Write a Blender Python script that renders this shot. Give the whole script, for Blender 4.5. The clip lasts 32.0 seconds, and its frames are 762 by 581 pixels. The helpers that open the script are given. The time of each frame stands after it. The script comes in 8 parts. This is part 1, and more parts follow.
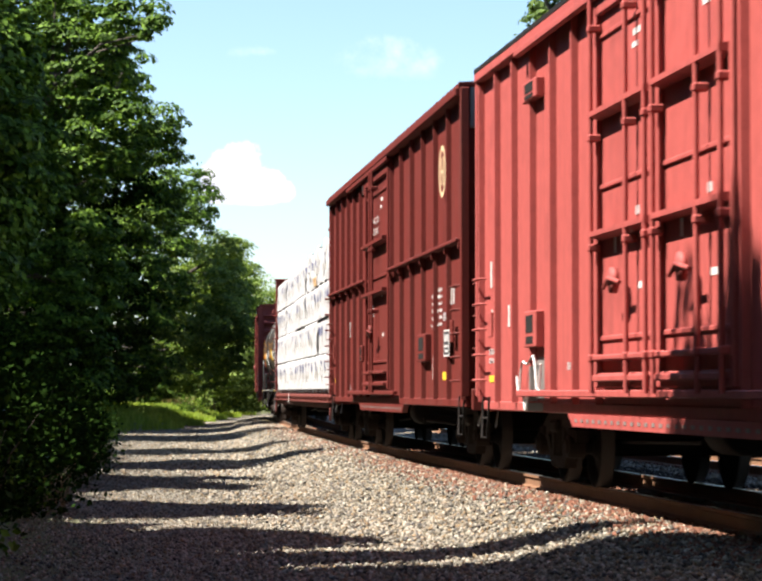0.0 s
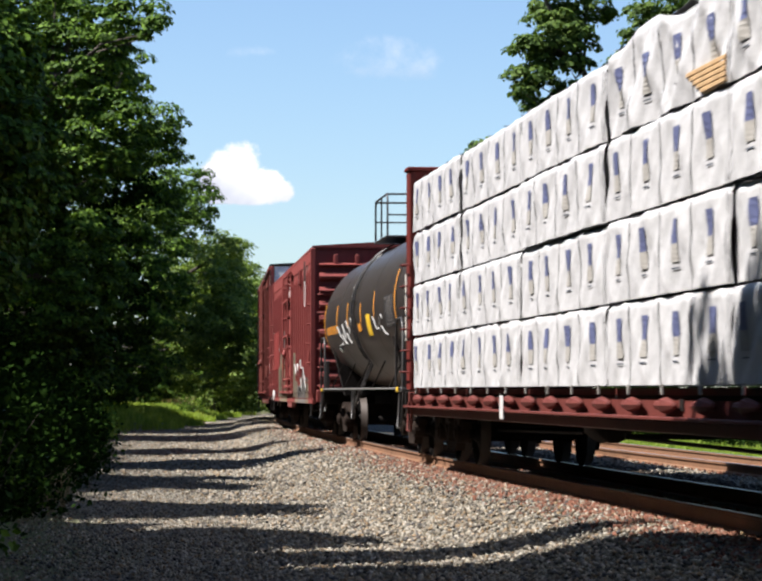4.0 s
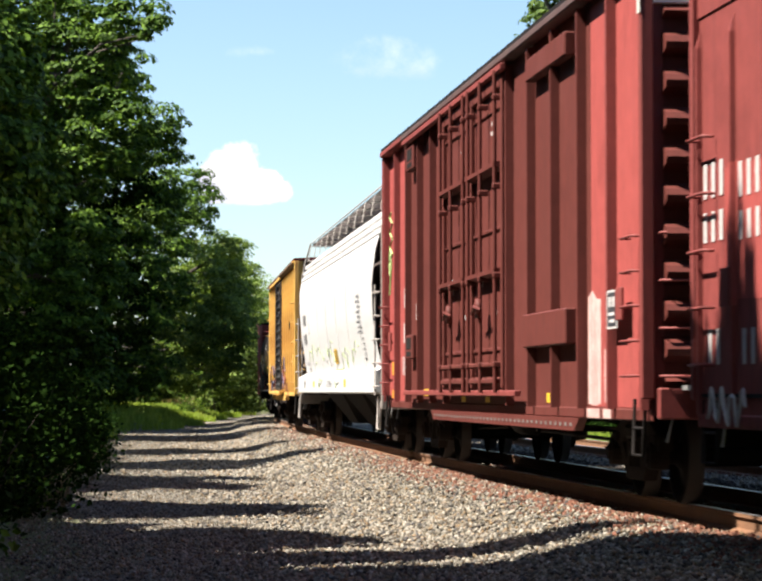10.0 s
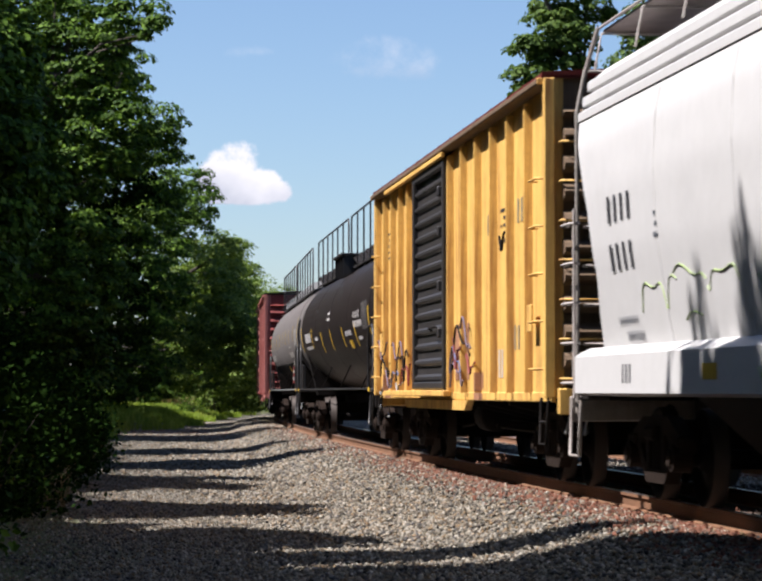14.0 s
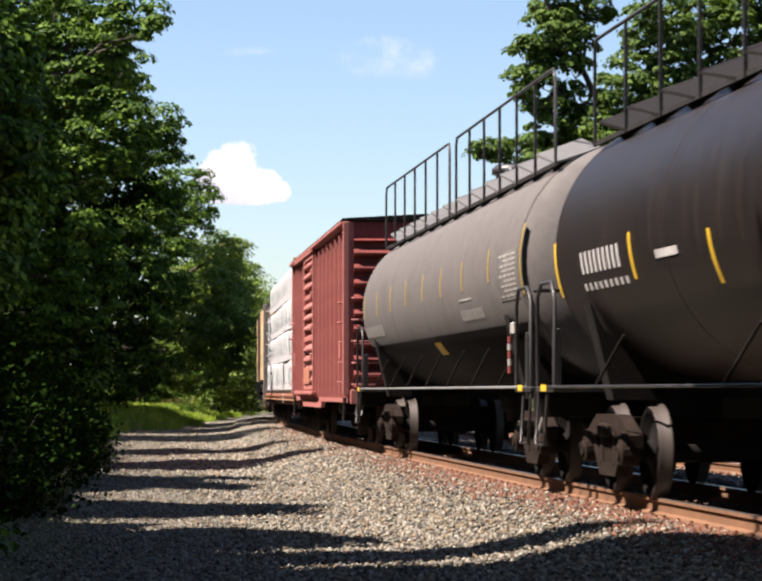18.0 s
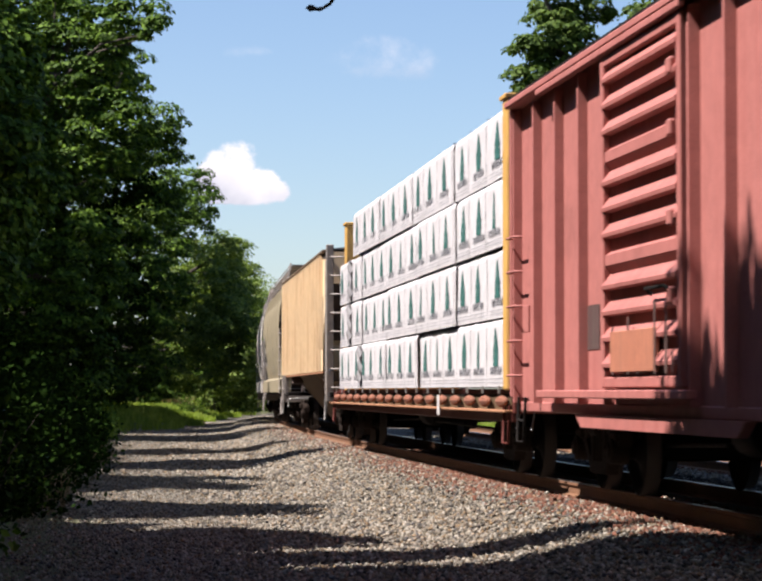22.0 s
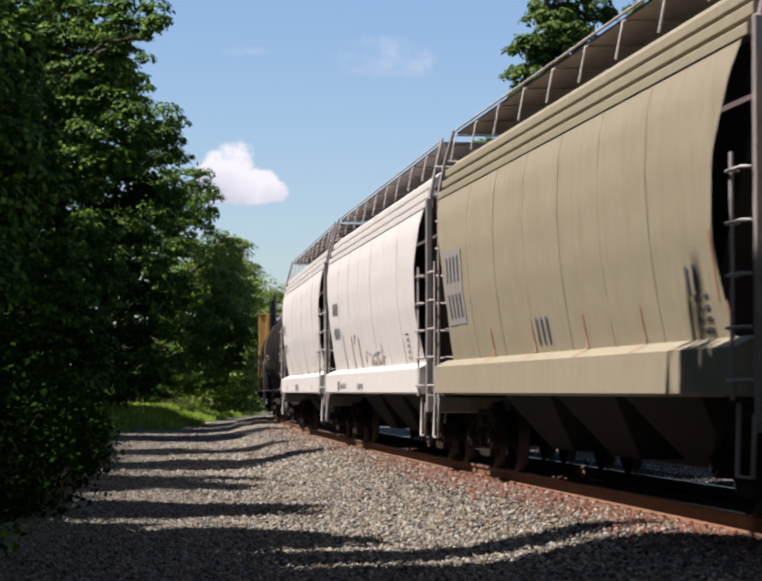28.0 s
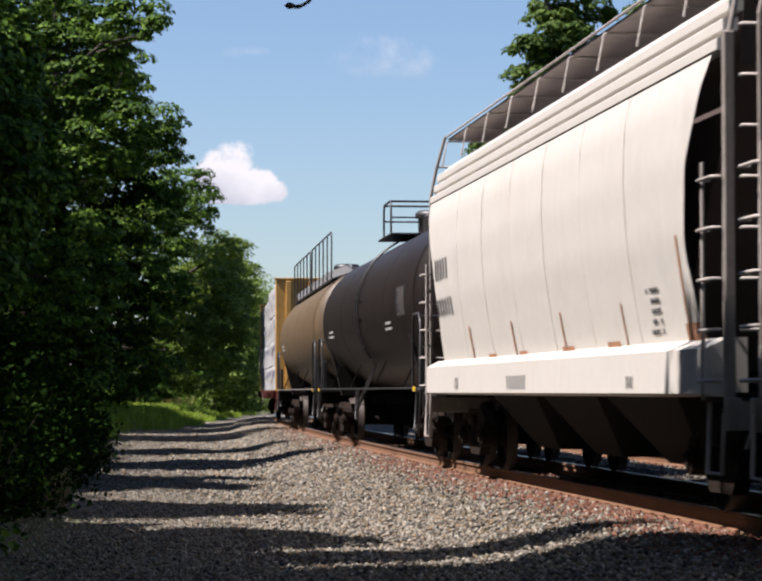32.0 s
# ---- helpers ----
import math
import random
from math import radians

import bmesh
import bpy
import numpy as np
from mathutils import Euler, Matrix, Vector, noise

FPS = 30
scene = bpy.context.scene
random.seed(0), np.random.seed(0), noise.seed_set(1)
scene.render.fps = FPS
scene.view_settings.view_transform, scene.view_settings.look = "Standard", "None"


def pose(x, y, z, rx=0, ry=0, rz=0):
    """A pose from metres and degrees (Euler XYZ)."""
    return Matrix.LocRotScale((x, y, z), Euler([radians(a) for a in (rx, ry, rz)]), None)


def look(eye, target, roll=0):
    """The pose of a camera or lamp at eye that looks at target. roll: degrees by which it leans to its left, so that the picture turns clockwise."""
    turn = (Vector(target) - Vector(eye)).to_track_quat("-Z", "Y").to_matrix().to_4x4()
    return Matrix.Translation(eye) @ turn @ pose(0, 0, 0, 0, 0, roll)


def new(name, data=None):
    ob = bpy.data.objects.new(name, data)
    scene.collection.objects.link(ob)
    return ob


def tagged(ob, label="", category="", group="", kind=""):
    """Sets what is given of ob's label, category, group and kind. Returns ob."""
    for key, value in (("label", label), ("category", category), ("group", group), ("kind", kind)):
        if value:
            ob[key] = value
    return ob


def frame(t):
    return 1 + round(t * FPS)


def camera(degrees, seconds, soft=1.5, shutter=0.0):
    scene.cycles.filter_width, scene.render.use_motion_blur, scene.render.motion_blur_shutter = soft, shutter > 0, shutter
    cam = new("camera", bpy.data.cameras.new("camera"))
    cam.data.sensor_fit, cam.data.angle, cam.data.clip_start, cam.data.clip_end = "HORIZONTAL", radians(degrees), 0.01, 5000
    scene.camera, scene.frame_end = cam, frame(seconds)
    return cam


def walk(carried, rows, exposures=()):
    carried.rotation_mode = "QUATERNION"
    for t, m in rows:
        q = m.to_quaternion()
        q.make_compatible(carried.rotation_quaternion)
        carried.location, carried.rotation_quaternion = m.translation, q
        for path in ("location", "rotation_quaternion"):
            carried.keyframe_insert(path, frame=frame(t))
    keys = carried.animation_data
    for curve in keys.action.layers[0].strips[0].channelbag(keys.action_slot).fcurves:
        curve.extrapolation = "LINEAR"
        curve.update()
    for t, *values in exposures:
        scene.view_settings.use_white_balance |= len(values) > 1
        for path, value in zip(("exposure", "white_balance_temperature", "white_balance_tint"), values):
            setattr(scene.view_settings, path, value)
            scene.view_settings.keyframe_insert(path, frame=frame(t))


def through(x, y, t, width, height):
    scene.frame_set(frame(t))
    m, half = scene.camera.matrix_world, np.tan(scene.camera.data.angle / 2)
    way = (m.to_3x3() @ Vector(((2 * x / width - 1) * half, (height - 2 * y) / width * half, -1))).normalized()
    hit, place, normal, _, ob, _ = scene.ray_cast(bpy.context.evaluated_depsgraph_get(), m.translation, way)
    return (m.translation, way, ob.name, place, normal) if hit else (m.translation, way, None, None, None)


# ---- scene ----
# One straight lens on a tripod beside a curved railway; the train passes from far to near.
EYE_Z, RAIL_Z = 1.55, 0.5665
cam = camera(17.43, 32.0, soft=2.5, shutter=0.3)
TILT = radians(2.408)
VIEW = look((0, 0, EYE_Z), (0, math.cos(TILT), EYE_Z + math.sin(TILT)), 0.77)
EXPOSURES = [(0, 2.06, 6500, 12), (1, 1.97, 6500, 12), (2, 1.73, 6300, 13), (3, 1.53, 6150, 14), (6, 1.61, 6350, 12), (7, 1.79, 6600, 12), (8, 1.89, 6600, 12), (9, 1.86, 6600, 12), (10, 1.86, 6500, 12), (11, 1.73, 6350, 13),
             (12, 1.31, 6150, 17), (13, 1.20, 6050, 17), (14, 1.27, 6050, 17), (17, 1.56, 6520, 18), (18, 1.68, 6620, 18), (20, 1.76, 6620, 18), (21, 1.63, 6520, 18), (22, 1.41, 6320, 19), (23, 1.21, 6170, 19), (25, 1.19, 6120, 19),
             (28, 1.15, 6120, 19), (30, 1.19, 6170, 19), (32, 1.19, 6170, 19)]
walk(cam, [(0, VIEW), (32, VIEW)], EXPOSURES)

# ---- light ----
SUN_EL, SUN_FROM = radians(56), Vector((-0.98, -0.199))
world = bpy.data.worlds.new("sky")
scene.world = world
world.use_nodes = True
wn = world.node_tree
sky = wn.nodes.new("ShaderNodeTexSky")
sky.sky_type, sky.sun_disc, sky.sun_elevation = "NISHITA", False, SUN_EL
sky.sun_rotation = math.atan2(SUN_FROM.x, SUN_FROM.y)
sky.air_density, sky.dust_density, sky.ozone_density = 1.0, 0.45, 2.0
cool = wn.nodes.new("ShaderNodeMix")
cool.data_type, cool.blend_type = "RGBA", "MULTIPLY"
cool.inputs[0].default_value, cool.inputs[7].default_value = 1.0, (0.925, 0.99, 1.03, 1)
wn.links.new(sky.outputs[0], cool.inputs[6])
wn.links.new(cool.outputs[2], wn.nodes["Background"].inputs[0])
wn.nodes["Background"].inputs[1].default_value = 0.0525
sun = new("sun", bpy.data.lights.new("sun", "SUN"))
sun.data.energy, sun.data.angle, sun.data.color = 5.0, radians(0.53), (1.0, 0.94, 0.84)
sun_dir = Vector((SUN_FROM.x * math.cos(SUN_EL), SUN_FROM.y * math.cos(SUN_EL), math.sin(SUN_EL)))
sun.matrix_world = look(sun_dir * 60, (0, 0, 0))

# ---- the line of the track ----
TH0, K0, K1, X0 = -0.13753, 0.000638, 2.927e-6, 6.7885


def heading(s):
    return TH0 + K0 * s + K1 * s * s / 2


_S = np.arange(-120.0, 520.0, 0.25)
_H = TH0 + K0 * _S + K1 * _S * _S / 2
_X = np.concatenate([[0], np.cumsum((np.sin(_H[1:]) + np.sin(_H[:-1])) / 2 * 0.25)])
_Y = np.concatenate([[0], np.cumsum((np.cos(_H[1:]) + np.cos(_H[:-1])) / 2 * 0.25)])
_X += X0 - np.interp(0, _S, _X)
_Y -= np.interp(0, _S, _Y)


def on_track(s, d=0.0):
    """The place on the ground plan at s along the track and d to its right."""
    h = heading(s)
    return float(np.interp(s, _S, _X)) + d * math.cos(h), float(np.interp(s, _S, _Y)) - d * math.sin(h)


def off_track(x, y):
    """How far right of the track's middle a place lies (arrays)."""
    s = np.interp(y, _Y, _S)
    for _ in range(2):
        h = TH0 + K0 * s + K1 * s * s / 2
        s = s + (x - np.interp(s, _S, _X)) * np.sin(h) + (y - np.interp(s, _S, _Y)) * np.cos(h)
    h = TH0 + K0 * s + K1 * s * s / 2
    return (x - np.interp(s, _S, _X)) * np.cos(h) - (y - np.interp(s, _S, _Y)) * np.sin(h)


# ---- materials ----
def node(nt, kind, **values):
    n = nt.nodes.new(kind)
    for key, value in values.items():
        n.inputs[key].default_value = value
    return n


def plain(name, color, rough=0.6, metal=0.0, vary=0.2, scale=6.0, bump=0.0, streak=0.0, streak_color=(0.1, 0.08, 0.06), fine=60.0, spec=0.5, grime=1.0, dust_sheen=None):
    """Paint, metal or wood with two scales of variation and, if wanted, streaks that run down."""
    m = bpy.data.materials.new(name)
    m.use_nodes = True
    nt = m.node_tree
    bsdf = nt.nodes["Principled BSDF"]
    bsdf.inputs["Roughness"].default_value, bsdf.inputs["Metallic"].default_value = rough, metal
    bsdf.inputs["Specular IOR Level"].default_value = spec
    tc = nt.nodes.new("ShaderNodeTexCoord")
    n1 = node(nt, "ShaderNodeTexNoise", Scale=scale, Detail=4.0)
    n2 = node(nt, "ShaderNodeTexNoise", Scale=fine, Detail=3.0)
    for n in (n1, n2):
        nt.links.new(tc.outputs["Object"], n.inputs["Vector"])
    add = nt.nodes.new("ShaderNodeMath")
    add.operation = "ADD"
    nt.links.new(n1.outputs[0], add.inputs[0])
    nt.links.new(n2.outputs[0], add.inputs[1])
    rng = node(nt, "ShaderNodeMapRange")
    rng.inputs["From Min"].default_value, rng.inputs["From Max"].default_value = 0.55, 1.45
    rng.inputs["To Min"].default_value, rng.inputs["To Max"].default_value = 1 - vary, 1 + vary
    nt.links.new(add.outputs[0], rng.inputs["Value"])
    mul = nt.nodes.new("ShaderNodeMix")
    mul.data_type, mul.blend_type = "RGBA", "MULTIPLY"
    mul.inputs[0].default_value = 1.0
    mul.inputs[6].default_value = (*color, 1)
    nt.links.new(rng.outputs[0], mul.inputs[7])
    out = mul.outputs[2]
    if streak > 0:
        mp = node(nt, "ShaderNodeMapping")
        mp.inputs["Scale"].default_value = (5.0, 5.0, 0.28)
        nt.links.new(tc.outputs["Object"], mp.inputs["Vector"])
        n3 = node(nt, "ShaderNodeTexNoise", Scale=1.6, Detail=5.0, Roughness=0.65)
        nt.links.new(mp.outputs[0], n3.inputs["Vector"])
        r3 = node(nt, "ShaderNodeMapRange")
        r3.inputs["From Min"].default_value, r3.inputs["From Max"].default_value = 0.47, 0.70
        r3.inputs["To Max"].default_value = streak
        nt.links.new(n3.outputs[0], r3.inputs["Value"])
        mx = nt.nodes.new("ShaderNodeMix")
        mx.data_type = "RGBA"
        mx.inputs[7].default_value = (*streak_color, 1)
        nt.links.new(r3.outputs[0], mx.inputs[0])
        nt.links.new(out, mx.inputs[6])
        out = mx.outputs[2]
    if streak > 0:
        # bleached areas and small rust spots
        n4 = node(nt, "ShaderNodeTexNoise", Scale=0.9, Detail=6.0, Roughness=0.7)
        n5 = node(nt, "ShaderNodeTexNoise", Scale=7.0, Detail=6.0, Roughness=0.75)
        for n, lo, hi, top, col in ((n4, 0.54, 0.72, 0.22, [min(1, c * 1.3 + 0.015) for c in color]), (n5, 0.66, 0.72, 0.65, (0.11, 0.05, 0.03)), (n4, 0.44, 0.30, 0.35, [c * 0.45 for c in color])):
            if not n.inputs["Vector"].is_linked:
                nt.links.new(tc.outputs["Object"], n.inputs["Vector"])
            rr = node(nt, "ShaderNodeMapRange")
            rr.inputs["From Min"].default_value, rr.inputs["From Max"].default_value, rr.inputs["To Max"].default_value = lo, hi, top * grime
            nt.links.new(n.outputs[0], rr.inputs["Value"])
            mx = nt.nodes.new("ShaderNodeMix")
            mx.data_type = "RGBA"
            mx.inputs[7].default_value = (*col, 1)
            nt.links.new(rr.outputs[0], mx.inputs[0])
            nt.links.new(out, mx.inputs[6])
            out = mx.outputs[2]
    if dust_sheen:
        # brown dust and the gravel's reflection, both painted on the lower shell
        sep, n6 = nt.nodes.new("ShaderNodeSeparateXYZ"), node(nt, "ShaderNodeTexNoise", Scale=1.3, Detail=6.0, Roughness=0.65)
        nt.links.new(tc.outputs["Object"], sep.inputs[0])
        nt.links.new(tc.outputs["Object"], n6.inputs["Vector"])
        wob = nt.nodes.new("ShaderNodeMath")
        wob.operation = "MULTIPLY_ADD"
        wob.inputs[1].default_value = 0.9
        nt.links.new(n6.outputs[0], wob.inputs[0])
        nt.links.new(sep.outputs[2], wob.inputs[2])
        rd = node(nt, "ShaderNodeMapRange")
        rd.inputs["From Min"].default_value, rd.inputs["From Max"].default_value, rd.inputs["To Max"].default_value = 2.75, 2.2, dust_sheen[3]
        nt.links.new(wob.outputs[0], rd.inputs["Value"])
        mx = nt.nodes.new("ShaderNodeMix")
        mx.data_type = "RGBA"
        mx.inputs[7].default_value = (*dust_sheen[:3], 1)
        nt.links.new(rd.outputs[0], mx.inputs[0])
        nt.links.new(out, mx.inputs[6])
        out = mx.outputs[2]
    nt.links.new(out, bsdf.inputs["Base Color"])
    if bump > 0:
        b = node(nt, "ShaderNodeBump", Strength=bump, Distance=0.02)
        nt.links.new(add.outputs[0], b.inputs["Height"])
        nt.links.new(b.outputs[0], bsdf.inputs["Normal"])
    return m


def leaf_material(name, color, warm, through=0.28, gloss=0.08):
    m = bpy.data.materials.new(name)
    m.use_nodes = True
    nt = m.node_tree
    nt.nodes.remove(nt.nodes["Principled BSDF"])
    geo = nt.nodes.new("ShaderNodeNewGeometry")
    mx = nt.nodes.new("ShaderNodeMix")
    mx.data_type = "RGBA"
    mx.inputs[6].default_value, mx.inputs[7].default_value = (*color, 1), (*warm, 1)
    few = nt.nodes.new("ShaderNodeMath")
    few.operation = "POWER"
    few.inputs[1].default_value = 1.6
    nt.links.new(geo.outputs["Random Per Island"], few.inputs[0])
    nt.links.new(few.outputs[0], mx.inputs[0])
    dif = nt.nodes.new("ShaderNodeBsdfPrincipled")
    dif.inputs["Roughness"].default_value = 0.6
    dif.inputs["Specular IOR Level"].default_value = gloss
    tra = nt.nodes.new("ShaderNodeBsdfTranslucent")
    br = nt.nodes.new("ShaderNodeMix")
    br.data_type, br.blend_type = "RGBA", "MULTIPLY"
    br.inputs[0].default_value = 1.0
    br.inputs[7].default_value = (1.3, 1.4, 0.45, 1)
    nt.links.new(mx.outputs[2], br.inputs[6])
    nt.links.new(mx.outputs[2], dif.inputs["Base Color"])
    nt.links.new(br.outputs[2], tra.inputs["Color"])
    ms = nt.nodes.new("ShaderNodeMixShader")
    ms.inputs[0].default_value = through
    nt.links.new(dif.outputs[0], ms.inputs[1])
    nt.links.new(tra.outputs[0], ms.inputs[2])
    nt.links.new(ms.outputs[0], nt.nodes["Material Output"].inputs["Surface"])
    return m


def ground_material():
    """Gravel on the path and the ballast, earth and grass outside them; told apart by the lie of the land alone."""
    m = bpy.data.materials.new("ground")
    m.use_nodes = True
    nt = m.node_tree
    bsdf = nt.nodes["Principled BSDF"]
    bsdf.inputs["Roughness"].default_value, bsdf.inputs["Specular IOR Level"].default_value = 0.95, 0.1
    tc = nt.nodes.new("ShaderNodeTexCoord")
    at = nt.nodes.new("ShaderNodeAttribute")
    at.attribute_name = "gravel"
    vor = node(nt, "ShaderNodeTexVoronoi", Scale=17.0)
    vor2 = node(nt, "ShaderNodeTexVoronoi", Scale=17.0)
    vor2.feature = "DISTANCE_TO_EDGE"
    big = node(nt, "ShaderNodeTexNoise", Scale=0.7, Detail=5.0)
    for n in (vor, vor2, big):
        nt.links.new(tc.outputs["Object"], n.inputs["Vector"])
    ramp = nt.nodes.new("ShaderNodeValToRGB")
    el = ramp.color_ramp.elements
    el[0].position, el[0].color = 0.0, (0.05, 0.045, 0.04, 1)
    el[1].position, el[1].color = 1.0, (0.20, 0.185, 0.15, 1)
    e = el.new(0.45)
    e.color = (0.115, 0.105, 0.088, 1)
    sep = nt.nodes.new("ShaderNodeSeparateColor")
    nt.links.new(vor.outputs["Color"], sep.inputs[0])
    nt.links.new(sep.outputs[0], ramp.inputs[0])
    earth = nt.nodes.new("ShaderNodeMix")
    earth.data_type = "RGBA"
    earth.inputs[6].default_value, earth.inputs[7].default_value = (0.05, 0.075, 0.02, 1), (0.10, 0.085, 0.05, 1)
    nt.links.new(big.outputs[0], earth.inputs[0])
    mx = nt.nodes.new("ShaderNodeMix")
    mx.data_type = "RGBA"
    nt.links.new(at.outputs["Fac"], mx.inputs[0])
    nt.links.new(earth.outputs[2], mx.inputs[6])
    nt.links.new(ramp.outputs[0], mx.inputs[7])
    nt.links.new(mx.outputs[2], bsdf.inputs["Base Color"])
    b = node(nt, "ShaderNodeBump", Strength=0.8, Distance=0.03)
    nt.links.new(vor2.outputs["Distance"], b.inputs["Height"])
    nt.links.new(b.outputs[0], bsdf.inputs["Normal"])
    return m


def stone_material(name, ends):
    m = bpy.data.materials.new(name)
    m.use_nodes = True
    nt = m.node_tree
    bsdf = nt.nodes["Principled BSDF"]
    bsdf.inputs["Roughness"].default_value, bsdf.inputs["Specular IOR Level"].default_value = 0.9, 0.12
    geo = nt.nodes.new("ShaderNodeNewGeometry")
    ramp = nt.nodes.new("ShaderNodeValToRGB")
    el = ramp.color_ramp.elements
    el[0].color, el[1].color = (*ends[0], 1), (*ends[-1], 1)
    for i, c in enumerate(ends[1:-1]):
        el.new((i + 1) / (len(ends) - 1)).color = (*c, 1)
    nt.links.new(geo.outputs["Random Per Island"], ramp.inputs[0])
    nt.links.new(ramp.outputs[0], bsdf.inputs["Base Color"])
    return m


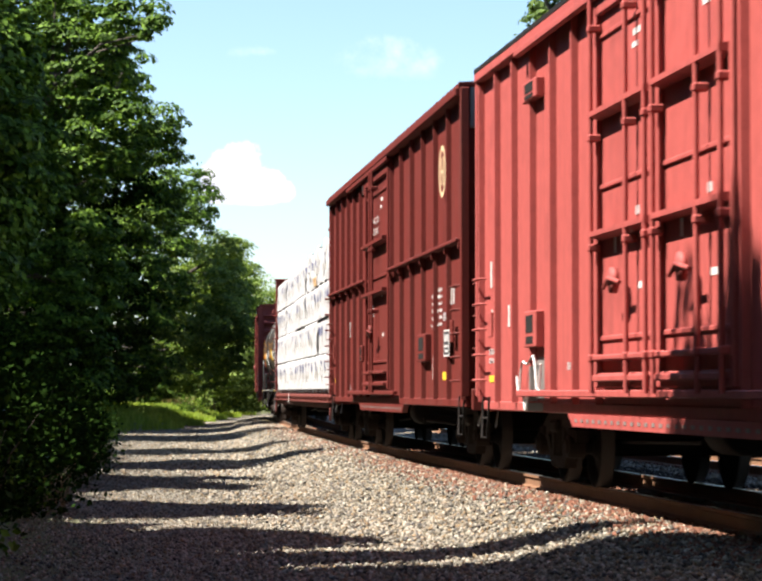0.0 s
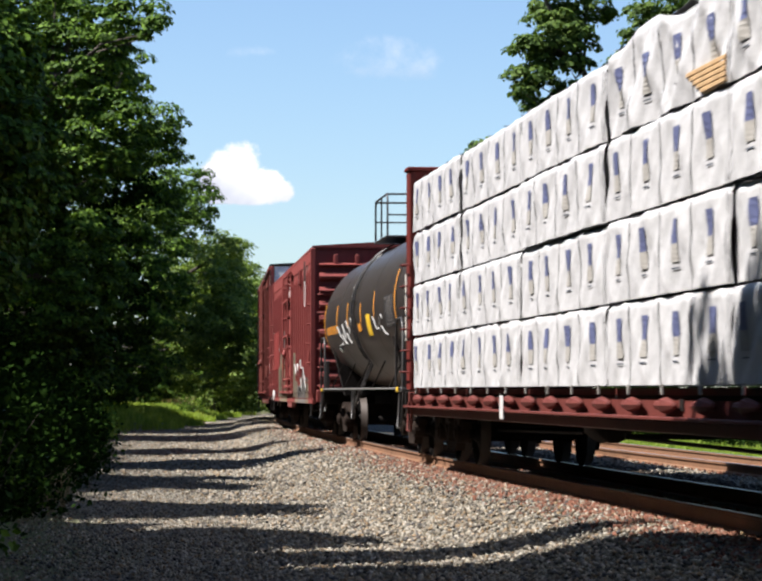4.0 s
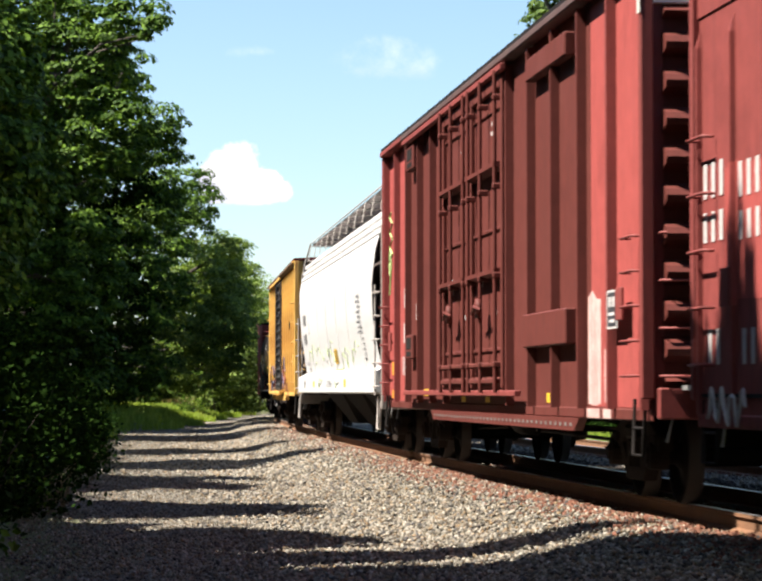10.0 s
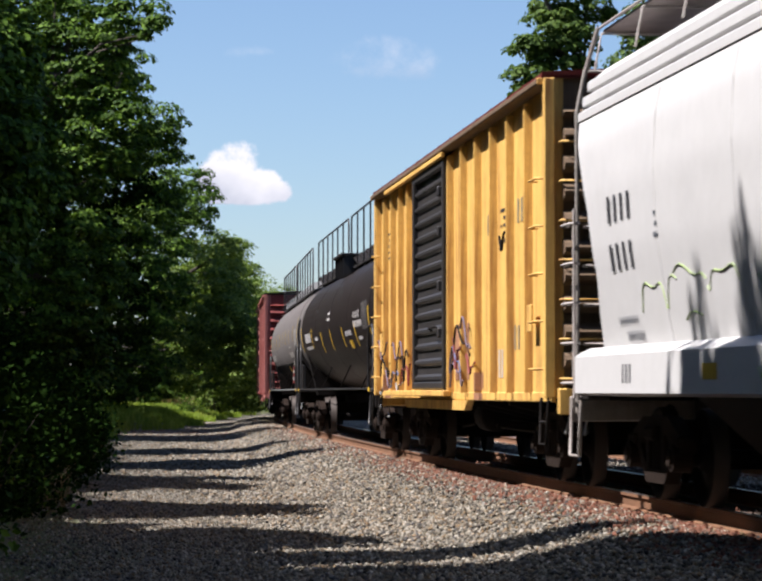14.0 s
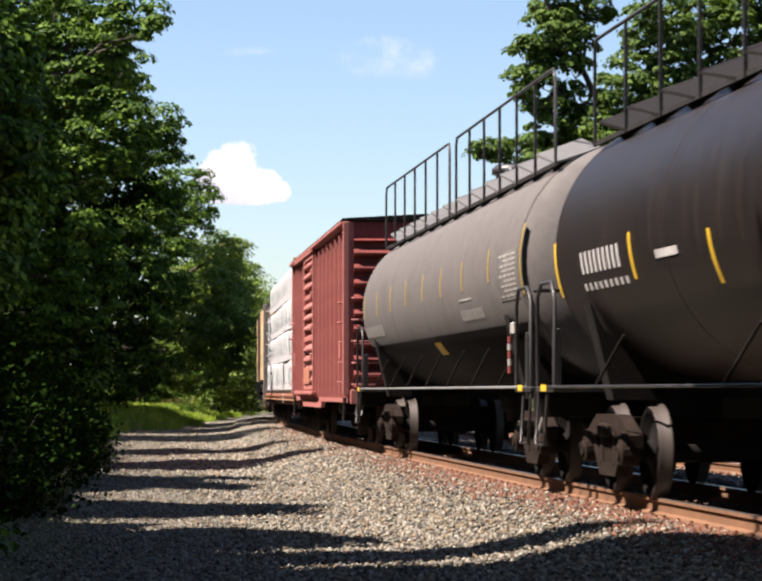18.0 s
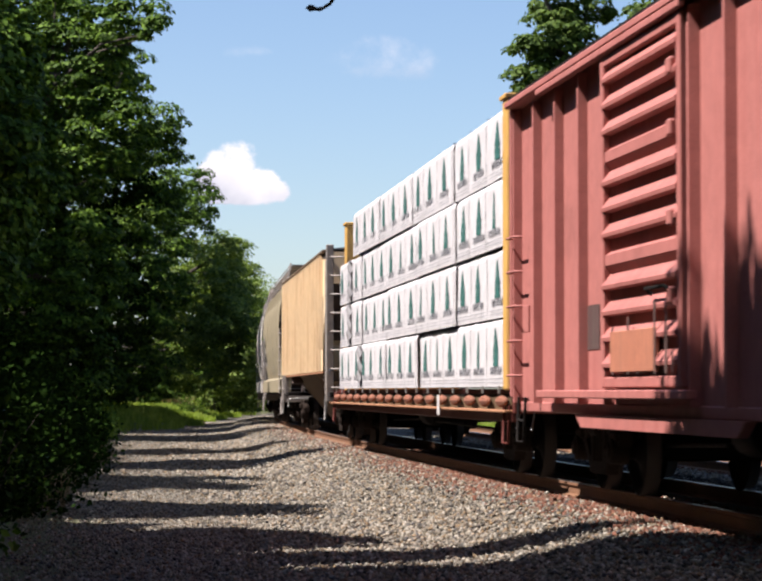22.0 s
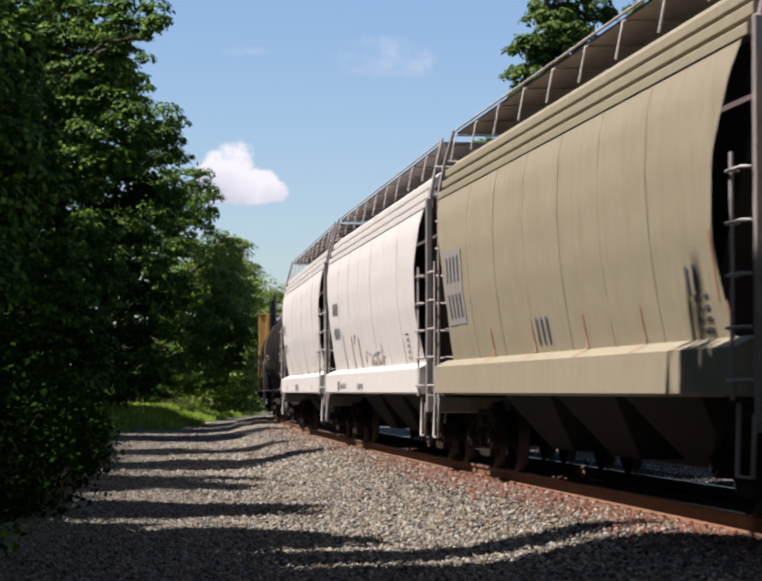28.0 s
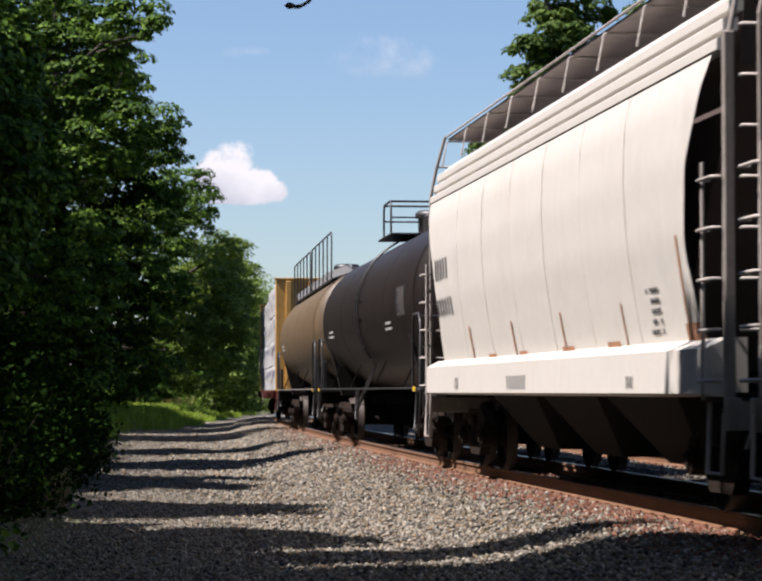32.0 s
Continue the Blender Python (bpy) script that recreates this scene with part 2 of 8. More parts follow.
M = {
    "red": plain("faded_red_paint", (0.268, 0.056, 0.049), 0.6, spec=0.2, streak=0.4, streak_color=(0.14, 0.036, 0.032)),
    "brown": plain("oxide_brown_paint", (0.096, 0.0145, 0.0112), 0.6, spec=0.15, streak=0.65, streak_color=(0.06, 0.02, 0.016)),
    "rust_red": plain("mineral_red_paint", (0.178, 0.040, 0.035), 0.6, spec=0.2, streak=0.6, streak_color=(0.1, 0.026, 0.022)),
    "maroon": plain("maroon_paint", (0.094, 0.024, 0.019), 0.6, spec=0.15, streak=0.35, streak_color=(0.056, 0.02, 0.016)),
    "salmon": plain("sun_bleached_red_paint", (0.315, 0.115, 0.098), 0.65, spec=0.3, streak=0.35, streak_color=(0.26, 0.07, 0.058)),
    "yellow": plain("weathered_yellow_paint", (0.48, 0.28, 0.068), 0.55, streak=0.75, streak_color=(0.216, 0.096, 0.032)),
    "black": plain("black_paint", (0.0224, 0.0208, 0.0208), 0.45, streak=0.35, streak_color=(0.072, 0.06, 0.048)),
    "boxcar_yellow": plain("faded_boxcar_yellow_paint", (0.60, 0.37, 0.095), 0.6, spec=0.3, streak=0.9, streak_color=(0.25, 0.10, 0.03), grime=1.3),
    "tank_black": plain("dull_black_tank_paint", (0.024, 0.020, 0.0185), 0.36, spec=0.4, streak=0.35, streak_color=(0.07, 0.056, 0.045), dust_sheen=(0.055, 0.036, 0.025, 0.75)),
    "tank_dark": plain("dark_tank_paint", (0.0135, 0.0105, 0.0098), 0.45, spec=0.2, streak=0.25, streak_color=(0.05, 0.036, 0.028), dust_sheen=(0.024, 0.014, 0.0095, 0.5)),
    "tank_grey": plain("grey_tank_paint", (0.102, 0.092, 0.087), 0.75, spec=0.2, streak=0.3, streak_color=(0.096, 0.088, 0.08)),
    "tank_tan": plain("stained_tan_tank_paint", (0.098, 0.066, 0.034), 0.5, streak=0.5, streak_color=(0.048, 0.032, 0.02)),
    "white": plain("white_hopper_paint", (0.455, 0.45, 0.44), 0.55, vary=0.06, streak=0.3, streak_color=(0.44, 0.43, 0.41), grime=0.25),
    "cream": plain("cream_hopper_paint", (0.49, 0.465, 0.42), 0.5, vary=0.06, streak=0.25, streak_color=(0.46, 0.39, 0.29), grime=0.35),
    "tan": plain("tan_hopper_paint", (0.225, 0.195, 0.128), 0.6, spec=0.3, vary=0.1, streak=0.5, streak_color=(0.17, 0.138, 0.085), grime=0.4),
    "ochre": plain("peach_tan_hopper_paint", (0.70, 0.525, 0.315), 0.6, vary=0.1, streak=0.7, streak_color=(0.42, 0.22, 0.10), grime=0.5),
    "panel_orange": plain("faded_orange_paint", (0.34, 0.13, 0.075), 0.6, streak=0.3),
    "chalk": plain("pale_spray_paint", (0.22, 0.215, 0.205), 0.7, vary=0.5, scale=12),
    "board": plain("sawn_softwood", (0.36, 0.232, 0.112), 0.8, vary=0.3),
    "grey": plain("grey_steel", (0.19, 0.18, 0.17), 0.5, metal=0.3),
    "header_white": plain("white_header_paint", (0.78, 0.78, 0.75), 0.6, vary=0.1),
    "header_grey": plain("pale_grey_paint", (0.47, 0.45, 0.42), 0.6, vary=0.15),
    "emblem": plain("faded_gold_paint", (0.464, 0.36, 0.208), 0.6, vary=0.3, scale=14),
    "patch_pink": plain("scraped_pale_paint", (0.50, 0.34, 0.31), 0.6, vary=0.4, scale=9, streak=0.7, streak_color=(0.24, 0.05, 0.045)),
    "soot_shade": plain("soot_shade", (0.0104, 0.0088, 0.008), 0.85, vary=0.3, spec=0.15),
    "soot_stain": plain("soot_stain", (0.06, 0.0288, 0.0256), 0.7, vary=0.4, streak=0.4),
    "galv": plain("galvanised_steel", (0.336, 0.336, 0.328), 0.45, metal=0.6),
    # running-gear steel set near black: shade under the cars is in these colours
    "steel_dark": plain("grimy_shaded_steel", (0.0105, 0.0085, 0.0075), 0.8, spec=0.12, vary=0.4, bump=0.2),
    "wheel_steel": plain("shaded_wheel_steel", (0.0065, 0.0052, 0.0046), 0.85, spec=0.1, vary=0.4),
    "truck": plain("rusty_shaded_cast_steel", (0.017, 0.011, 0.008), 0.9, metal=0.0, spec=0.12, vary=0.5, bump=0.3),
    "tread": plain("worn_wheel_steel", (0.04, 0.031, 0.026), 0.65, metal=0.3, spec=0.3),
    "rail_rust": plain("rail_rust", (0.135, 0.062, 0.027), 0.85, vary=0.35, scale=3.0, bump=0.15),
    "rail_head": plain("polished_rail_head", (0.384, 0.336, 0.32), 0.28, metal=0.9),
    "tie": plain("tarred_tie_wood", (0.068, 0.044, 0.0336), 0.85, vary=0.4, bump=0.4),
    "plate": plain("rusted_tie_plate", (0.16, 0.056, 0.028), 0.85, vary=0.4),
    "wrap": plain("white_lumber_wrap", (0.50, 0.485, 0.485), 0.5, vary=0.05, bump=0.15, scale=2.5, fine=14.0),
    "old_wrap": plain("creased_lumber_wrap", (0.40, 0.395, 0.395), 0.45, vary=0.12, bump=0.5, scale=2.5, fine=9.0),
    "navy": plain("faded_navy_print", (0.075, 0.085, 0.16), 0.5),
    "green_ink": plain("dark_green_print", (0.022, 0.105, 0.09), 0.6),
    "ink": plain("grey_print", (0.056, 0.064, 0.08), 0.5),
    "paint_white": plain("white_stencil", (0.44, 0.42, 0.405), 0.6, vary=0.2, scale=30),
    "paint_black": plain("black_stencil", (0.024, 0.024, 0.028), 0.6),
    "paint_yellow": plain("yellow_reflector", (0.6, 0.376, 0.024), 0.45),
    "faded_dash": plain("worn_yellow_strip", (0.26, 0.185, 0.04), 0.6, vary=0.3, scale=20),
    "paint_orange": plain("orange_reflector", (0.576, 0.232, 0.024), 0.45),
    "patch_tan": plain("tan_cover_paint", (0.165, 0.14, 0.095), 0.6, vary=0.3, streak=0.6, streak_color=(0.15, 0.06, 0.045)),
    "patch_grey": plain("grey_cover_paint", (0.128, 0.116, 0.108), 0.6, vary=0.2),
    "green_spray": plain("green_spray_paint", (0.26, 0.34, 0.12), 0.6),
    "purple_spray": plain("dark_purple_spray_paint", (0.10, 0.065, 0.085), 0.7, vary=0.5, scale=12),
    "rust_spot": plain("rust_stain", (0.264, 0.12, 0.056), 0.85, vary=0.4),
    "strap": plain("dark_strap", (0.06, 0.06, 0.062), 0.6),
    "grey_film": plain("grey_plastic_film", (0.27, 0.265, 0.27), 0.35, vary=0.2, scale=3.0),
    "roof_grate": plain("walkway_grating", (0.17, 0.135, 0.125), 0.7, vary=0.3),
    "walk_plate": plain("grey_walkway_plate", (0.10, 0.098, 0.095), 0.7, spec=0.2),
    "frame_brown": plain("grimy_frame_paint", (0.22, 0.195, 0.172), 0.65, vary=0.3, streak=0.4, streak_color=(0.09, 0.05, 0.035)),
    "rung_grey": plain("dull_grab_iron_paint", (0.30, 0.265, 0.24), 0.6, vary=0.2),
    "stain_shade_brown": plain("stained_and_shaded_brown", (0.13, 0.092, 0.06), 0.8, spec=0.15, streak=0.5, streak_color=(0.07, 0.04, 0.026)),
    "pale_panel": plain("pale_grey_panel_paint", (0.27, 0.255, 0.23), 0.6),
    "mark_panel": plain("grey_mark_panel_paint", (0.205, 0.19, 0.165), 0.6),
    "print_grey": plain("faded_grey_print", (0.12, 0.13, 0.15), 0.6),
    "grate_shade_brown": plain("brown_grating_and_shade", (0.085, 0.062, 0.056), 0.7),
    "bark": plain("bark", (0.056, 0.044, 0.0336), 0.9, vary=0.4, bump=0.6),
    "dry": plain("dry_straw", (0.17, 0.125, 0.07), 0.9, vary=0.3),
    "leaf_a": leaf_material("broad_leaf", (0.014, 0.035, 0.005), (0.115, 0.195, 0.022), 0.15),
    # thicket leaves near black: shade under the trees put into their colour
    "leaf_b": leaf_material("shade_dark_leaf", (0.005, 0.012, 0.0026), (0.016, 0.033, 0.006), 0.08, 0.0),
    "leaf_c": leaf_material("oak_leaf", (0.032, 0.060, 0.014), (0.11, 0.165, 0.034), 0.24),
    # paler, yellower leaves: haze and distant sunlight put into their colour
    "leaf_far": leaf_material("hazed_far_leaf", (0.07, 0.112, 0.030), (0.21, 0.275, 0.06)),
    "grass": leaf_material("grass_blade", (0.15, 0.225, 0.035), (0.29, 0.35, 0.075), 0.4),
    "dry_grass": leaf_material("dry_grass_blade", (0.16, 0.136, 0.064), (0.256, 0.2, 0.104), 0.3),
    "ground": ground_material(),
    "stone": stone_material("ballast_stone", [(0.022, 0.020, 0.018), (0.11, 0.098, 0.078), (0.19, 0.166, 0.124), (0.31, 0.29, 0.245), (0.18, 0.122, 0.066), (0.055, 0.054, 0.056), (0.24, 0.22, 0.178)]),
    # stones darkened on purpose: the train's shade is in their colour
    "shade_stone": stone_material("shade_dark_stone", [(0.016, 0.0144, 0.0128), (0.04, 0.0336, 0.0288), (0.064, 0.048, 0.036)]),
    "rust_stone": stone_material("rust_stained_stone", [(0.08, 0.036, 0.024), (0.152, 0.064, 0.04), (0.12, 0.072, 0.052)]),
}


# ---- mesh tools ----
class MB:
    """Collects vertices and faces of one mesh."""

    def __init__(self):
        self.v, self.f, self.s = [], [], []

    def add(self, verts, faces, smooth=False):
        n = len(self.v)
        self.v += [tuple(p) for p in verts]
        self.f += [tuple(i + n for i in fc) for fc in faces]
        self.s += [smooth] * len(faces)
        return self

    def box(self, x0, x1, y0, y1, z0, z1, c=0.0):
        lo, hi = (min(x0, x1), min(y0, y1), min(z0, z1)), (max(x0, x1), max(y0, y1), max(z0, z1))
        if c <= 0:
            vs = [(x, y, z) for x in (lo[0], hi[0]) for y in (lo[1], hi[1]) for z in (lo[2], hi[2])]
            return self.add(vs, [(0, 1, 3, 2), (4, 6, 7, 5), (0, 4, 5, 1), (2, 3, 7, 6), (0, 2, 6, 4), (1, 5, 7, 3)])
        c = min(c, min(hi[i] - lo[i] for i in range(3)) * 0.45)
        idx, vs = {}, []
        for a in range(3):
            for sg in ((i, j, k) for i in (0, 1) for j in (0, 1) for k in (0, 1)):
                idx[sg, a] = len(vs)
                vs.append(tuple((hi[i] if sg[i] else lo[i]) + (0 if i == a else (-c if sg[i] else c)) for i in range(3)))
        fs = []
        for a in range(3):
            b, d = (a + 1) % 3, (a + 2) % 3
            for sa in (0, 1):
                def k(sb, sd):
                    sg = [0, 0, 0]
                    sg[a], sg[b], sg[d] = sa, sb, sd
                    return tuple(sg)
                q = [idx[k(0, 0), a], idx[k(1, 0), a], idx[k(1, 1), a], idx[k(0, 1), a]]
                fs.append(q if sa else q[::-1])
                for sb in (0, 1):
                    e = [idx[k(sb, 0), a], idx[k(sb, 0), b], idx[k(sb, 1), b], idx[k(sb, 1), a]]
                    fs.append(e if sa == sb else e[::-1])
        for sg in ((i, j, k) for i in (0, 1) for j in (0, 1) for k in (0, 1)):
            t = [idx[sg, 0], idx[sg, 1], idx[sg, 2]]
            fs.append(t if sum(sg) % 2 else t[::-1])
        return self.add(vs, fs)

    def prism(self, poly, axis, a0, a1, smooth=False):
        """poly: points in the plane across axis (x: y,z; y: x,z; z: x,y)."""
        def at(p, a):
            return (a, p[0], p[1]) if axis == "x" else (p[0], a, p[1]) if axis == "y" else (p[0], p[1], a)
        n = len(poly)
        vs = [at(p, a0) for p in poly] + [at(p, a1) for p in poly]
        fs = [(i, (i + 1) % n, (i + 1) % n + n, i + n) for i in range(n)]
        self.add(vs, fs, smooth)
        return self.add(vs, [tuple(range(n))[::-1], tuple(range(n, 2 * n))])

    def tube(self, pts, r, n=6, caps=True):
        pts = [Vector(p) for p in pts]
        rs = r if isinstance(r, (list, tuple)) else [r] * len(pts)
        vs, fs = [], []
        side = None
        for i, p in enumerate(pts):
            d = (pts[min(i + 1, len(pts) - 1)] - pts[max(i - 1, 0)]).normalized()
            if side is None:
                side = d.cross(Vector((0, 0, 1)) if abs(d.z) < 0.9 else Vector((1, 0, 0))).normalized()
            side = (side - d * side.dot(d)).normalized()
            up = d.cross(side)
            for j in range(n):
                a = 2 * math.pi * j / n
                vs.append(p + (side * math.cos(a) + up * math.sin(a)) * rs[i])
        for i in range(len(pts) - 1):
            for j in range(n):
                fs.append((i * n + j, i * n + (j + 1) % n, (i + 1) * n + (j + 1) % n, (i + 1) * n + j))
        self.add(vs, fs, n > 4)
        if caps:
            self.add(vs, [tuple(range(n))[::-1], tuple(range(len(vs) - n, len(vs)))])
        return self

    def rev(self, prof, axis="x", at=(0, 0, 0), n=24, a0=0.0, a1=2 * math.pi, smooth=True):
        """prof: (radius, along) pairs turned about an axis through at."""
        full = abs(a1 - a0) > 6.28
        m = n if full else n + 1
        vs, fs = [], []
        for r, x in prof:
            for j in range(m):
                a = a0 + (a1 - a0) * j / n
                c, s = r * math.cos(a), r * math.sin(a)
                p = (x, c, s) if axis == "x" else (s, x, c) if axis == "y" else (c, s, x)
                vs.append((p[0] + at[0], p[1] + at[1], p[2] + at[2]))
        for i in range(len(prof) - 1):
            for j in range(n):
                k = (j + 1) % m
                fs.append((i * m + j, i * m + k, (i + 1) * m + k, (i + 1) * m + j))
        return self.add(vs, fs, smooth)

    def grid(self, fn, nu, nv, smooth=True):
        vs = [fn(i / nu, j / nv) for i in range(nu + 1) for j in range(nv + 1)]
        w = nv + 1
        return self.add(vs, [(i * w + j, i * w + j + 1, (i + 1) * w + j + 1, (i + 1) * w + j) for i in range(nu) for j in range(nv)], smooth)

    def mesh(self, name, material):
        me = bpy.data.meshes.new(name)
        me.from_pydata(self.v, [], self.f)
        me.polygons.foreach_set("use_smooth", self.s)
        me.materials.append(material if not isinstance(material, str) else M[material])
        me.update()
        return me


def part(name, mb, material, parent, label=""):
    ob = new(name, mb.mesh(name, material) if isinstance(mb, MB) else mb)
    ob.parent = parent
    return tagged(ob, label)


def thing(name, label, category, group="", kind=""):
    return tagged(new(name), label, category, group, kind)


# ---- ground ----
def profile(d, x, y):
    """Height of the ground d metres right of the main track's middle."""
    pts_d = [-400, -60, -20, -11, -8.2, -6.5, -3.4, -2.75, -2.15, -1.6, -1.4, 1.9, 2.4, 2.9, 6.0, 7.2, 9.0, 30, 400]
    pts_z = [0.6, 0.5, 0.35, 0.12, 0.02, 0.0, 0.02, 0.09, 0.25, 0.355, 0.37, 0.37, 0.34, 0.36, 0.36, 0.2, 0.1, 0.2, 0.5]
    z = np.interp(d, pts_d, pts_z)
    bank = np.clip((y - 88) / 22, 0, 1) * np.clip((d + 15) / 4, 0, 1) * np.clip((-4.2 - d) / 2.2, 0, 1)
    z = z + 0.62 * bank * bank * (3 - 2 * bank)
    return z + 0.025 * np.sin(x * 1.7 + 0.6 * y) * np.sin(y * 0.9 - x * 0.4) * (np.abs(d + 6) < 4)


def steps(edges):
    out = []
    for a, b, h in edges:
        out += list(np.arange(a, b, h))
    return np.array(out + [edges[-1][1]])


def build_ground():
    xs = steps([(-3000, -200, 350), (-200, -40, 16), (-40, -16, 2.0), (-16, 14, 0.25), (14, 40, 2.0), (40, 200, 16), (200, 3000, 350)])
    ys = steps([(-3000, -100, 300), (-100, 0, 10), (0, 14, 2.0), (14, 70, 0.4), (70, 170, 1.0), (170, 300, 8.0), (300, 4400, 400)])
    gx, gy = np.meshgrid(xs, ys, indexing="ij")
    d = off_track(gx.ravel(), gy.ravel())
    z = profile(d, gx.ravel(), gy.ravel())
    co = np.stack([gx.ravel(), gy.ravel(), z], 1)
    nx, ny = len(xs), len(ys)
    i, j = np.meshgrid(np.arange(nx - 1), np.arange(ny - 1), indexing="ij")
    a = (i * ny + j).ravel()
    faces = np.stack([a, a + ny, a + ny + 1, a + 1], 1)
    me = bpy.data.meshes.new("ground")
    me.from_pydata(co.tolist(), [], faces.tolist())
    me.polygons.foreach_set("use_smooth", [True] * len(faces))
    at = me.attributes.new("gravel", "FLOAT", "POINT")
    edge = 0.5 * np.sin(gy.ravel() * 0.31) + 0.3 * np.sin(gy.ravel() * 0.83 + 1)
    g = np.clip((d + 6.9 - 0.6 * edge) / 0.8, 0, 1) * np.clip((8.4 - d) / 0.6, 0, 1)
    g = g * np.where(gy.ravel() > 100, np.clip((d + 4.4) / 0.8, 0, 1), 1)
    at.data.foreach_set("value", g.astype(np.float32))
    me.materials.append(M["ground"])
    tagged(new("ground", me), "gravel path, ballast bed and grassy earth beside a railway", "ground", kind="structure")


def scatter_mesh(name, centres, sizes, material, rng, squash=0.72):
    """Many small uneven six-faced chips in one mesh."""
    base = np.array([(1, 0, 0), (-0.5, 0.87, 0), (-0.5, -0.87, 0), (0, 0, 1), (0, 0, -1)], float)
    tri = np.array([(0, 1, 3), (1, 2, 3), (2, 0, 3), (1, 0, 4), (2, 1, 4), (0, 2, 4)])
    n = len(centres)
    sc = rng.uniform(0.7, 1.4, (n, 5, 1)) * base[None]
    sc = sc + rng.uniform(-0.3, 0.3, (n, 5, 3))
    a = rng.uniform(0, 6.283, n)
    t = rng.uniform(-1.3, 1.3, n)
    c, s = np.cos(a)[:, None], np.sin(a)[:, None]
    x, y, z = sc[..., 0] * 1.15, sc[..., 1] * 0.85, sc[..., 2] * squash
    ct, st = np.cos(t)[:, None], np.sin(t)[:, None]
    y, z = y * ct - z * st, y * st + z * ct
    p = np.stack([x * c - y * s, x * s + y * c, z], -1) * sizes[:, None, None] + centres[:, None, :]
    f = (tri[None] + (np.arange(n) * 5)[:, None, None]).reshape(-1, 3)
    me = bpy.data.meshes.new(name)
    quick_mesh(me, p.reshape(-1, 3), f)
    me.materials.append(M[material])
    return me


def quick_mesh(me, co, faces):
    k = faces.shape[1]
    me.vertices.add(len(co))
    me.vertices.foreach_set("co", co.astype(np.float32).ravel())
    me.loops.add(faces.size)
    me.loops.foreach_set("vertex_index", faces.astype(np.int32).ravel())
    me.polygons.add(len(faces))
    me.polygons.foreach_set("loop_start", np.arange(0, faces.size, k, dtype=np.int32))
    me.update(calc_edges=True)


def along(s, d):
    h = TH0 + K0 * s + K1 * s * s / 2
    return np.interp(s, _S, _X) + d * np.cos(h), np.interp(s, _S, _Y) - d * np.sin(h)


def build_ballast():
    rng = np.random.default_rng(3)
    n = 220000
    u = rng.uniform(0, 1, n)
    s = 15 + 75 * u ** 1.7
    d = np.where(rng.uniform(0, 1, n) < 0.45, rng.uniform(-7.2, -2.0, n), rng.triangular(-6.9, -2.6, 0.4, n))
    x, y = along(s, d)
    size = rng.uniform(0.45, 1.0, n) ** 2 * 0.034 * np.where(d < -4.8, 0.72, 1.0) * np.where(s > 45, 1.25, 1.0)
    co = np.stack([x, y, profile(d, x, y) + size * rng.uniform(-0.1, 0.9, n)], 1)
    keep = rng.uniform(0, 1, n) < np.where(d < -6.7, 0.7, 1)
    m = 60000
    s2, d2 = rng.uniform(86, 128, m), rng.triangular(-7.5, -2.4, 0.2, m)
    x2, y2 = along(s2, d2)
    z2 = rng.uniform(0.02, 0.05, m)
    co, size, keep = np.concatenate([co, np.stack([x2, y2, profile(d2, x2, y2) + z2 * 0.2], 1)]), np.concatenate([size, z2]), np.concatenate([keep, d2 > -4.6 - 2.6 * np.clip((108 - s2) / 14, 0, 1) + 0.4 * np.sin(s2 * 0.4)])
    tagged(new("ballast_stones", scatter_mesh("ballast_stones", co[keep], size[keep], "stone", rng)),
           "grey and tan crushed stone of the track bed", "gravel", kind="stuff")
    n = 16000
    s = 20 + 60 * rng.uniform(0, 1, n) ** 1.2
    d = rng.uniform(2.7, 7.8, n)
    x, y = along(s, d)
    size = rng.uniform(0.02, 0.042, n)
    tagged(new("far_ballast", scatter_mesh("far_ballast", np.stack([x, y, profile(d, x, y) + 0.01], 1), size, "stone", rng)),
           "pale crushed stone round the second track", "gravel", kind="stuff")
    n = 8000
    s = 16 + 50 * rng.uniform(0, 1, n) ** 1.3
    d = rng.uniform(0.9, 2.8, n)
    x, y = along(s, d)
    size = rng.uniform(0.02, 0.042, n)
    tagged(new("inner_stones", scatter_mesh("inner_stones", np.stack([x, y, profile(d, x, y) + 0.01], 1), size, "shade_stone", rng)),
           "stones between and beyond the rails, coloured dark for the train's shade", "gravel", kind="stuff")
    n = 22000
    s = 15 + 90 * rng.uniform(0, 1, n) ** 1.5
    d = rng.triangular(-1.95, -0.9, 0.7, n)
    x, y = along(s, d)
    size = rng.uniform(0.02, 0.04, n)
    tagged(new("rusty_stones", scatter_mesh("rusty_stones", np.stack([x, y, profile(d, x, y) + 0.012], 1), size, "rust_stone", rng)),
           "rust-stained stones and chips along the rail", "gravel", kind="stuff")


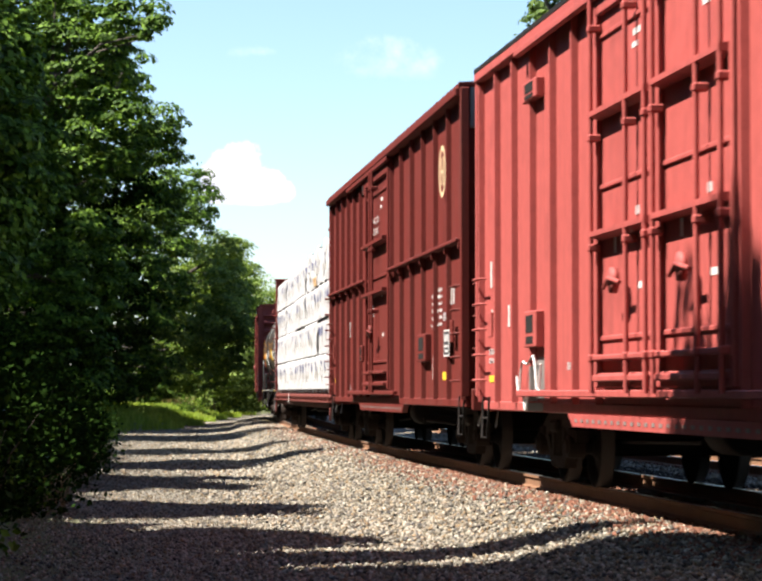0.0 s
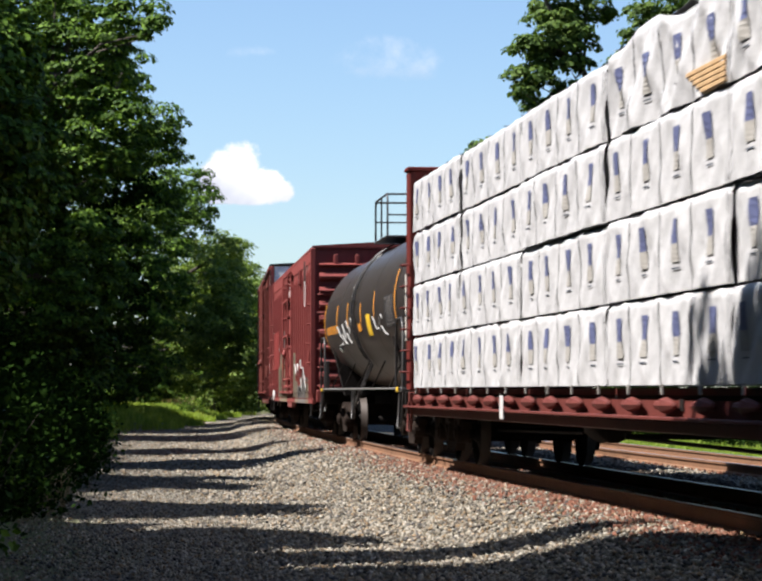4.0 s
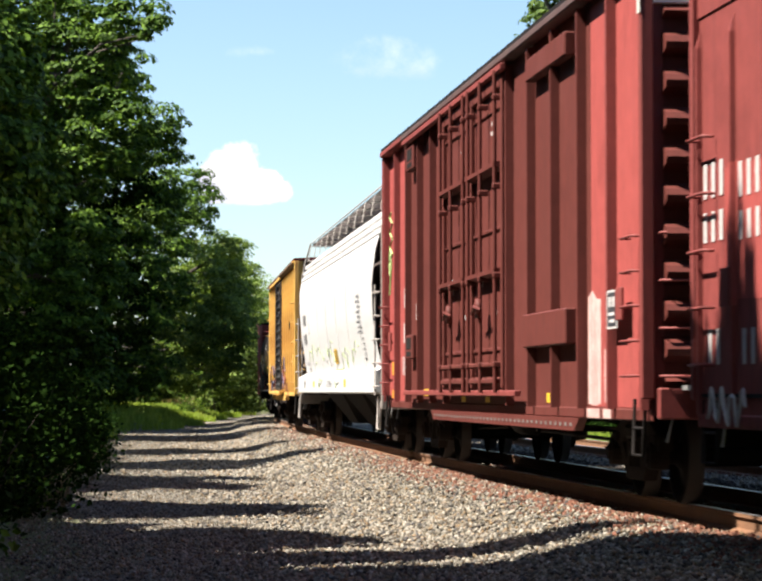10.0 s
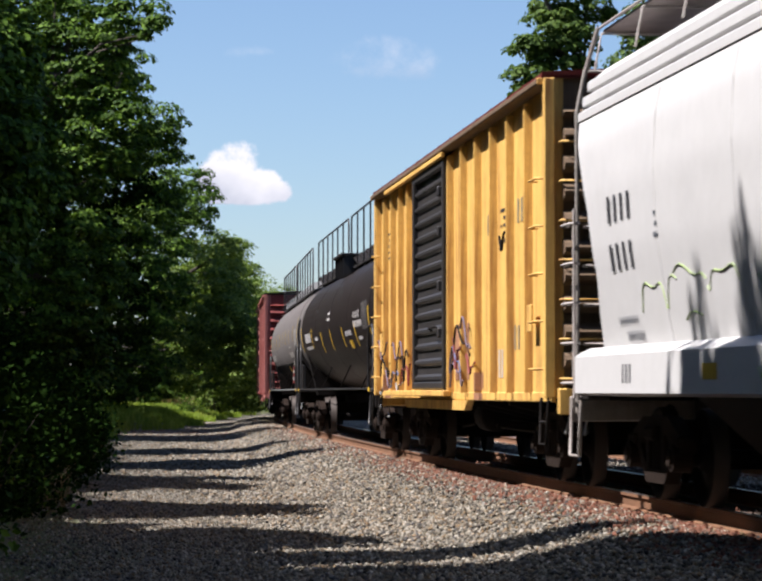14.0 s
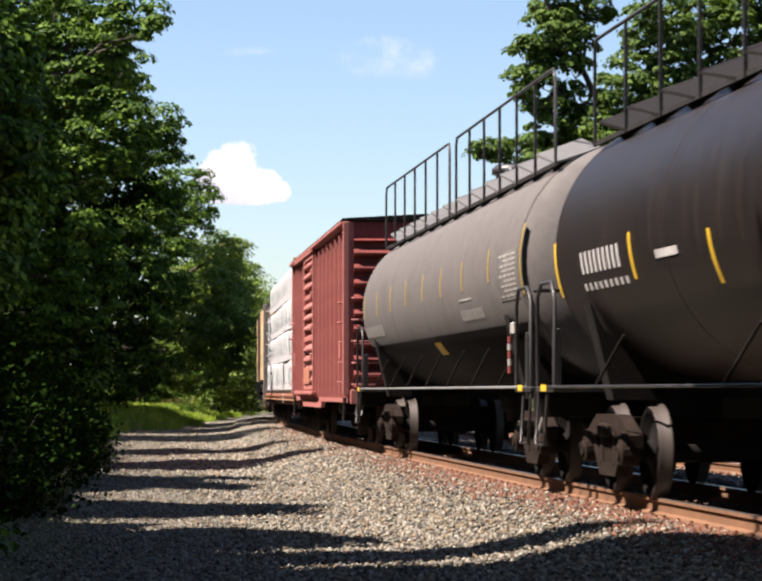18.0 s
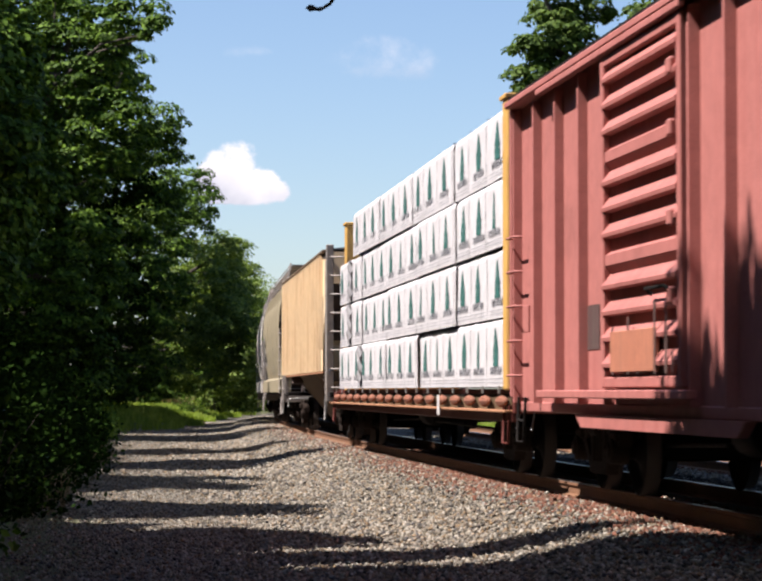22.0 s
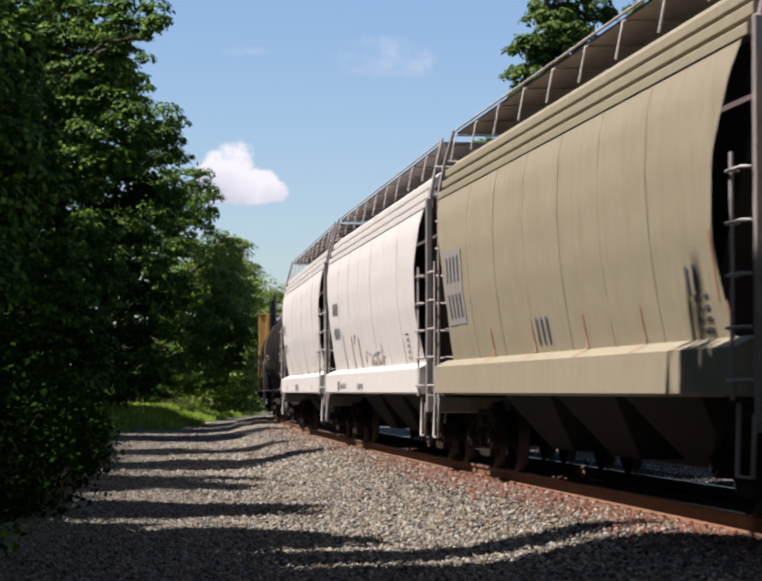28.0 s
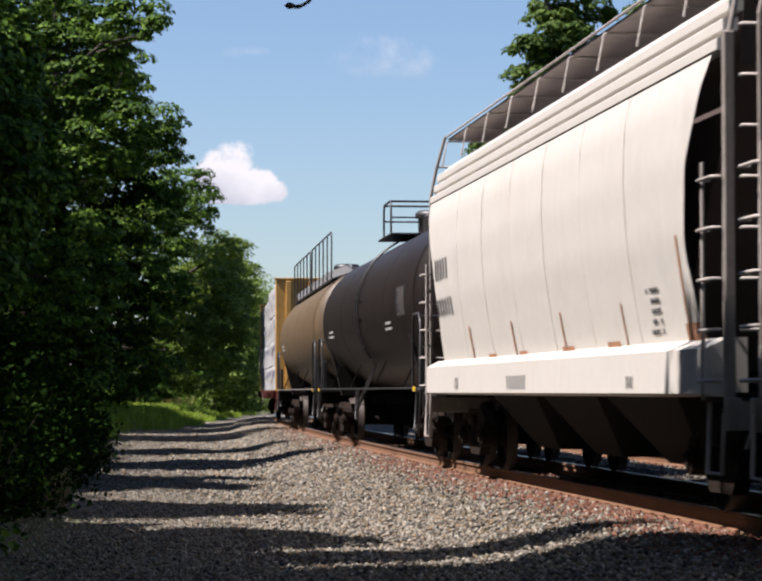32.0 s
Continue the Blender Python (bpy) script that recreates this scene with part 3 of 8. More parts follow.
def rail_piece(s0, s1, d, top):
    """One length of rail: foot, web and head swept along the track."""
    prof = [(-0.07, -0.17), (0.07, -0.17), (0.07, -0.155), (0.012, -0.135), (0.012, -0.045), (0.036, -0.035), (0.036, -0.004), (0.026, 0.0),
            (-0.026, 0.0), (-0.036, -0.004), (-0.036, -0.035), (-0.012, -0.045), (-0.012, -0.135), (-0.07, -0.155)]
    mb, head = MB(), MB()
    ss = np.linspace(s0, s1, max(2, int((s1 - s0) / 2.0) + 1))
    rings = [[(*on_track(float(s), d + p[0]), top + p[1]) for p in prof] for s in ss]
    n = len(prof)
    for a, b in zip(rings, rings[1:]):
        for i in range(n):
            k = (i + 1) % n
            (head if 5 < i < 9 else mb).add([a[i], a[k], b[k], b[i]], [(0, 1, 2, 3)])
    mb.add(rings[0], [tuple(range(n))])
    mb.add(rings[-1], [tuple(range(n))])
    return mb, head


def build_tracks():
    for name, off, top, label in (("main_track", 0.0, RAIL_Z, "rusty steel running track on dark ties, polished rail heads"),
                                  ("second_track", 4.5, RAIL_Z - 0.02, "second rusty track on pale ballast behind the train")):
        track = thing(name, label, "railway track", kind="structure")
        for d in (-0.7535, 0.7535):
            for s0 in range(8, 164, 12):
                mb, head = rail_piece(s0, s0 + 12 - 0.012, off + d, top)
                r = part("rail", mb, "rail_rust", track, "rust-brown rail")
                part("rail_head", head, "rail_head", r, "bright worn running surface")
        tie = MB().box(-1.3, 1.3, -0.115, 0.115, -0.18, 0, 0.012).mesh("tie", "tie")
        tplate = MB().box(-0.13, 0.13, -0.09, 0.09, 0, 0.018, 0.004).box(-0.10, -0.07, -0.06, -0.03, 0.018, 0.04).box(0.07, 0.10, 0.03, 0.06, 0.018, 0.04).mesh("tie_plate", "plate")
        step = 0.53
        for i in range(int((120 - 14) / step)):
            s = 14 + i * step
            x, y = on_track(s, off)
            ob = part("tie", tie, None, track)
            ob.matrix_local = Matrix.Translation((x, y, top - 0.188)) @ pose(0, 0, 0, 0, 0, -math.degrees(heading(s)) + random.uniform(-0.6, 0.6))
            if s < 60:
                p = part("tie_plate", tplate, None, ob)
                p.matrix_local = Matrix.Translation((-0.7535, 0, 0.0))


# ---- plants ----
def leaves_mesh(name, centres, normals, size, rng, folded=True):
    """Pointed leaves with a fold along the middle."""
    n = len(centres)
    nrm = normals / np.linalg.norm(normals, axis=1, keepdims=True)
    t = rng.normal(0, 1, (n, 3))
    t -= nrm * (t * nrm).sum(1, keepdims=True)
    t /= np.linalg.norm(t, axis=1, keepdims=True)
    b = np.cross(nrm, t)
    sz = (size * rng.uniform(0.6, 1.3, n))[:, None]
    tip, tail = centres + t * sz * 0.55, centres - t * sz * 0.5
    lift = nrm * sz * 0.12
    l1, r1 = centres + b * sz * 0.36 + lift - t * sz * 0.05, centres - b * sz * 0.36 + lift - t * sz * 0.05
    co = np.stack([tail, r1, tip, l1], 1).reshape(-1, 3)
    k = (np.arange(n) * 4)[:, None]
    f = np.concatenate([k + np.array([[0, 1, 2]]), k + np.array([[0, 2, 3]])])
    me = bpy.data.meshes.new(name)
    quick_mesh(me, co, f)
    return me


def tree(base, lobes, trunk_r, leaf, clump, per, size, seed, label, category="tree", name="tree", group="", cover=1.7):
    """A tapered trunk, limbs that reach into each lobe, and a crown of domed leaf clumps. lobes: centre and radii relative to the base."""
    rng = np.random.default_rng(seed)
    ob = thing(name, label, category, group)
    ob.location = base
    wood = MB()
    top = max(lb[2] for lb in lobes)
    bend = rng.normal(0, 0.15, 2)
    mid = np.mean([lb[:2] for lb in lobes], axis=0)
    spine = [(mid[0] * (k / 6) ** 1.5 + bend[0] * math.sin(k), mid[1] * (k / 6) ** 1.5 + bend[1] * math.sin(k * 1.3), top * k / 6) for k in range(7)]
    wood.tube([(0, 0, -0.3)] + spine[1:], [trunk_r * (1.25 if k == 0 else 1 - k / 7.5) for k in range(7)], 9)
    part("trunk", wood, "bark", ob)
    cen, nrm = [], []
    for lb in lobes:
        c, r = np.array(lb[:3]), np.array(lb[3:6])
        area = 4 * math.pi * ((r[0] * r[1] + r[0] * r[2] + r[1] * r[2]) / 3)
        m = max(4, int(cover * area / (math.pi * clump * clump)))
        u = rng.normal(0, 1, (m, 3))
        u /= np.linalg.norm(u, axis=1, keepdims=True)
        rad = np.where(rng.uniform(0, 1, m) < 0.72, rng.uniform(0.8, 1.06, m), rng.uniform(0.3, 0.8, m))
        q = c + u * rad[:, None] * r
        limb = MB()
        start = spine[min(5, max(2, int(6 * (c[2] - r[2] * 0.6) / max(top, 0.1))))]
        for e in q[rng.choice(m, min(m, 3), replace=False)]:
            a, b = np.array(start), e
            md = (a + b) / 2 + rng.normal(0, 0.10, 3) * np.linalg.norm(b - a) + np.array([0, 0, 0.1])
            limb.tube([a, (a + md) / 2, md, b], [trunk_r * 0.26, trunk_r * 0.18, trunk_r * 0.10, trunk_r * 0.03], 5)
        part("limb", limb, "bark", ob)
        cr = clump * rng.uniform(0.55, 1.3, m)
        w = rng.normal(0, 1, (m, per, 3))
        w /= np.linalg.norm(w, axis=2, keepdims=True)
        w[..., 2] = np.where(w[..., 2] < -0.25, -w[..., 2], w[..., 2])
        shell = rng.uniform(0.45, 1.0, (m, per)) ** 0.5 * (1 + 0.18 * np.sin(w[..., 0] * 7 + u[:, None, 0] * 9) * np.sin(w[..., 1] * 6 + u[:, None, 1] * 9))
        pts = q[:, None, :] + w * (shell * cr[:, None])[..., None] * np.array([1, 1, 0.62])
        nn = w + np.array([0, 0, 0.55]) + rng.normal(0, 0.38, (m, per, 3)) + u[:, None, :] * 0.25
        cen.append(pts.reshape(-1, 3))
        nrm.append(nn.reshape(-1, 3))
    me = leaves_mesh("crown", np.concatenate(cen), np.concatenate(nrm), size, rng)
    me.materials.append(M[leaf])
    part("crown", me, None, ob)
    return ob


def px(x, y, depth):
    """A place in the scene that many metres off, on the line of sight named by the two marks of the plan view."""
    return ((x - 784) * depth / 5114, depth, EYE_Z + (813 - y + (x - 784) * 0.0134) * depth / 5114)


def lobe(base, x, y, depth, rx, rz, ry):
    c = px(x, y, depth)
    k = depth / 5114
    return (c[0] - base[0], c[1] - base[1], c[2] - base[2], rx * k, ry, rz * k)


def tree_of(base, marks, *rest, **more):
    return tree(base, [lobe(base, *m) for m in marks], *rest, **more)


def build_trees():
    leafy = "tall leafy deciduous tree with dense green crown at the path edge"
    wood = "trees along the path"
    F = 1.22

    def back(base, marks, trunk, leaf, clump, per, size, *rest):
        tree_of((base[0] * F, base[1] * F, base[2]), [(x, y, z * F, rx, rz, ry * F) for x, y, z, rx, rz, ry in marks], trunk * F, leaf, clump, per, size, *rest, group=wood)
    back((-13.2, 80, 0.2), [(30, 60, 80.9, 170, 130, 2.6), (70, 300, 79.2, 160, 150, 2.47), (110, 560, 78.3, 150, 170, 2.47), (215, 290, 77.6, 90, 95, 1.3), (235, 50, 78.3, 55, 60, 0.78), (150, 150, 79.2, 110, 110, 1.56), (305, 45, 77.6, 38, 42, 0.59), (60, 760, 78.3, 170, 110, 2.08)],
            0.36, "leaf_a", 0.62, 100, 0.2, 11, leafy)
    back((-14.2, 94, 0.2), [(220, 160, 95.7, 75, 90, 2.34), (260, 390, 94, 110, 130, 2.6), (190, 600, 94, 140, 170, 2.86), (290, 560, 93.2, 110, 150, 2.34), (330, 290, 93.2, 46, 70, 1.3), (180, 760, 92.4, 170, 90, 2.08)],
            0.35, "leaf_a", 0.69, 100, 0.2, 12, leafy)
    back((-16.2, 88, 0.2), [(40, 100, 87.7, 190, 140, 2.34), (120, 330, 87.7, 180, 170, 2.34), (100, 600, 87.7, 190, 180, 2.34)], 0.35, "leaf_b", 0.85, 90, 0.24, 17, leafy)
    back((-14.5, 117, 0.2), [(370, 440, 118.4, 75, 95, 2.86), (340, 600, 116.8, 115, 130, 2.86), (390, 690, 115.2, 100, 100, 2.34), (300, 760, 113.6, 130, 75, 2.08), (260, 800, 112, 90, 45, 1.56)],
            0.32, "leaf_a", 0.72, 95, 0.2, 13, leafy)
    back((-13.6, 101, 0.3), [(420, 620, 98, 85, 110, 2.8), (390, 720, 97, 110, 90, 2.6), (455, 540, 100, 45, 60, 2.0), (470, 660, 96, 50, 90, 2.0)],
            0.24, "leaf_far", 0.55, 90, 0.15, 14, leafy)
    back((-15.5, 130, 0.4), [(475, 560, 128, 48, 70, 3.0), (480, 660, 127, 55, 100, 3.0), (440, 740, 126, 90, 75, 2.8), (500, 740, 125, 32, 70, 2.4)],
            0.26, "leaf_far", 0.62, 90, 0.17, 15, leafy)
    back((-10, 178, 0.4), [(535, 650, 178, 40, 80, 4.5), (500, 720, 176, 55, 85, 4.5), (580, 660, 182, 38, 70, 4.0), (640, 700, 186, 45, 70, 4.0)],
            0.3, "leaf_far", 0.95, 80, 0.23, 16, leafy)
    # crowns beside the path, out of the picture, whose shade lies in bands across the gravel: place, height, half width along the path
    for x, y, h, w, seed in ((-7.2, 2, 17.5, 2.4, 26), (-7.0, 8.0, 16.7, 2.4, 21), (-7.0, 12.8, 16.1, 2.4, 22), (-7.4, 17.5, 15.7, 2.3, 27), (-9.8, 20.6, 10.8, 2.2, 20), (-8.6, 21.5, 14.6, 0.3, 19), (-9.4, 24.4, 11.8, 2.0, 23), (-10.4, 27.5, 9.2, 0.8, 18), (-9.8, 31.2, 11.4, 2.0, 24),
                            (-10.4, 39.0, 10.6, 1.5, 25), (-10.6, 42.6, 10.4, 1.7, 34), (-11.1, 48.9, 10.8, 1.4, 35), (-11.2, 51.8, 13.8, 1.5, 45), (-11.8, 61.6, 12.4, 2.4, 42), (-13.4, 76.5, 13.0, 1.7, 43), (-13.6, 80.4, 14.6, 1.8, 44), (-14.0, 84.0, 14.0, 1.2, 46)):
        tree((x, y, 0.2), [(0.2, 0, h * 0.80, 2.0, w, h * 0.19), (0.5, 0.2, h * 0.60, 2.5, w * 1.08, h * 0.17), (-0.6, -0.2, h * 0.40, 2.4, w, h * 0.18)],
             0.30, "leaf_a", 0.5, 80, 0.26, seed, leafy, group=wood, cover=3.0)
    # unseen wood added behind the camera and to its left to block sky light
    for x, y, h, seed in ((-3.2, -5.5, 16, 28), (2.5, -9.0, 18, 29), (-8.5, -4.5, 17, 33), (-1.5, -11, 20, 36), (6.5, -14, 20, 37), (-7, -12, 20, 38), (11, -8, 18, 39), (13, 2, 16, 56), (-13, -2, 18, 57), (-13, 6, 17, 58)):
        tree((x, y, 0.2), [(0.2, 0, h * 0.80, 2.0, 2.3, h * 0.19), (0.5, 0.4, h * 0.60, 2.5, 2.6, h * 0.17), (-0.6, -0.4, h * 0.40, 2.4, 2.4, h * 0.18)],
             0.30, "leaf_a", 0.62, 70, 0.34, seed, leafy, group=wood)
    # mostly unseen trees added to the left to shade those in view
    for k, (x, y, h) in enumerate(((-13.5, 12, 13), (-19, 72, 14), (-21, 81, 19), (-23, 90, 24), (-24.5, 99, 26), (-25.5, 108, 26), (-27, 118, 22), (-22, 117, 11), (-23.5, 132, 11), (-25, 149, 11), (-26, 166, 11), (-28, 183, 12))):
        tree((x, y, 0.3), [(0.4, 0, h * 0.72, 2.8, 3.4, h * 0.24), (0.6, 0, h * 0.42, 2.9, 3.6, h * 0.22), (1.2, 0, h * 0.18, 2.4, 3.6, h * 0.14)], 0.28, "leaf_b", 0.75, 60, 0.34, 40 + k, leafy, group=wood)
    # an unseen closed row behind, added to shade the undergrowth up to the gravel
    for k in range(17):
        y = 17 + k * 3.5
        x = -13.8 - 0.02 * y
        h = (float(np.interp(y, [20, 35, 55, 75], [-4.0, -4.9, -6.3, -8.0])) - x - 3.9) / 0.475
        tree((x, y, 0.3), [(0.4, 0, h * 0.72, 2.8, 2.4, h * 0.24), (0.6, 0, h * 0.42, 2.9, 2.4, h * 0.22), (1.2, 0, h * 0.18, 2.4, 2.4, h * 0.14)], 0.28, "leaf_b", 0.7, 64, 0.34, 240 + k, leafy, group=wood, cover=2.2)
    # beyond the tracks
    right = "tall broad-leaved tree with open crown beyond the tracks"
    beyond = "trees beyond the tracks"
    tree_of((11.5, 88, 0.2), [(1150, 90, 86, 70, 75, 1.4), (1085, 100, 85.5, 45, 28, 0.7), (1080, 170, 85, 40, 34, 0.8), (1180, 0, 87, 95, 60, 1.6), (1010, 315, 85, 42, 22, 0.6), (1170, 240, 86, 95, 70, 1.5), (1090, 320, 85.5, 75, 40, 1.2)],
            0.3, "leaf_c", 0.40, 70, 0.19, 31, right, group=beyond)
    tree_of((14, 84, 0.2), [(1390, 40, 84, 110, 90, 2.0), (1340, 190, 84, 105, 100, 2.0), (1470, 240, 84, 120, 110, 2.2), (1550, 60, 84, 100, 120, 2.0), (1280, 300, 84, 90, 60, 1.4)],
            0.32, "leaf_c", 0.44, 70, 0.19, 32, right, group=beyond)
    # the nearer ones are unseen, added to block sky light from the right
    for k, (s, d, h) in enumerate(((60, 17, 9), (112, 16, 8), (132, 15, 7), (40, 18, 15), (32, 16, 16), (24, 15, 17), (16, 14, 17), (8, 14, 17), (0, 14, 18), (50, 20, 14))):
        x, y = on_track(s, d)
        tree((x, y, 0.2), [(0, 0, h * 0.65, 2.4, 2.4, h * 0.25), (0, 0, h * 0.35, 2.2, 2.2, h * 0.22)], 0.26, "leaf_c", 0.6, 70, 0.2, 60 + k, right, group=beyond)


def shrub(base, w, h, leaf, clumps, per, size, seed, label, group=""):
    rng = np.random.default_rng(seed)
    ob = thing("shrub", label, "shrub", group)
    ob.location = base
    stems = MB()
    u = rng.uniform(-1, 1, (clumps, 3)) * np.array([w, w, h / 2]) + np.array([0, 0, h / 2])
    u[:, 2] *= 1 - 0.35 * (np.hypot(u[:, 0], u[:, 1]) / w) ** 2
    for e in u[: min(9, clumps)]:
        stems.tube([(e[0] * 0.15, e[1] * 0.15, -0.05), (e[0] * 0.5, e[1] * 0.5, e[2] * 0.6), tuple(e)], [0.02, 0.012, 0.004], 4)
    part("woody_base", stems, "bark", ob)
    pts = (u[:, None, :] + rng.normal(0, 1, (clumps, per, 3)) * size * 2.4).reshape(-1, 3)
    pts[:, 2] = np.abs(pts[:, 2])
    me = leaves_mesh("foliage", pts, rng.normal(0, 0.6, pts.shape) + np.array([0, 0, 0.8]), size, rng)
    me.materials.append(M[leaf])
    part("foliage", me, None, ob)
    return ob


def blades(name, s, d, hgt, rng, material, label, width=0.012):
    """Thin bent grass blades in one mesh."""
    x, y = along(s, d)
    z = profile(d, x, y)
    n = len(s)
    a, lean = rng.uniform(0, 6.283, n), rng.uniform(0.1, 0.6, n) * hgt
    w = width * rng.uniform(0.6, 1.4, n)
    dx, dy = np.cos(a), np.sin(a)
    p0 = np.stack([x - dy * w, y + dx * w, z - 0.02], 1)
    p1 = np.stack([x + dy * w, y - dx * w, z - 0.02], 1)
    m0 = np.stack([x + dx * lean * 0.35 - dy * w * 0.7, y + dy * lean * 0.35 + dx * w * 0.7, z + hgt * 0.6], 1)
    m1 = np.stack([x + dx * lean * 0.35 + dy * w * 0.7, y + dy * lean * 0.35 - dx * w * 0.7, z + hgt * 0.6], 1)
    tp = np.stack([x + dx * lean, y + dy * lean, z + hgt], 1)
    co = np.stack([p0, p1, m1, m0, tp], 1).reshape(-1, 3)
    k = (np.arange(n) * 5)[:, None]
    f = np.concatenate([k + np.array([[0, 1, 2]]), k + np.array([[0, 2, 3]]), k + np.array([[3, 2, 4]])])
    me = bpy.data.meshes.new(name)
    quick_mesh(me, co, f)
    me.materials.append(M[material])
    return tagged(new(name, me), label, "grass", kind="stuff")


def build_undergrowth():
    rng = np.random.default_rng(8)
    n = 46000
    s = rng.uniform(80, 185, n)
    d = rng.uniform(-14, -3.8, n)
    keep = d < -4.3 - 2.6 * np.clip((104 - s) / 14, 0, 1) + 0.4 * np.sin(s * 0.4)
    blades("grass", s[keep], d[keep], rng.uniform(0.12, 0.42, keep.sum()), rng, "grass", "bright green sunlit grass beside the path", 0.02)
    n = 9000
    s, d = rng.uniform(140, 190, n), rng.uniform(-18, -6, n)
    blades("dry_grass", s, d, rng.uniform(0.4, 0.85, n), rng, "dry_grass", "tall brownish seeding grass", 0.02)
    n = 9000
    s, d = 46 + 50 * rng.uniform(0, 1, n), rng.uniform(-10, -7.1, n)
    d += 0.3 * np.sin(s * 0.31)
    blades("weeds", s, d, rng.uniform(0.08, 0.3, n), rng, "dry_grass", "rank grass and weeds under the trees")
    n = 34000
    s, d = 22 + 108 * rng.uniform(0, 1, n) ** 1.6, rng.uniform(8.1, 14.5, n)
    blades("far_grass", s, d, rng.uniform(0.06, 0.2, n), rng, "grass", "sunlit grass beyond the second track", 0.02)
    under = "low leafy shrub in the shade at the path edge"
    for k in range(48):
        s = 22 + k * 2.1
        x, y = on_track(s, 13.6 + rng.uniform(-0.7, 1.2))
        shrub((x, y, 0.1), rng.uniform(0.9, 1.3), rng.uniform(0.9, 1.6), "leaf_b", 44, 30, 0.13, 600 + k, "dense green bush beyond the tracks", "bushes beyond the tracks")
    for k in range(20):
        # taller bushes under the trees, mostly unseen, added to shade the path's edge
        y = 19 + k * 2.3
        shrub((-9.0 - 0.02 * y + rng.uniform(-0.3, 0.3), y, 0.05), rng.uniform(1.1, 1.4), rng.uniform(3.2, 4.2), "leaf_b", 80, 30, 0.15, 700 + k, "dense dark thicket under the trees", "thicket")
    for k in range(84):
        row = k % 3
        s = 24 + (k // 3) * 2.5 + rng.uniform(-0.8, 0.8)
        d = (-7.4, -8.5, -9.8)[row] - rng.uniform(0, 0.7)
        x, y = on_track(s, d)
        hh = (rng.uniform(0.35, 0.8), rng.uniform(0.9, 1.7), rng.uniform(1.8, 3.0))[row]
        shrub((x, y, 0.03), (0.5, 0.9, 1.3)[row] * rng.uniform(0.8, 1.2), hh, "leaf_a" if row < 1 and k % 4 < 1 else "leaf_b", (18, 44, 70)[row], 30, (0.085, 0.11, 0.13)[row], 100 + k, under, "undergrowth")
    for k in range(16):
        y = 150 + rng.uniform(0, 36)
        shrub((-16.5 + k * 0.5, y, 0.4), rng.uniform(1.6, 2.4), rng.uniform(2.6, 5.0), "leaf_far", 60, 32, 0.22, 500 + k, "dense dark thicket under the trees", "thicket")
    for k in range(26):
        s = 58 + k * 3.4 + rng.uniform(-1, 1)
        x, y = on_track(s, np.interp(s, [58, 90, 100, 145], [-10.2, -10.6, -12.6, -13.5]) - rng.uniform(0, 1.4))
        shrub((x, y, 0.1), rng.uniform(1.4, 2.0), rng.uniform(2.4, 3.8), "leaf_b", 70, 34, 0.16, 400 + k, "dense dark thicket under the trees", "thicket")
    for k in range(26):
        s = 30 + k * 4.2
        x, y = on_track(s, 17.0 + rng.uniform(-1, 1.5))
        shrub((x, y, 0.15), rng.uniform(1.6, 2.4), rng.uniform(1.8, 3.4), "leaf_b", 40, 30, 0.16, 200 + k, "dense green bush beyond the tracks", "bushes beyond the tracks")
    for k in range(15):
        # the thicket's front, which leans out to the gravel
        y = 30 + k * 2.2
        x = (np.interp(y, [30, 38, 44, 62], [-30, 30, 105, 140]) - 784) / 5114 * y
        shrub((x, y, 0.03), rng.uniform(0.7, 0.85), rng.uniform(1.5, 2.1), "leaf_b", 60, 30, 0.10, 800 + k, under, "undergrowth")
    shrub((-4.6, 30.5, 0.03), 0.45, 0.95, "leaf_a", 24, 26, 0.08, 820, "small bright green bush at the path edge", "undergrowth")
    shrub((-9.3, 124, 0.62), 0.5, 0.85, "leaf_a", 26, 26, 0.10, 300, "small bright green bush standing in the grass")
    # dry stalks at the path edge
    for k in range(26):
        c = px(210 + rng.uniform(-25, 25), 950 + rng.uniform(-10, 20), 52 + rng.uniform(-3, 3)) if k < 14 else px(110 + rng.uniform(-25, 30), 1060, 33 + rng.uniform(-2, 2))
        mb = MB()
        for j in range(5):
            a, l = rng.uniform(0, 6.28), rng.uniform(0.25, 0.6)
            mb.tube([(0, 0, -0.05), (math.cos(a) * l * 0.25, math.sin(a) * l * 0.2, l * 0.6), (math.cos(a) * l * 0.55, math.sin(a) * l * 0.4, l * 0.85)], [0.006, 0.005, 0.003], 4)
        st = tagged(new("dry_weed", mb.mesh("dry_weed", "dry")), "pale dry weed at the edge of the gravel", "weed", "dry weeds")
        st.location = (c[0], c[1], 0.02)


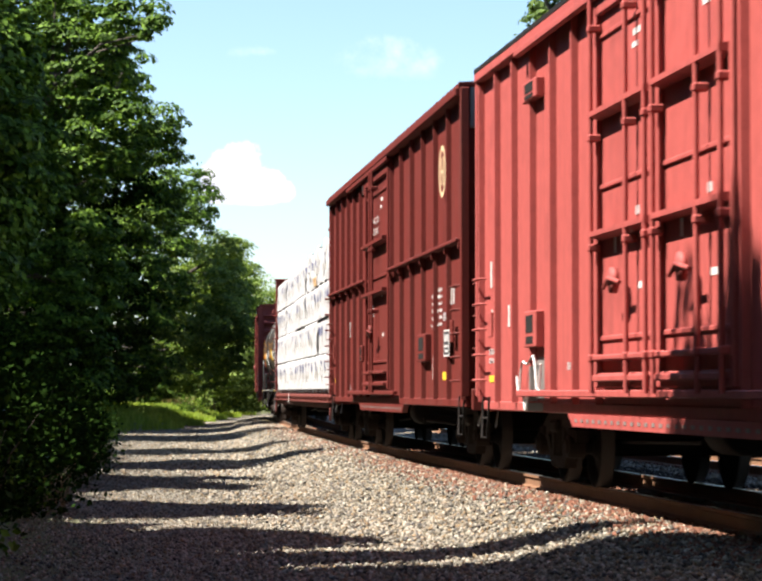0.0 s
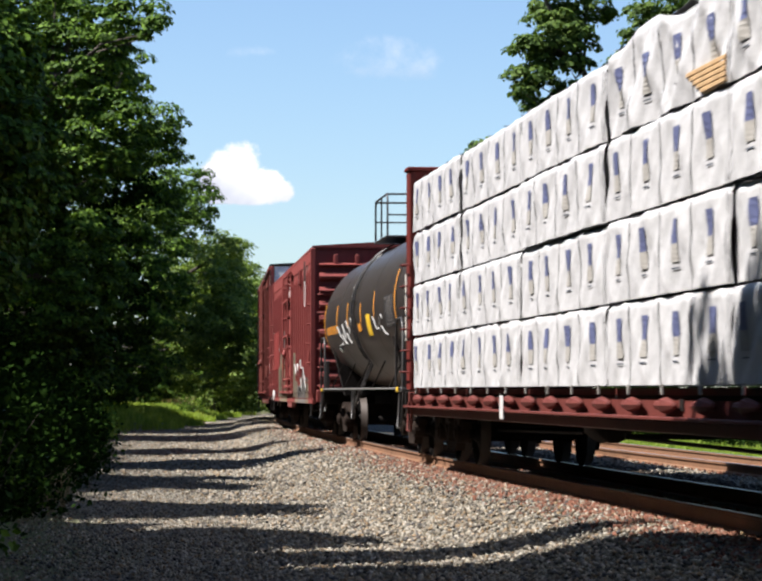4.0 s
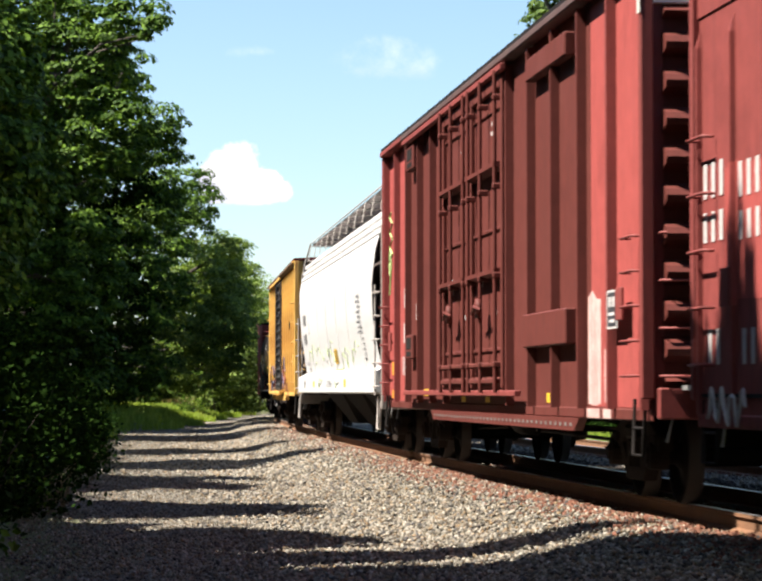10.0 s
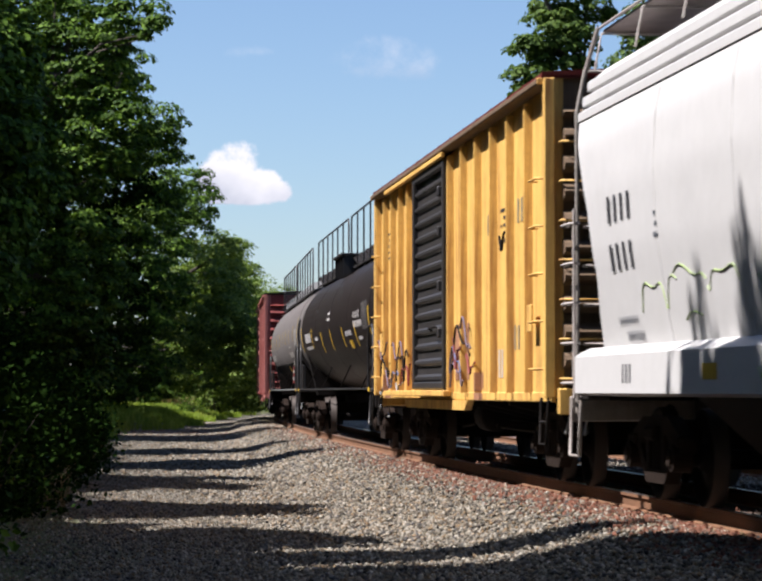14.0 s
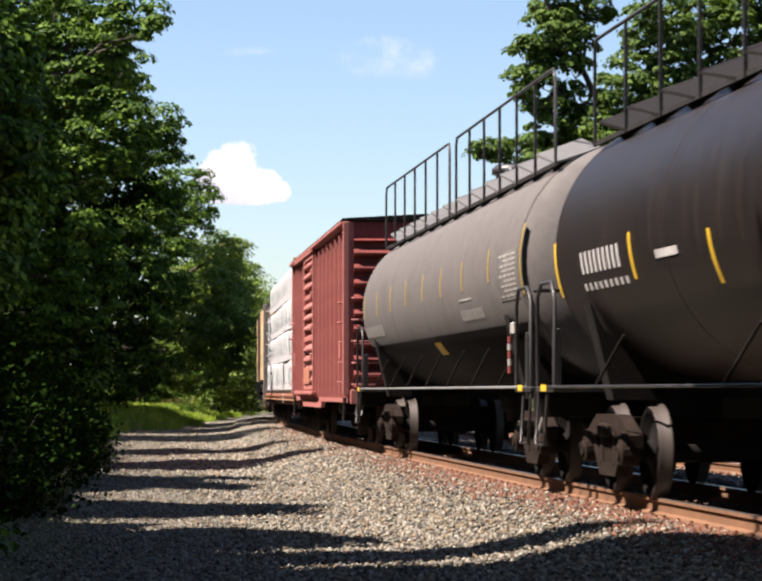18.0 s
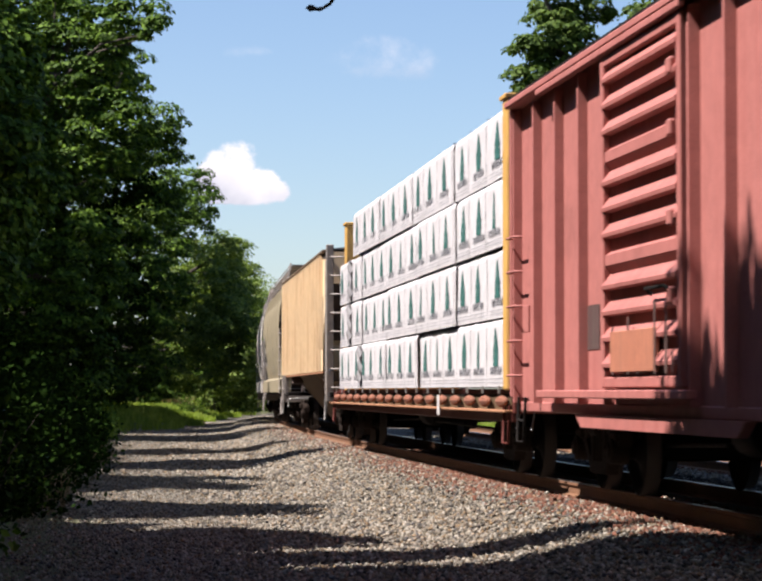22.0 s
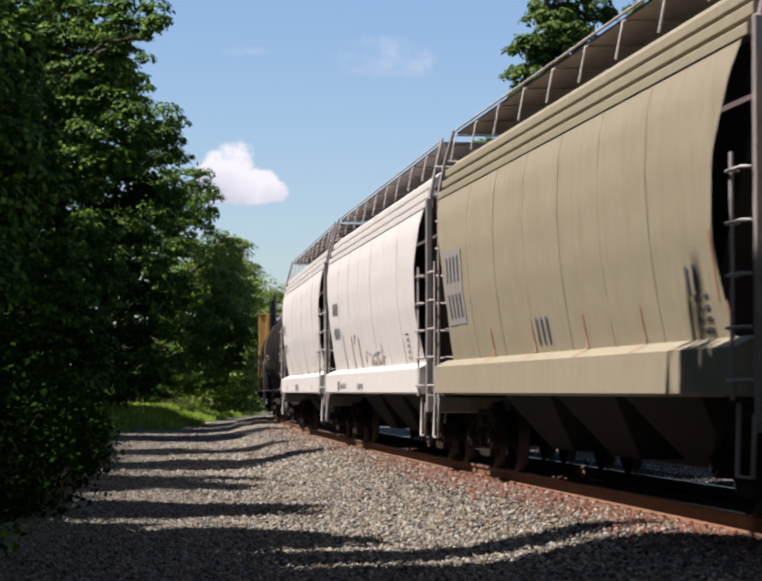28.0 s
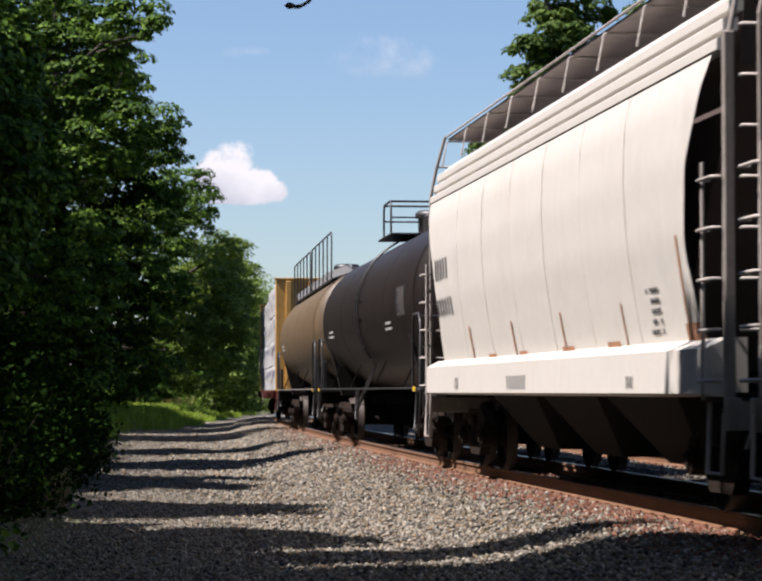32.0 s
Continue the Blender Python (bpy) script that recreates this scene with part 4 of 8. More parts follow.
def cloud(name, size, seed, dense, soft, edge, ruffle):
    """A far bank of cloud: a glowing sheet three kilometres off that noise frays at its rim."""
    m = bpy.data.materials.new(name)
    m.use_nodes = True
    nt = m.node_tree
    nt.nodes.remove(nt.nodes["Principled BSDF"])
    tc = nt.nodes.new("ShaderNodeTexCoord")
    mp = node(nt, "ShaderNodeMapping")
    mp.inputs["Location"].default_value = (seed, seed * 0.37, 0)
    mp.inputs["Scale"].default_value = (1.0, size[1] / size[0], 1)
    nt.links.new(tc.outputs["UV"], mp.inputs["Vector"])
    n1 = node(nt, "ShaderNodeTexNoise", Scale=5.0, Detail=9.0, Roughness=0.62)
    nt.links.new(mp.outputs[0], n1.inputs["Vector"])
    dist = nt.nodes.new("ShaderNodeAttribute")
    dist.attribute_name = "body"
    add = nt.nodes.new("ShaderNodeMath")
    add.operation = "MULTIPLY_ADD"
    add.inputs[1].default_value = ruffle
    nt.links.new(n1.outputs[0], add.inputs[0])
    nt.links.new(dist.outputs["Fac"], add.inputs[2])
    rr = node(nt, "ShaderNodeMapRange")
    rr.interpolation_type = "SMOOTHSTEP"
    rr.inputs["From Min"].default_value, rr.inputs["From Max"].default_value = edge, edge + soft
    rr.inputs["To Max"].default_value = dense
    nt.links.new(add.outputs[0], rr.inputs["Value"])
    em = nt.nodes.new("ShaderNodeEmission")
    mx = nt.nodes.new("ShaderNodeMix")
    mx.data_type = "RGBA"
    mx.inputs[6].default_value, mx.inputs[7].default_value = (0.27, 0.28, 0.30, 1), (0.43, 0.42, 0.41, 1)
    # sun and shade painted on: grey underside and hollows, white heads
    n2 = node(nt, "ShaderNodeTexNoise", Scale=3.2, Detail=5.0)
    nt.links.new(mp.outputs[0], n2.inputs["Vector"])
    rise = nt.nodes.new("ShaderNodeSeparateXYZ")
    nt.links.new(tc.outputs["UV"], rise.inputs[0])
    lit = nt.nodes.new("ShaderNodeMath")
    lit.operation = "MULTIPLY_ADD"
    lit.inputs[1].default_value = 0.9
    nt.links.new(n2.outputs[0], lit.inputs[0])
    nt.links.new(rise.outputs[1], lit.inputs[2])
    head = node(nt, "ShaderNodeMapRange")
    head.inputs["From Min"].default_value, head.inputs["From Max"].default_value = 0.62, 0.98
    nt.links.new(lit.outputs[0], head.inputs["Value"])
    nt.links.new(head.outputs[0], mx.inputs[0])
    nt.links.new(mx.outputs[2], em.inputs[0])
    em.inputs[1].default_value = 1.0
    tr = nt.nodes.new("ShaderNodeBsdfTransparent")
    ms = nt.nodes.new("ShaderNodeMixShader")
    nt.links.new(rr.outputs[0], ms.inputs[0])
    nt.links.new(tr.outputs[0], ms.inputs[1])
    nt.links.new(em.outputs[0], ms.inputs[2])
    nt.links.new(ms.outputs[0], nt.nodes["Material Output"].inputs["Surface"])
    nu, nv = 48, 32
    mb = MB().grid(lambda u, v: ((u - 0.5) * size[0], 0, (v - 0.5) * size[1]), nu, nv)
    me = mb.mesh(name, m)
    uv = me.uv_layers.new(name="UVMap")
    co = np.array([v.co for v in me.vertices])
    u, v = co[:, 0] / size[0] + 0.5, co[:, 2] / size[1] + 0.5
    li = np.array([lp.vertex_index for lp in me.loops])
    uv.data.foreach_set("uv", np.stack([u[li], v[li]], 1).astype(np.float32).ravel())
    return me, u, v


def build_clouds():
    k = 3000 / 5114
    me, u, v = cloud("cumulus_cloud", (400 * k, 250 * k), 3.0, 1.0, 0.24, 0.72, 1.0)
    # a tall head and lower shoulders on a flat base
    domes = ((0.405, 0.50, 0.20, 0.29), (0.33, 0.40, 0.16, 0.22), (0.56, 0.36, 0.16, 0.22), (0.66, 0.31, 0.10, 0.13), (0.48, 0.30, 0.34, 0.15))
    f = np.maximum.reduce([1 - np.hypot((u - a) / c, (v - b) / d) for a, b, c, d in domes])
    f = np.where(np.minimum(np.minimum(u, 1 - u), np.minimum(v, 1 - v)) < 0.03, -2, f)
    me.attributes.new("body", "FLOAT", "POINT").data.foreach_set("value", np.clip(f, -1, 0.5).astype(np.float32))
    a = tagged(new("cumulus_cloud", me), "heaped white summer cloud in the blue sky", "cloud", kind="structure")
    a.location = px(516, 345, 3000)
    me, u, v = cloud("wispy_cloud", (560 * k, 150 * k), 7.0, 0.5, 0.7, 0.90, 1.4)
    f = np.maximum(1.05 - np.hypot((u - 0.74) / 0.26, (v - 0.48) / 0.40), 0.36 - np.hypot((u - 0.25) / 0.45, (v - 0.52) / 0.4))
    f = np.where(np.minimum(np.minimum(u, 1 - u), np.minimum(v, 1 - v)) < 0.03, -2, f)
    me.attributes.new("body", "FLOAT", "POINT").data.foreach_set("value", np.clip(f, -1, 0.4).astype(np.float32))
    b = tagged(new("wispy_cloud", me), "thin wisp of white cloud", "cloud", kind="structure")
    b.location = px(660, 110, 3100)
    for ob in (a, b):
        ob.visible_shadow = False
    return a, b


# ---- rolling stock: running gear ----
# In a car's own space x runs to its rear, +y to the sunny side and z = 0 is the rail head.
V0, ACC, LEAN = 9.7122, -0.03191, -0.0136
WHEEL_R = 0.457


def gone(t):
    """How far the train has run at t seconds."""
    return V0 * t + ACC * t * t / 2


def car_pose(mid, half, t):
    s = mid - gone(t)
    a, b = on_track(s - half * 0.68), on_track(s + half * 0.68)
    d = Vector((b[0] - a[0], b[1] - a[1], 0)).normalized()
    turn = Matrix(((d.x, -d.y, 0, 0), (d.y, d.x, 0, 0), (0, 0, 1, 0), (0, 0, 0, 1)))
    return Matrix.Translation(((a[0] + b[0]) / 2, (a[1] + b[1]) / 2, RAIL_Z)) @ turn @ Matrix.Rotation(LEAN, 4, "X")


def truck_mesh():
    mb = MB()
    for sd in (-1, 1):
        y0, y1 = sd * 0.93, sd * 1.07
        mb.prism([(-1.05, 0.63), (-0.5, 0.83), (0.5, 0.83), (1.05, 0.63), (1.05, 0.50), (0.66, 0.52), (0.42, 0.66), (-0.42, 0.66), (-0.66, 0.52), (-1.05, 0.50)], "y", y0, y1)
        mb.prism([(-0.72, 0.56), (-0.36, 0.20), (0.36, 0.20), (0.72, 0.56), (0.60, 0.58), (0.30, 0.33), (-0.30, 0.33), (-0.60, 0.58)], "y", y0, y1)
        for x in (-0.30, 0.30):
            mb.box(x - 0.07, x + 0.07, y0, y1, 0.28, 0.70, 0.015)
        for x in (-0.16, 0.0, 0.16):
            mb.tube([(x, sd * 1.0, 0.33), (x, sd * 1.0, 0.60)], 0.06, 8)
        for x in (-0.86, 0.86):
            mb.rev([(0.0, sd * 1.16), (0.075, sd * 1.16), (0.085, sd * 1.14), (0.13, sd * 1.13), (0.14, sd * 0.95), (0.0, sd * 0.95)], "y", (x, 0, WHEEL_R), 14, smooth=False)
            mb.box(x - 0.15, x + 0.15, sd * 0.92, sd * 1.10, 0.55, 0.66, 0.02)
            mb.tube([(x, sd * 1.17, WHEEL_R + 0.04), (x, sd * 1.185, WHEEL_R + 0.04)], 0.018, 6)
        mb.box(-0.20, 0.20, sd * 0.90, sd * 1.14, 0.60, 0.74, 0.03)
    mb.box(-0.19, 0.19, -0.95, 0.95, 0.52, 0.80, 0.03)
    mb.rev([(0.0, 0.90), (0.2, 0.90), (0.2, 0.78), (0.0, 0.78)], "z", (0, 0, 0), 16)
    for x in (-0.42, 0.42):
        mb.box(x - 0.05, x + 0.05, -0.85, 0.85, 0.34, 0.42, 0.01)
        for y in (-0.74, 0.74):
            mb.box(x - 0.02, x + (0.08 if x > 0 else -0.08), y - 0.06, y + 0.06, 0.30, 0.58, 0.01)
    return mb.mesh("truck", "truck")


def wheelset_mesh():
    dark, bright = MB(), MB()
    for sd in (-1, 1):
        y = lambda v: sd * v
        dark.rev([(0.0, y(0.86)), (0.10, y(0.86)), (0.12, y(0.83)), (0.14, y(0.80)), (0.36, y(0.76)), (0.395, y(0.83)), (0.447, y(0.835))], "y", (0, 0, 0), 32)
        bright.rev([(0.447, y(0.835)), (0.457, y(0.82)), (0.462, y(0.725)), (0.486, y(0.710)), (0.484, y(0.695))], "y", (0, 0, 0), 32)
        dark.rev([(0.484, y(0.695)), (0.40, y(0.695)), (0.36, y(0.72)), (0.14, y(0.68)), (0.12, y(0.64)), (0.08, y(0.64))], "y", (0, 0, 0), 32)
        for k in range(3):
            a = k * 2.094
            dark.box(0.06 * math.cos(a) - 0.012, 0.06 * math.cos(a) + 0.012, y(0.86), y(0.88), 0.06 * math.sin(a) - 0.012, 0.06 * math.sin(a) + 0.012)
    dark.tube([(0, -1.12, 0), (0, 1.12, 0)], 0.082, 12)
    n = len(dark.f)
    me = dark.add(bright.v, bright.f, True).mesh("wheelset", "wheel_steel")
    me.materials.append(M["tread"])
    idx = np.zeros(len(me.polygons), np.int32)
    idx[n:] = 1
    me.polygons.foreach_set("material_index", idx)
    return me


TRUCK, WHEELS = truck_mesh(), wheelset_mesh()
SPIN = []


def coupler(car, x, way):
    mb = MB().box(x, x + way * 0.45, -0.08, 0.08, 0.78, 0.94, 0.02)
    mb.prism([(x + way * 0.42, -0.13), (x + way * 0.74, -0.15), (x + way * 0.78, 0.02), (x + way * 0.66, 0.03), (x + way * 0.62, 0.14), (x + way * 0.42, 0.14)], "z", 0.72, 0.98)
    c = part("coupler", mb, "steel_dark", car)
    part("air_hose", MB().tube([(x + way * 0.1, 0.32, 0.85), (x + way * 0.3, 0.34, 0.70), (x + way * 0.5, 0.30, 0.48), (x + way * 0.72, 0.2, 0.42)], 0.024, 6), "black", c)
    part("uncoupling_lever", MB().tube([(x - way * 0.03, 1.35, 0.62), (x + way * 0.03, 1.3, 0.86), (x + way * 0.06, 0.25, 0.90), (x + way * 0.35, 0.12, 0.98)], 0.014, 5), "galv", c)


def running_gear(car, length, inset, mid, floor=True, stub=0.0):
    car["mid"] = mid
    for x in (-length / 2 + inset, length / 2 - inset):
        tr = part("truck", TRUCK, None, car, "rusty cast four-wheel freight truck")
        tr.location = (x, 0, 0)
        for dx in (-0.86, 0.86):
            w = part("wheelset", WHEELS, None, tr)
            w.location = (dx, 0, WHEEL_R)
            SPIN.append((w, dx, mid + x + dx))
    for way in (-1, 1):
        coupler(car, way * length / 2, way)
    h = length / 2
    for x0, x1 in ((-h, -h + stub), (h - stub, h)) if stub else ((-h, h),):
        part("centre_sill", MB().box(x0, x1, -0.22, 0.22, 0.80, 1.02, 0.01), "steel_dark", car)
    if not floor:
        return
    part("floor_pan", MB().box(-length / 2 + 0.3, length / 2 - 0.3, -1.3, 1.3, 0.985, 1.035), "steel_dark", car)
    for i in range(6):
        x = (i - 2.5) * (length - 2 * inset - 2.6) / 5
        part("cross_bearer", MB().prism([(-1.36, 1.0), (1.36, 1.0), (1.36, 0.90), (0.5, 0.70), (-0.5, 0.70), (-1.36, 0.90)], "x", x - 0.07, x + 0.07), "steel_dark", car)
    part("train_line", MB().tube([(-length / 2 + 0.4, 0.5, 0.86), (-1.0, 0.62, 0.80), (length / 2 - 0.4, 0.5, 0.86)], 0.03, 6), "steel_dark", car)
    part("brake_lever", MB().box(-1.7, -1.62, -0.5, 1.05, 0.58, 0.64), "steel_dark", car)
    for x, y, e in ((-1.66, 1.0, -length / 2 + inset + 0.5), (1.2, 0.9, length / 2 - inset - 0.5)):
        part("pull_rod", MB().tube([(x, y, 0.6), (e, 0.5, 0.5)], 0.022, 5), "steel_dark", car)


def brake_gear(car, x, y=0.75):
    mb = MB().rev([(0, -0.2), (0.2, -0.2), (0.22, -0.15), (0.22, 0.5), (0.2, 0.55), (0, 0.55)], "x", (x, y, 0.72), 14)
    part("air_tank", mb, "steel_dark", car)
    part("brake_pull_rod", MB().tube([(x - 4.2, y * 0.3, 0.62), (x + 3.8, y * 0.3, 0.66)], 0.02, 5).tube([(x - 1.2, y * 0.3, 0.63), (x - 1.2, y, 0.7)], 0.02, 5), "steel_dark", car)


def letters(x0, x1, z0, z1, n):
    """Bars for n characters of one word."""
    w = (x1 - x0) / n
    return [(x0 + w * (i + 0.24), x0 + w * (i + 0.62), z0, z1) for i in range(n)]


def lines(x0, x1, z0, z1, n):
    """Bars for n short lines of small print."""
    h = (z1 - z0) / n
    return [(x0, x1 - (x1 - x0) * (0.0, 0.22, 0.1, 0.3)[i % 4], z0 + h * (i + 0.28), z0 + h * (i + 0.72)) for i in range(n)]


def print_bars(x0, x1, z0, z1, m):
    """Splits a stencil of that size into bars: a word, a block of small print, or a plain patch."""
    w, h = x1 - x0, z1 - z0
    if m in ("paint_yellow", "paint_orange", "patch_tan", "patch_grey", "rust_spot", "soot_stain") or w < 0.12:
        return [(x0, x1, z0, z1)]
    if h < 0.2:
        return letters(x0, x1, z0, z1, max(2, min(9, round(w / (0.75 * h)))))
    if 0.2 <= h < 0.45 and w > 0.3:
        return letters(x0, x1, z0, z1, max(2, min(7, round(w / (0.95 * h)))))
    out = []
    for a, b, c, d in lines(x0, x1, z0, z1, max(3, int(h / 0.09))):
        k = max(2, round((b - a) / 0.09))
        out += [(a + (b - a) * (i + 0.1) / k, a + (b - a) * (i + 0.85) / k, c, d) for i in range(k) if (i * 7 + int(c * 50)) % 5]
    return out


def bar_marks(car, marks, y, default="paint_white"):
    """Stencilled lettering as plain bars: x, z, width, height, with a paint if it is not the usual one."""
    for mk in marks:
        x, z, w, h = mk[:4]
        m = mk[4] if len(mk) > 4 else default
        bars = print_bars(x - w / 2, x + w / 2, z - h / 2, z + h / 2, m)
        stencil(car, [MB().box(a, b, y, y + 0.004, c, d) for a, b, c, d in bars], m, h)


def stencil(car, bars, m, h):
    """Large characters are parts of their own, small print is one."""
    if len(bars) == 1 or (len(bars) < 10 and h >= 0.2):
        for mb in bars:
            part("marking" if len(bars) == 1 else "letter_bar", mb, m, car)
        return
    mb = MB()
    for q in bars:
        mb.add(q.v, q.f)
    tagged(part("small_print", mb, m, car), kind="stuff")


def ladder(car, x0, x1, y, z0, z1, n, material, way=1, name="ladder"):
    """Two rails and bent rungs standing off a side (rungs along x)."""
    for i in range(n):
        z = z0 + (z1 - z0) * (i + 0.5) / n
        part("grab_iron", MB().tube([(x0, y, z), (x0, y + way * 0.10, z), (x1, y + way * 0.10, z), (x1, y, z)], 0.014, 5), material, car)


# ---- boxcars ----
def words(text, size, material, parent, m, label):
    """Flat stencilled words in the built-in font, centred and set on the baseline of m."""
    cu = bpy.data.curves.new("text", "FONT")
    cu.body, cu.size, cu.align_x = text, size, "CENTER"
    tmp = bpy.data.objects.new("text", cu)
    scene.collection.objects.link(tmp)
    me = bpy.data.meshes.new_from_object(tmp.evaluated_get(bpy.context.evaluated_depsgraph_get()))
    bpy.data.objects.remove(tmp)
    me.materials.clear()
    me.materials.append(M[material])
    tx = part("lettering", me, None, parent, label)
    tx.matrix_local = m
    return tx


def tag(x0, x1, z, h, seed):
    """A looping hand-sprayed stroke from x0 to x1 round the height z."""
    rng = random.Random(seed)
    n = max(6, int(abs(x1 - x0) / 0.035))
    f, g, p = 2.1 + rng.random(), 4.3 + rng.random(), rng.random() * 6
    k = 2 * math.pi / 0.42
    out = []
    for i in range(n + 1):
        u = abs(x1 - x0) * i / n * k / f
        out.append((x0 + (x1 - x0) * i / n + 0.09 * math.cos(u * 1.0 + p), z + h * (0.62 * math.sin(u + p) + 0.38 * math.sin(u * 0.37 * g + p))))
    return out


def boxcar(s0, s1, spec):
    L, top, paint = s1 - s0, spec["top"], spec["paint"]
    car = thing("boxcar", spec["label"], "freight car", "freight cars of the passing train")
    h = L / 2
    zs = spec.get("sill", 0.95)
    ze = top - 0.14
    py = spec.get("panel_y", 1.49)
    part("body", MB().box(-h + 0.05, h - 0.05, -1.49, py, zs + 0.05, ze, 0.01), spec.get("panel", paint), car)
    part("side_sill", MB().box(-h, h, 1.46, py + 0.016, zs, zs + 0.11, 0.012).box(-h, h, -py - 0.016, -1.46, zs, zs + 0.11, 0.012), spec.get("sill_paint", paint), car)
    d0, d1 = spec["door"]
    b0, b1 = spec.get("belly", (d0 - 1.4, d1 + 1.4))
    part("belly_sill", MB().prism([(b0 - 0.25, zs), (b0, zs - 0.13), (b1, zs - 0.13), (b1 + 0.25, zs)], "y", 1.44, 1.53), spec.get("sill_paint", paint), car)
    for i in range(0 if spec["style"] == "pressed" else int((b1 - b0) / 0.28)):
        x = b0 + 0.15 + i * 0.28
        part("sill_slot", MB().box(x - 0.05, x + 0.05, 1.531, 1.535, zs - 0.085, zs - 0.05), "patch_grey", car)
    et, eo = ze - spec.get("fascia", 0.12), spec.get("eave_out", 1.61)
    ends = spec.get("eave_ends", h)
    for x0, x1, m in ((-h, -h + ends, paint), (-h + ends, h - ends, spec.get("eave_paint", paint)), (h - ends, h, paint)):
        if x1 - x0 > 0.01:
            part("top_plate", MB().box(x0, x1, 1.46, eo, et, ze, 0.015), m, car)
    part("top_plate", MB().box(-h, h, -1.60, -1.46, ze - 0.16, ze, 0.015), paint, car)
    ro = min(1.61, eo)
    roof = MB().prism([(-1.61, ze), (-1.61, ze + 0.05), (0, top), (ro, ze + 0.05), (ro, ze)], "x", -h - 0.02, h + 0.02)
    k = int(L / 1.1)
    rf = part("roof", roof, spec.get("roof", "grey"), car)
    seam = MB().prism([(-1.605, ze + 0.03), (-1.605, ze + 0.065), (0, top + 0.02), (ro - 0.005, ze + 0.065), (ro - 0.005, ze + 0.03)], "x", -0.03, 0.03).mesh("roof_seam", spec.get("roof", "grey"))
    for i in range(k + 1):
        part("roof_seam", seam, None, rf).location.x = -h + L * i / k
    # outside posts
    deep, pz = 1.572, ze - spec.get("eave", 0.16) + 0.03

    def post_mesh(m):
        if spec.get("flush"):
            mb = MB().prism([(-0.034, py - 0.004), (-0.026, deep), (0.026, deep), (0.034, py - 0.004)], "z", zs + 0.1, pz - 0.16)
            mb.add([(-0.034, py - 0.004, pz - 0.16), (-0.026, deep, pz - 0.16), (0.026, deep, pz - 0.16), (0.034, py - 0.004, pz - 0.16), (-0.012, py - 0.003, pz), (0.012, py - 0.003, pz)], [(0, 1, 4), (1, 2, 5, 4), (2, 3, 5)])
            return mb.mesh("post", m)
        return MB().prism([(-0.048, py - 0.005), (-0.034, deep), (0.034, deep), (0.048, py - 0.005)], "z", zs + 0.1, pz).mesh("post", m)
    post = post_mesh(spec.get("post", paint))
    pw = spec.get("post_width", 1.0)
    xs = []
    nf, nr = spec["posts"]
    for a, b, n in ((-h + 0.1, d0 - 0.08, nf), (d1 + 0.08, h - 0.1, nr)):
        xs += [a + (b - a) * i / n for i in range(n + 1)]
    outer = post_mesh(paint)
    ew = spec.get("end_panels", 0.0)
    for x in xs:
        p = part("post", outer if abs(x) > h - ew - 0.05 else post, None, car)
        p.location.x = x
        p.scale.x = pw
    if ew:
        for x0, x1 in ((-h + 0.06, -h + ew), (h - ew, h - 0.06)):
            part("end_panel", MB().box(x0, x1, py - 0.0005, py + 0.0015, zs + 0.12, ze - 0.16), spec["end_paint"], car, "brighter red end panel")
    for x in [-h + 0.1 + (L - 0.2) * i / 9 for i in range(10)]:
        p = part("post", post, None, car)
        p.rotation_euler.z = math.pi
        p.location.x = x
    for x in (-h, h):
        for y in (-1.53, 1.53):
            part("corner_post", MB().box(x - 0.05, x + 0.05, y - 0.06, y + 0.06, 1.0, ze, 0.012), paint, car)
    # ends with pressed ribs
    for way in (-1, 1):
        n, amp = spec.get("ribs", 10), 0.19
        zz0, zz1 = 1.1, ze - (0.55 if spec.get("tall_end") else 0.32)
        poly = [(way * (h - 0.12), 1.05)]
        for i in range(n * 6 + 1):
            u = i / (n * 6)
            w = min(1.0, 1.6 * max(0.0, math.sin(2 * math.pi * (u * n + 0.25)))) if 0 < i < n * 6 else 0
            poly.append((way * (h - 0.03 + amp * w), zz0 + (zz1 - zz0) * u))
        poly += [(way * (h - 0.03), ze), (way * (h - 0.12), ze)]
        e = part("end_wall", MB().prism(poly, "y", -1.38, 1.38), spec.get("end", paint), car)
        for y in (-1.44, 1.44):
            part("end_stile", MB().box(way * (h - 0.12), way * (h - 0.02), y - 0.07, y + 0.07, 1.05, ze), paint, e)
        if spec.get("tall_end"):
            hd = MB().box(way * (h - 0.08), way * (h + 0.01), -1.46, 1.46, zz1 + 0.02, ze + 0.02, 0.01)
            hp = part("end_header", hd, spec.get("header", "grey"), e)
            if way < 0 and spec.get("header_text"):
                words(spec["header_text"], 0.30, "paint_black", hp, Matrix.Translation((-h - 0.014, 0, zz1 + 0.17)) @ Euler((radians(90), 0, radians(-90))).to_matrix().to_4x4(), "black stencilled words")
        if spec.get("header_studs") and way < 0:
            for y in (-1.0, -0.5, 0.0, 0.5, 1.0):
                part("stud", MB().box(-h - 0.06, -h, y - 0.05, y + 0.05, ze - 0.36, ze - 0.14, 0.015), paint, e)
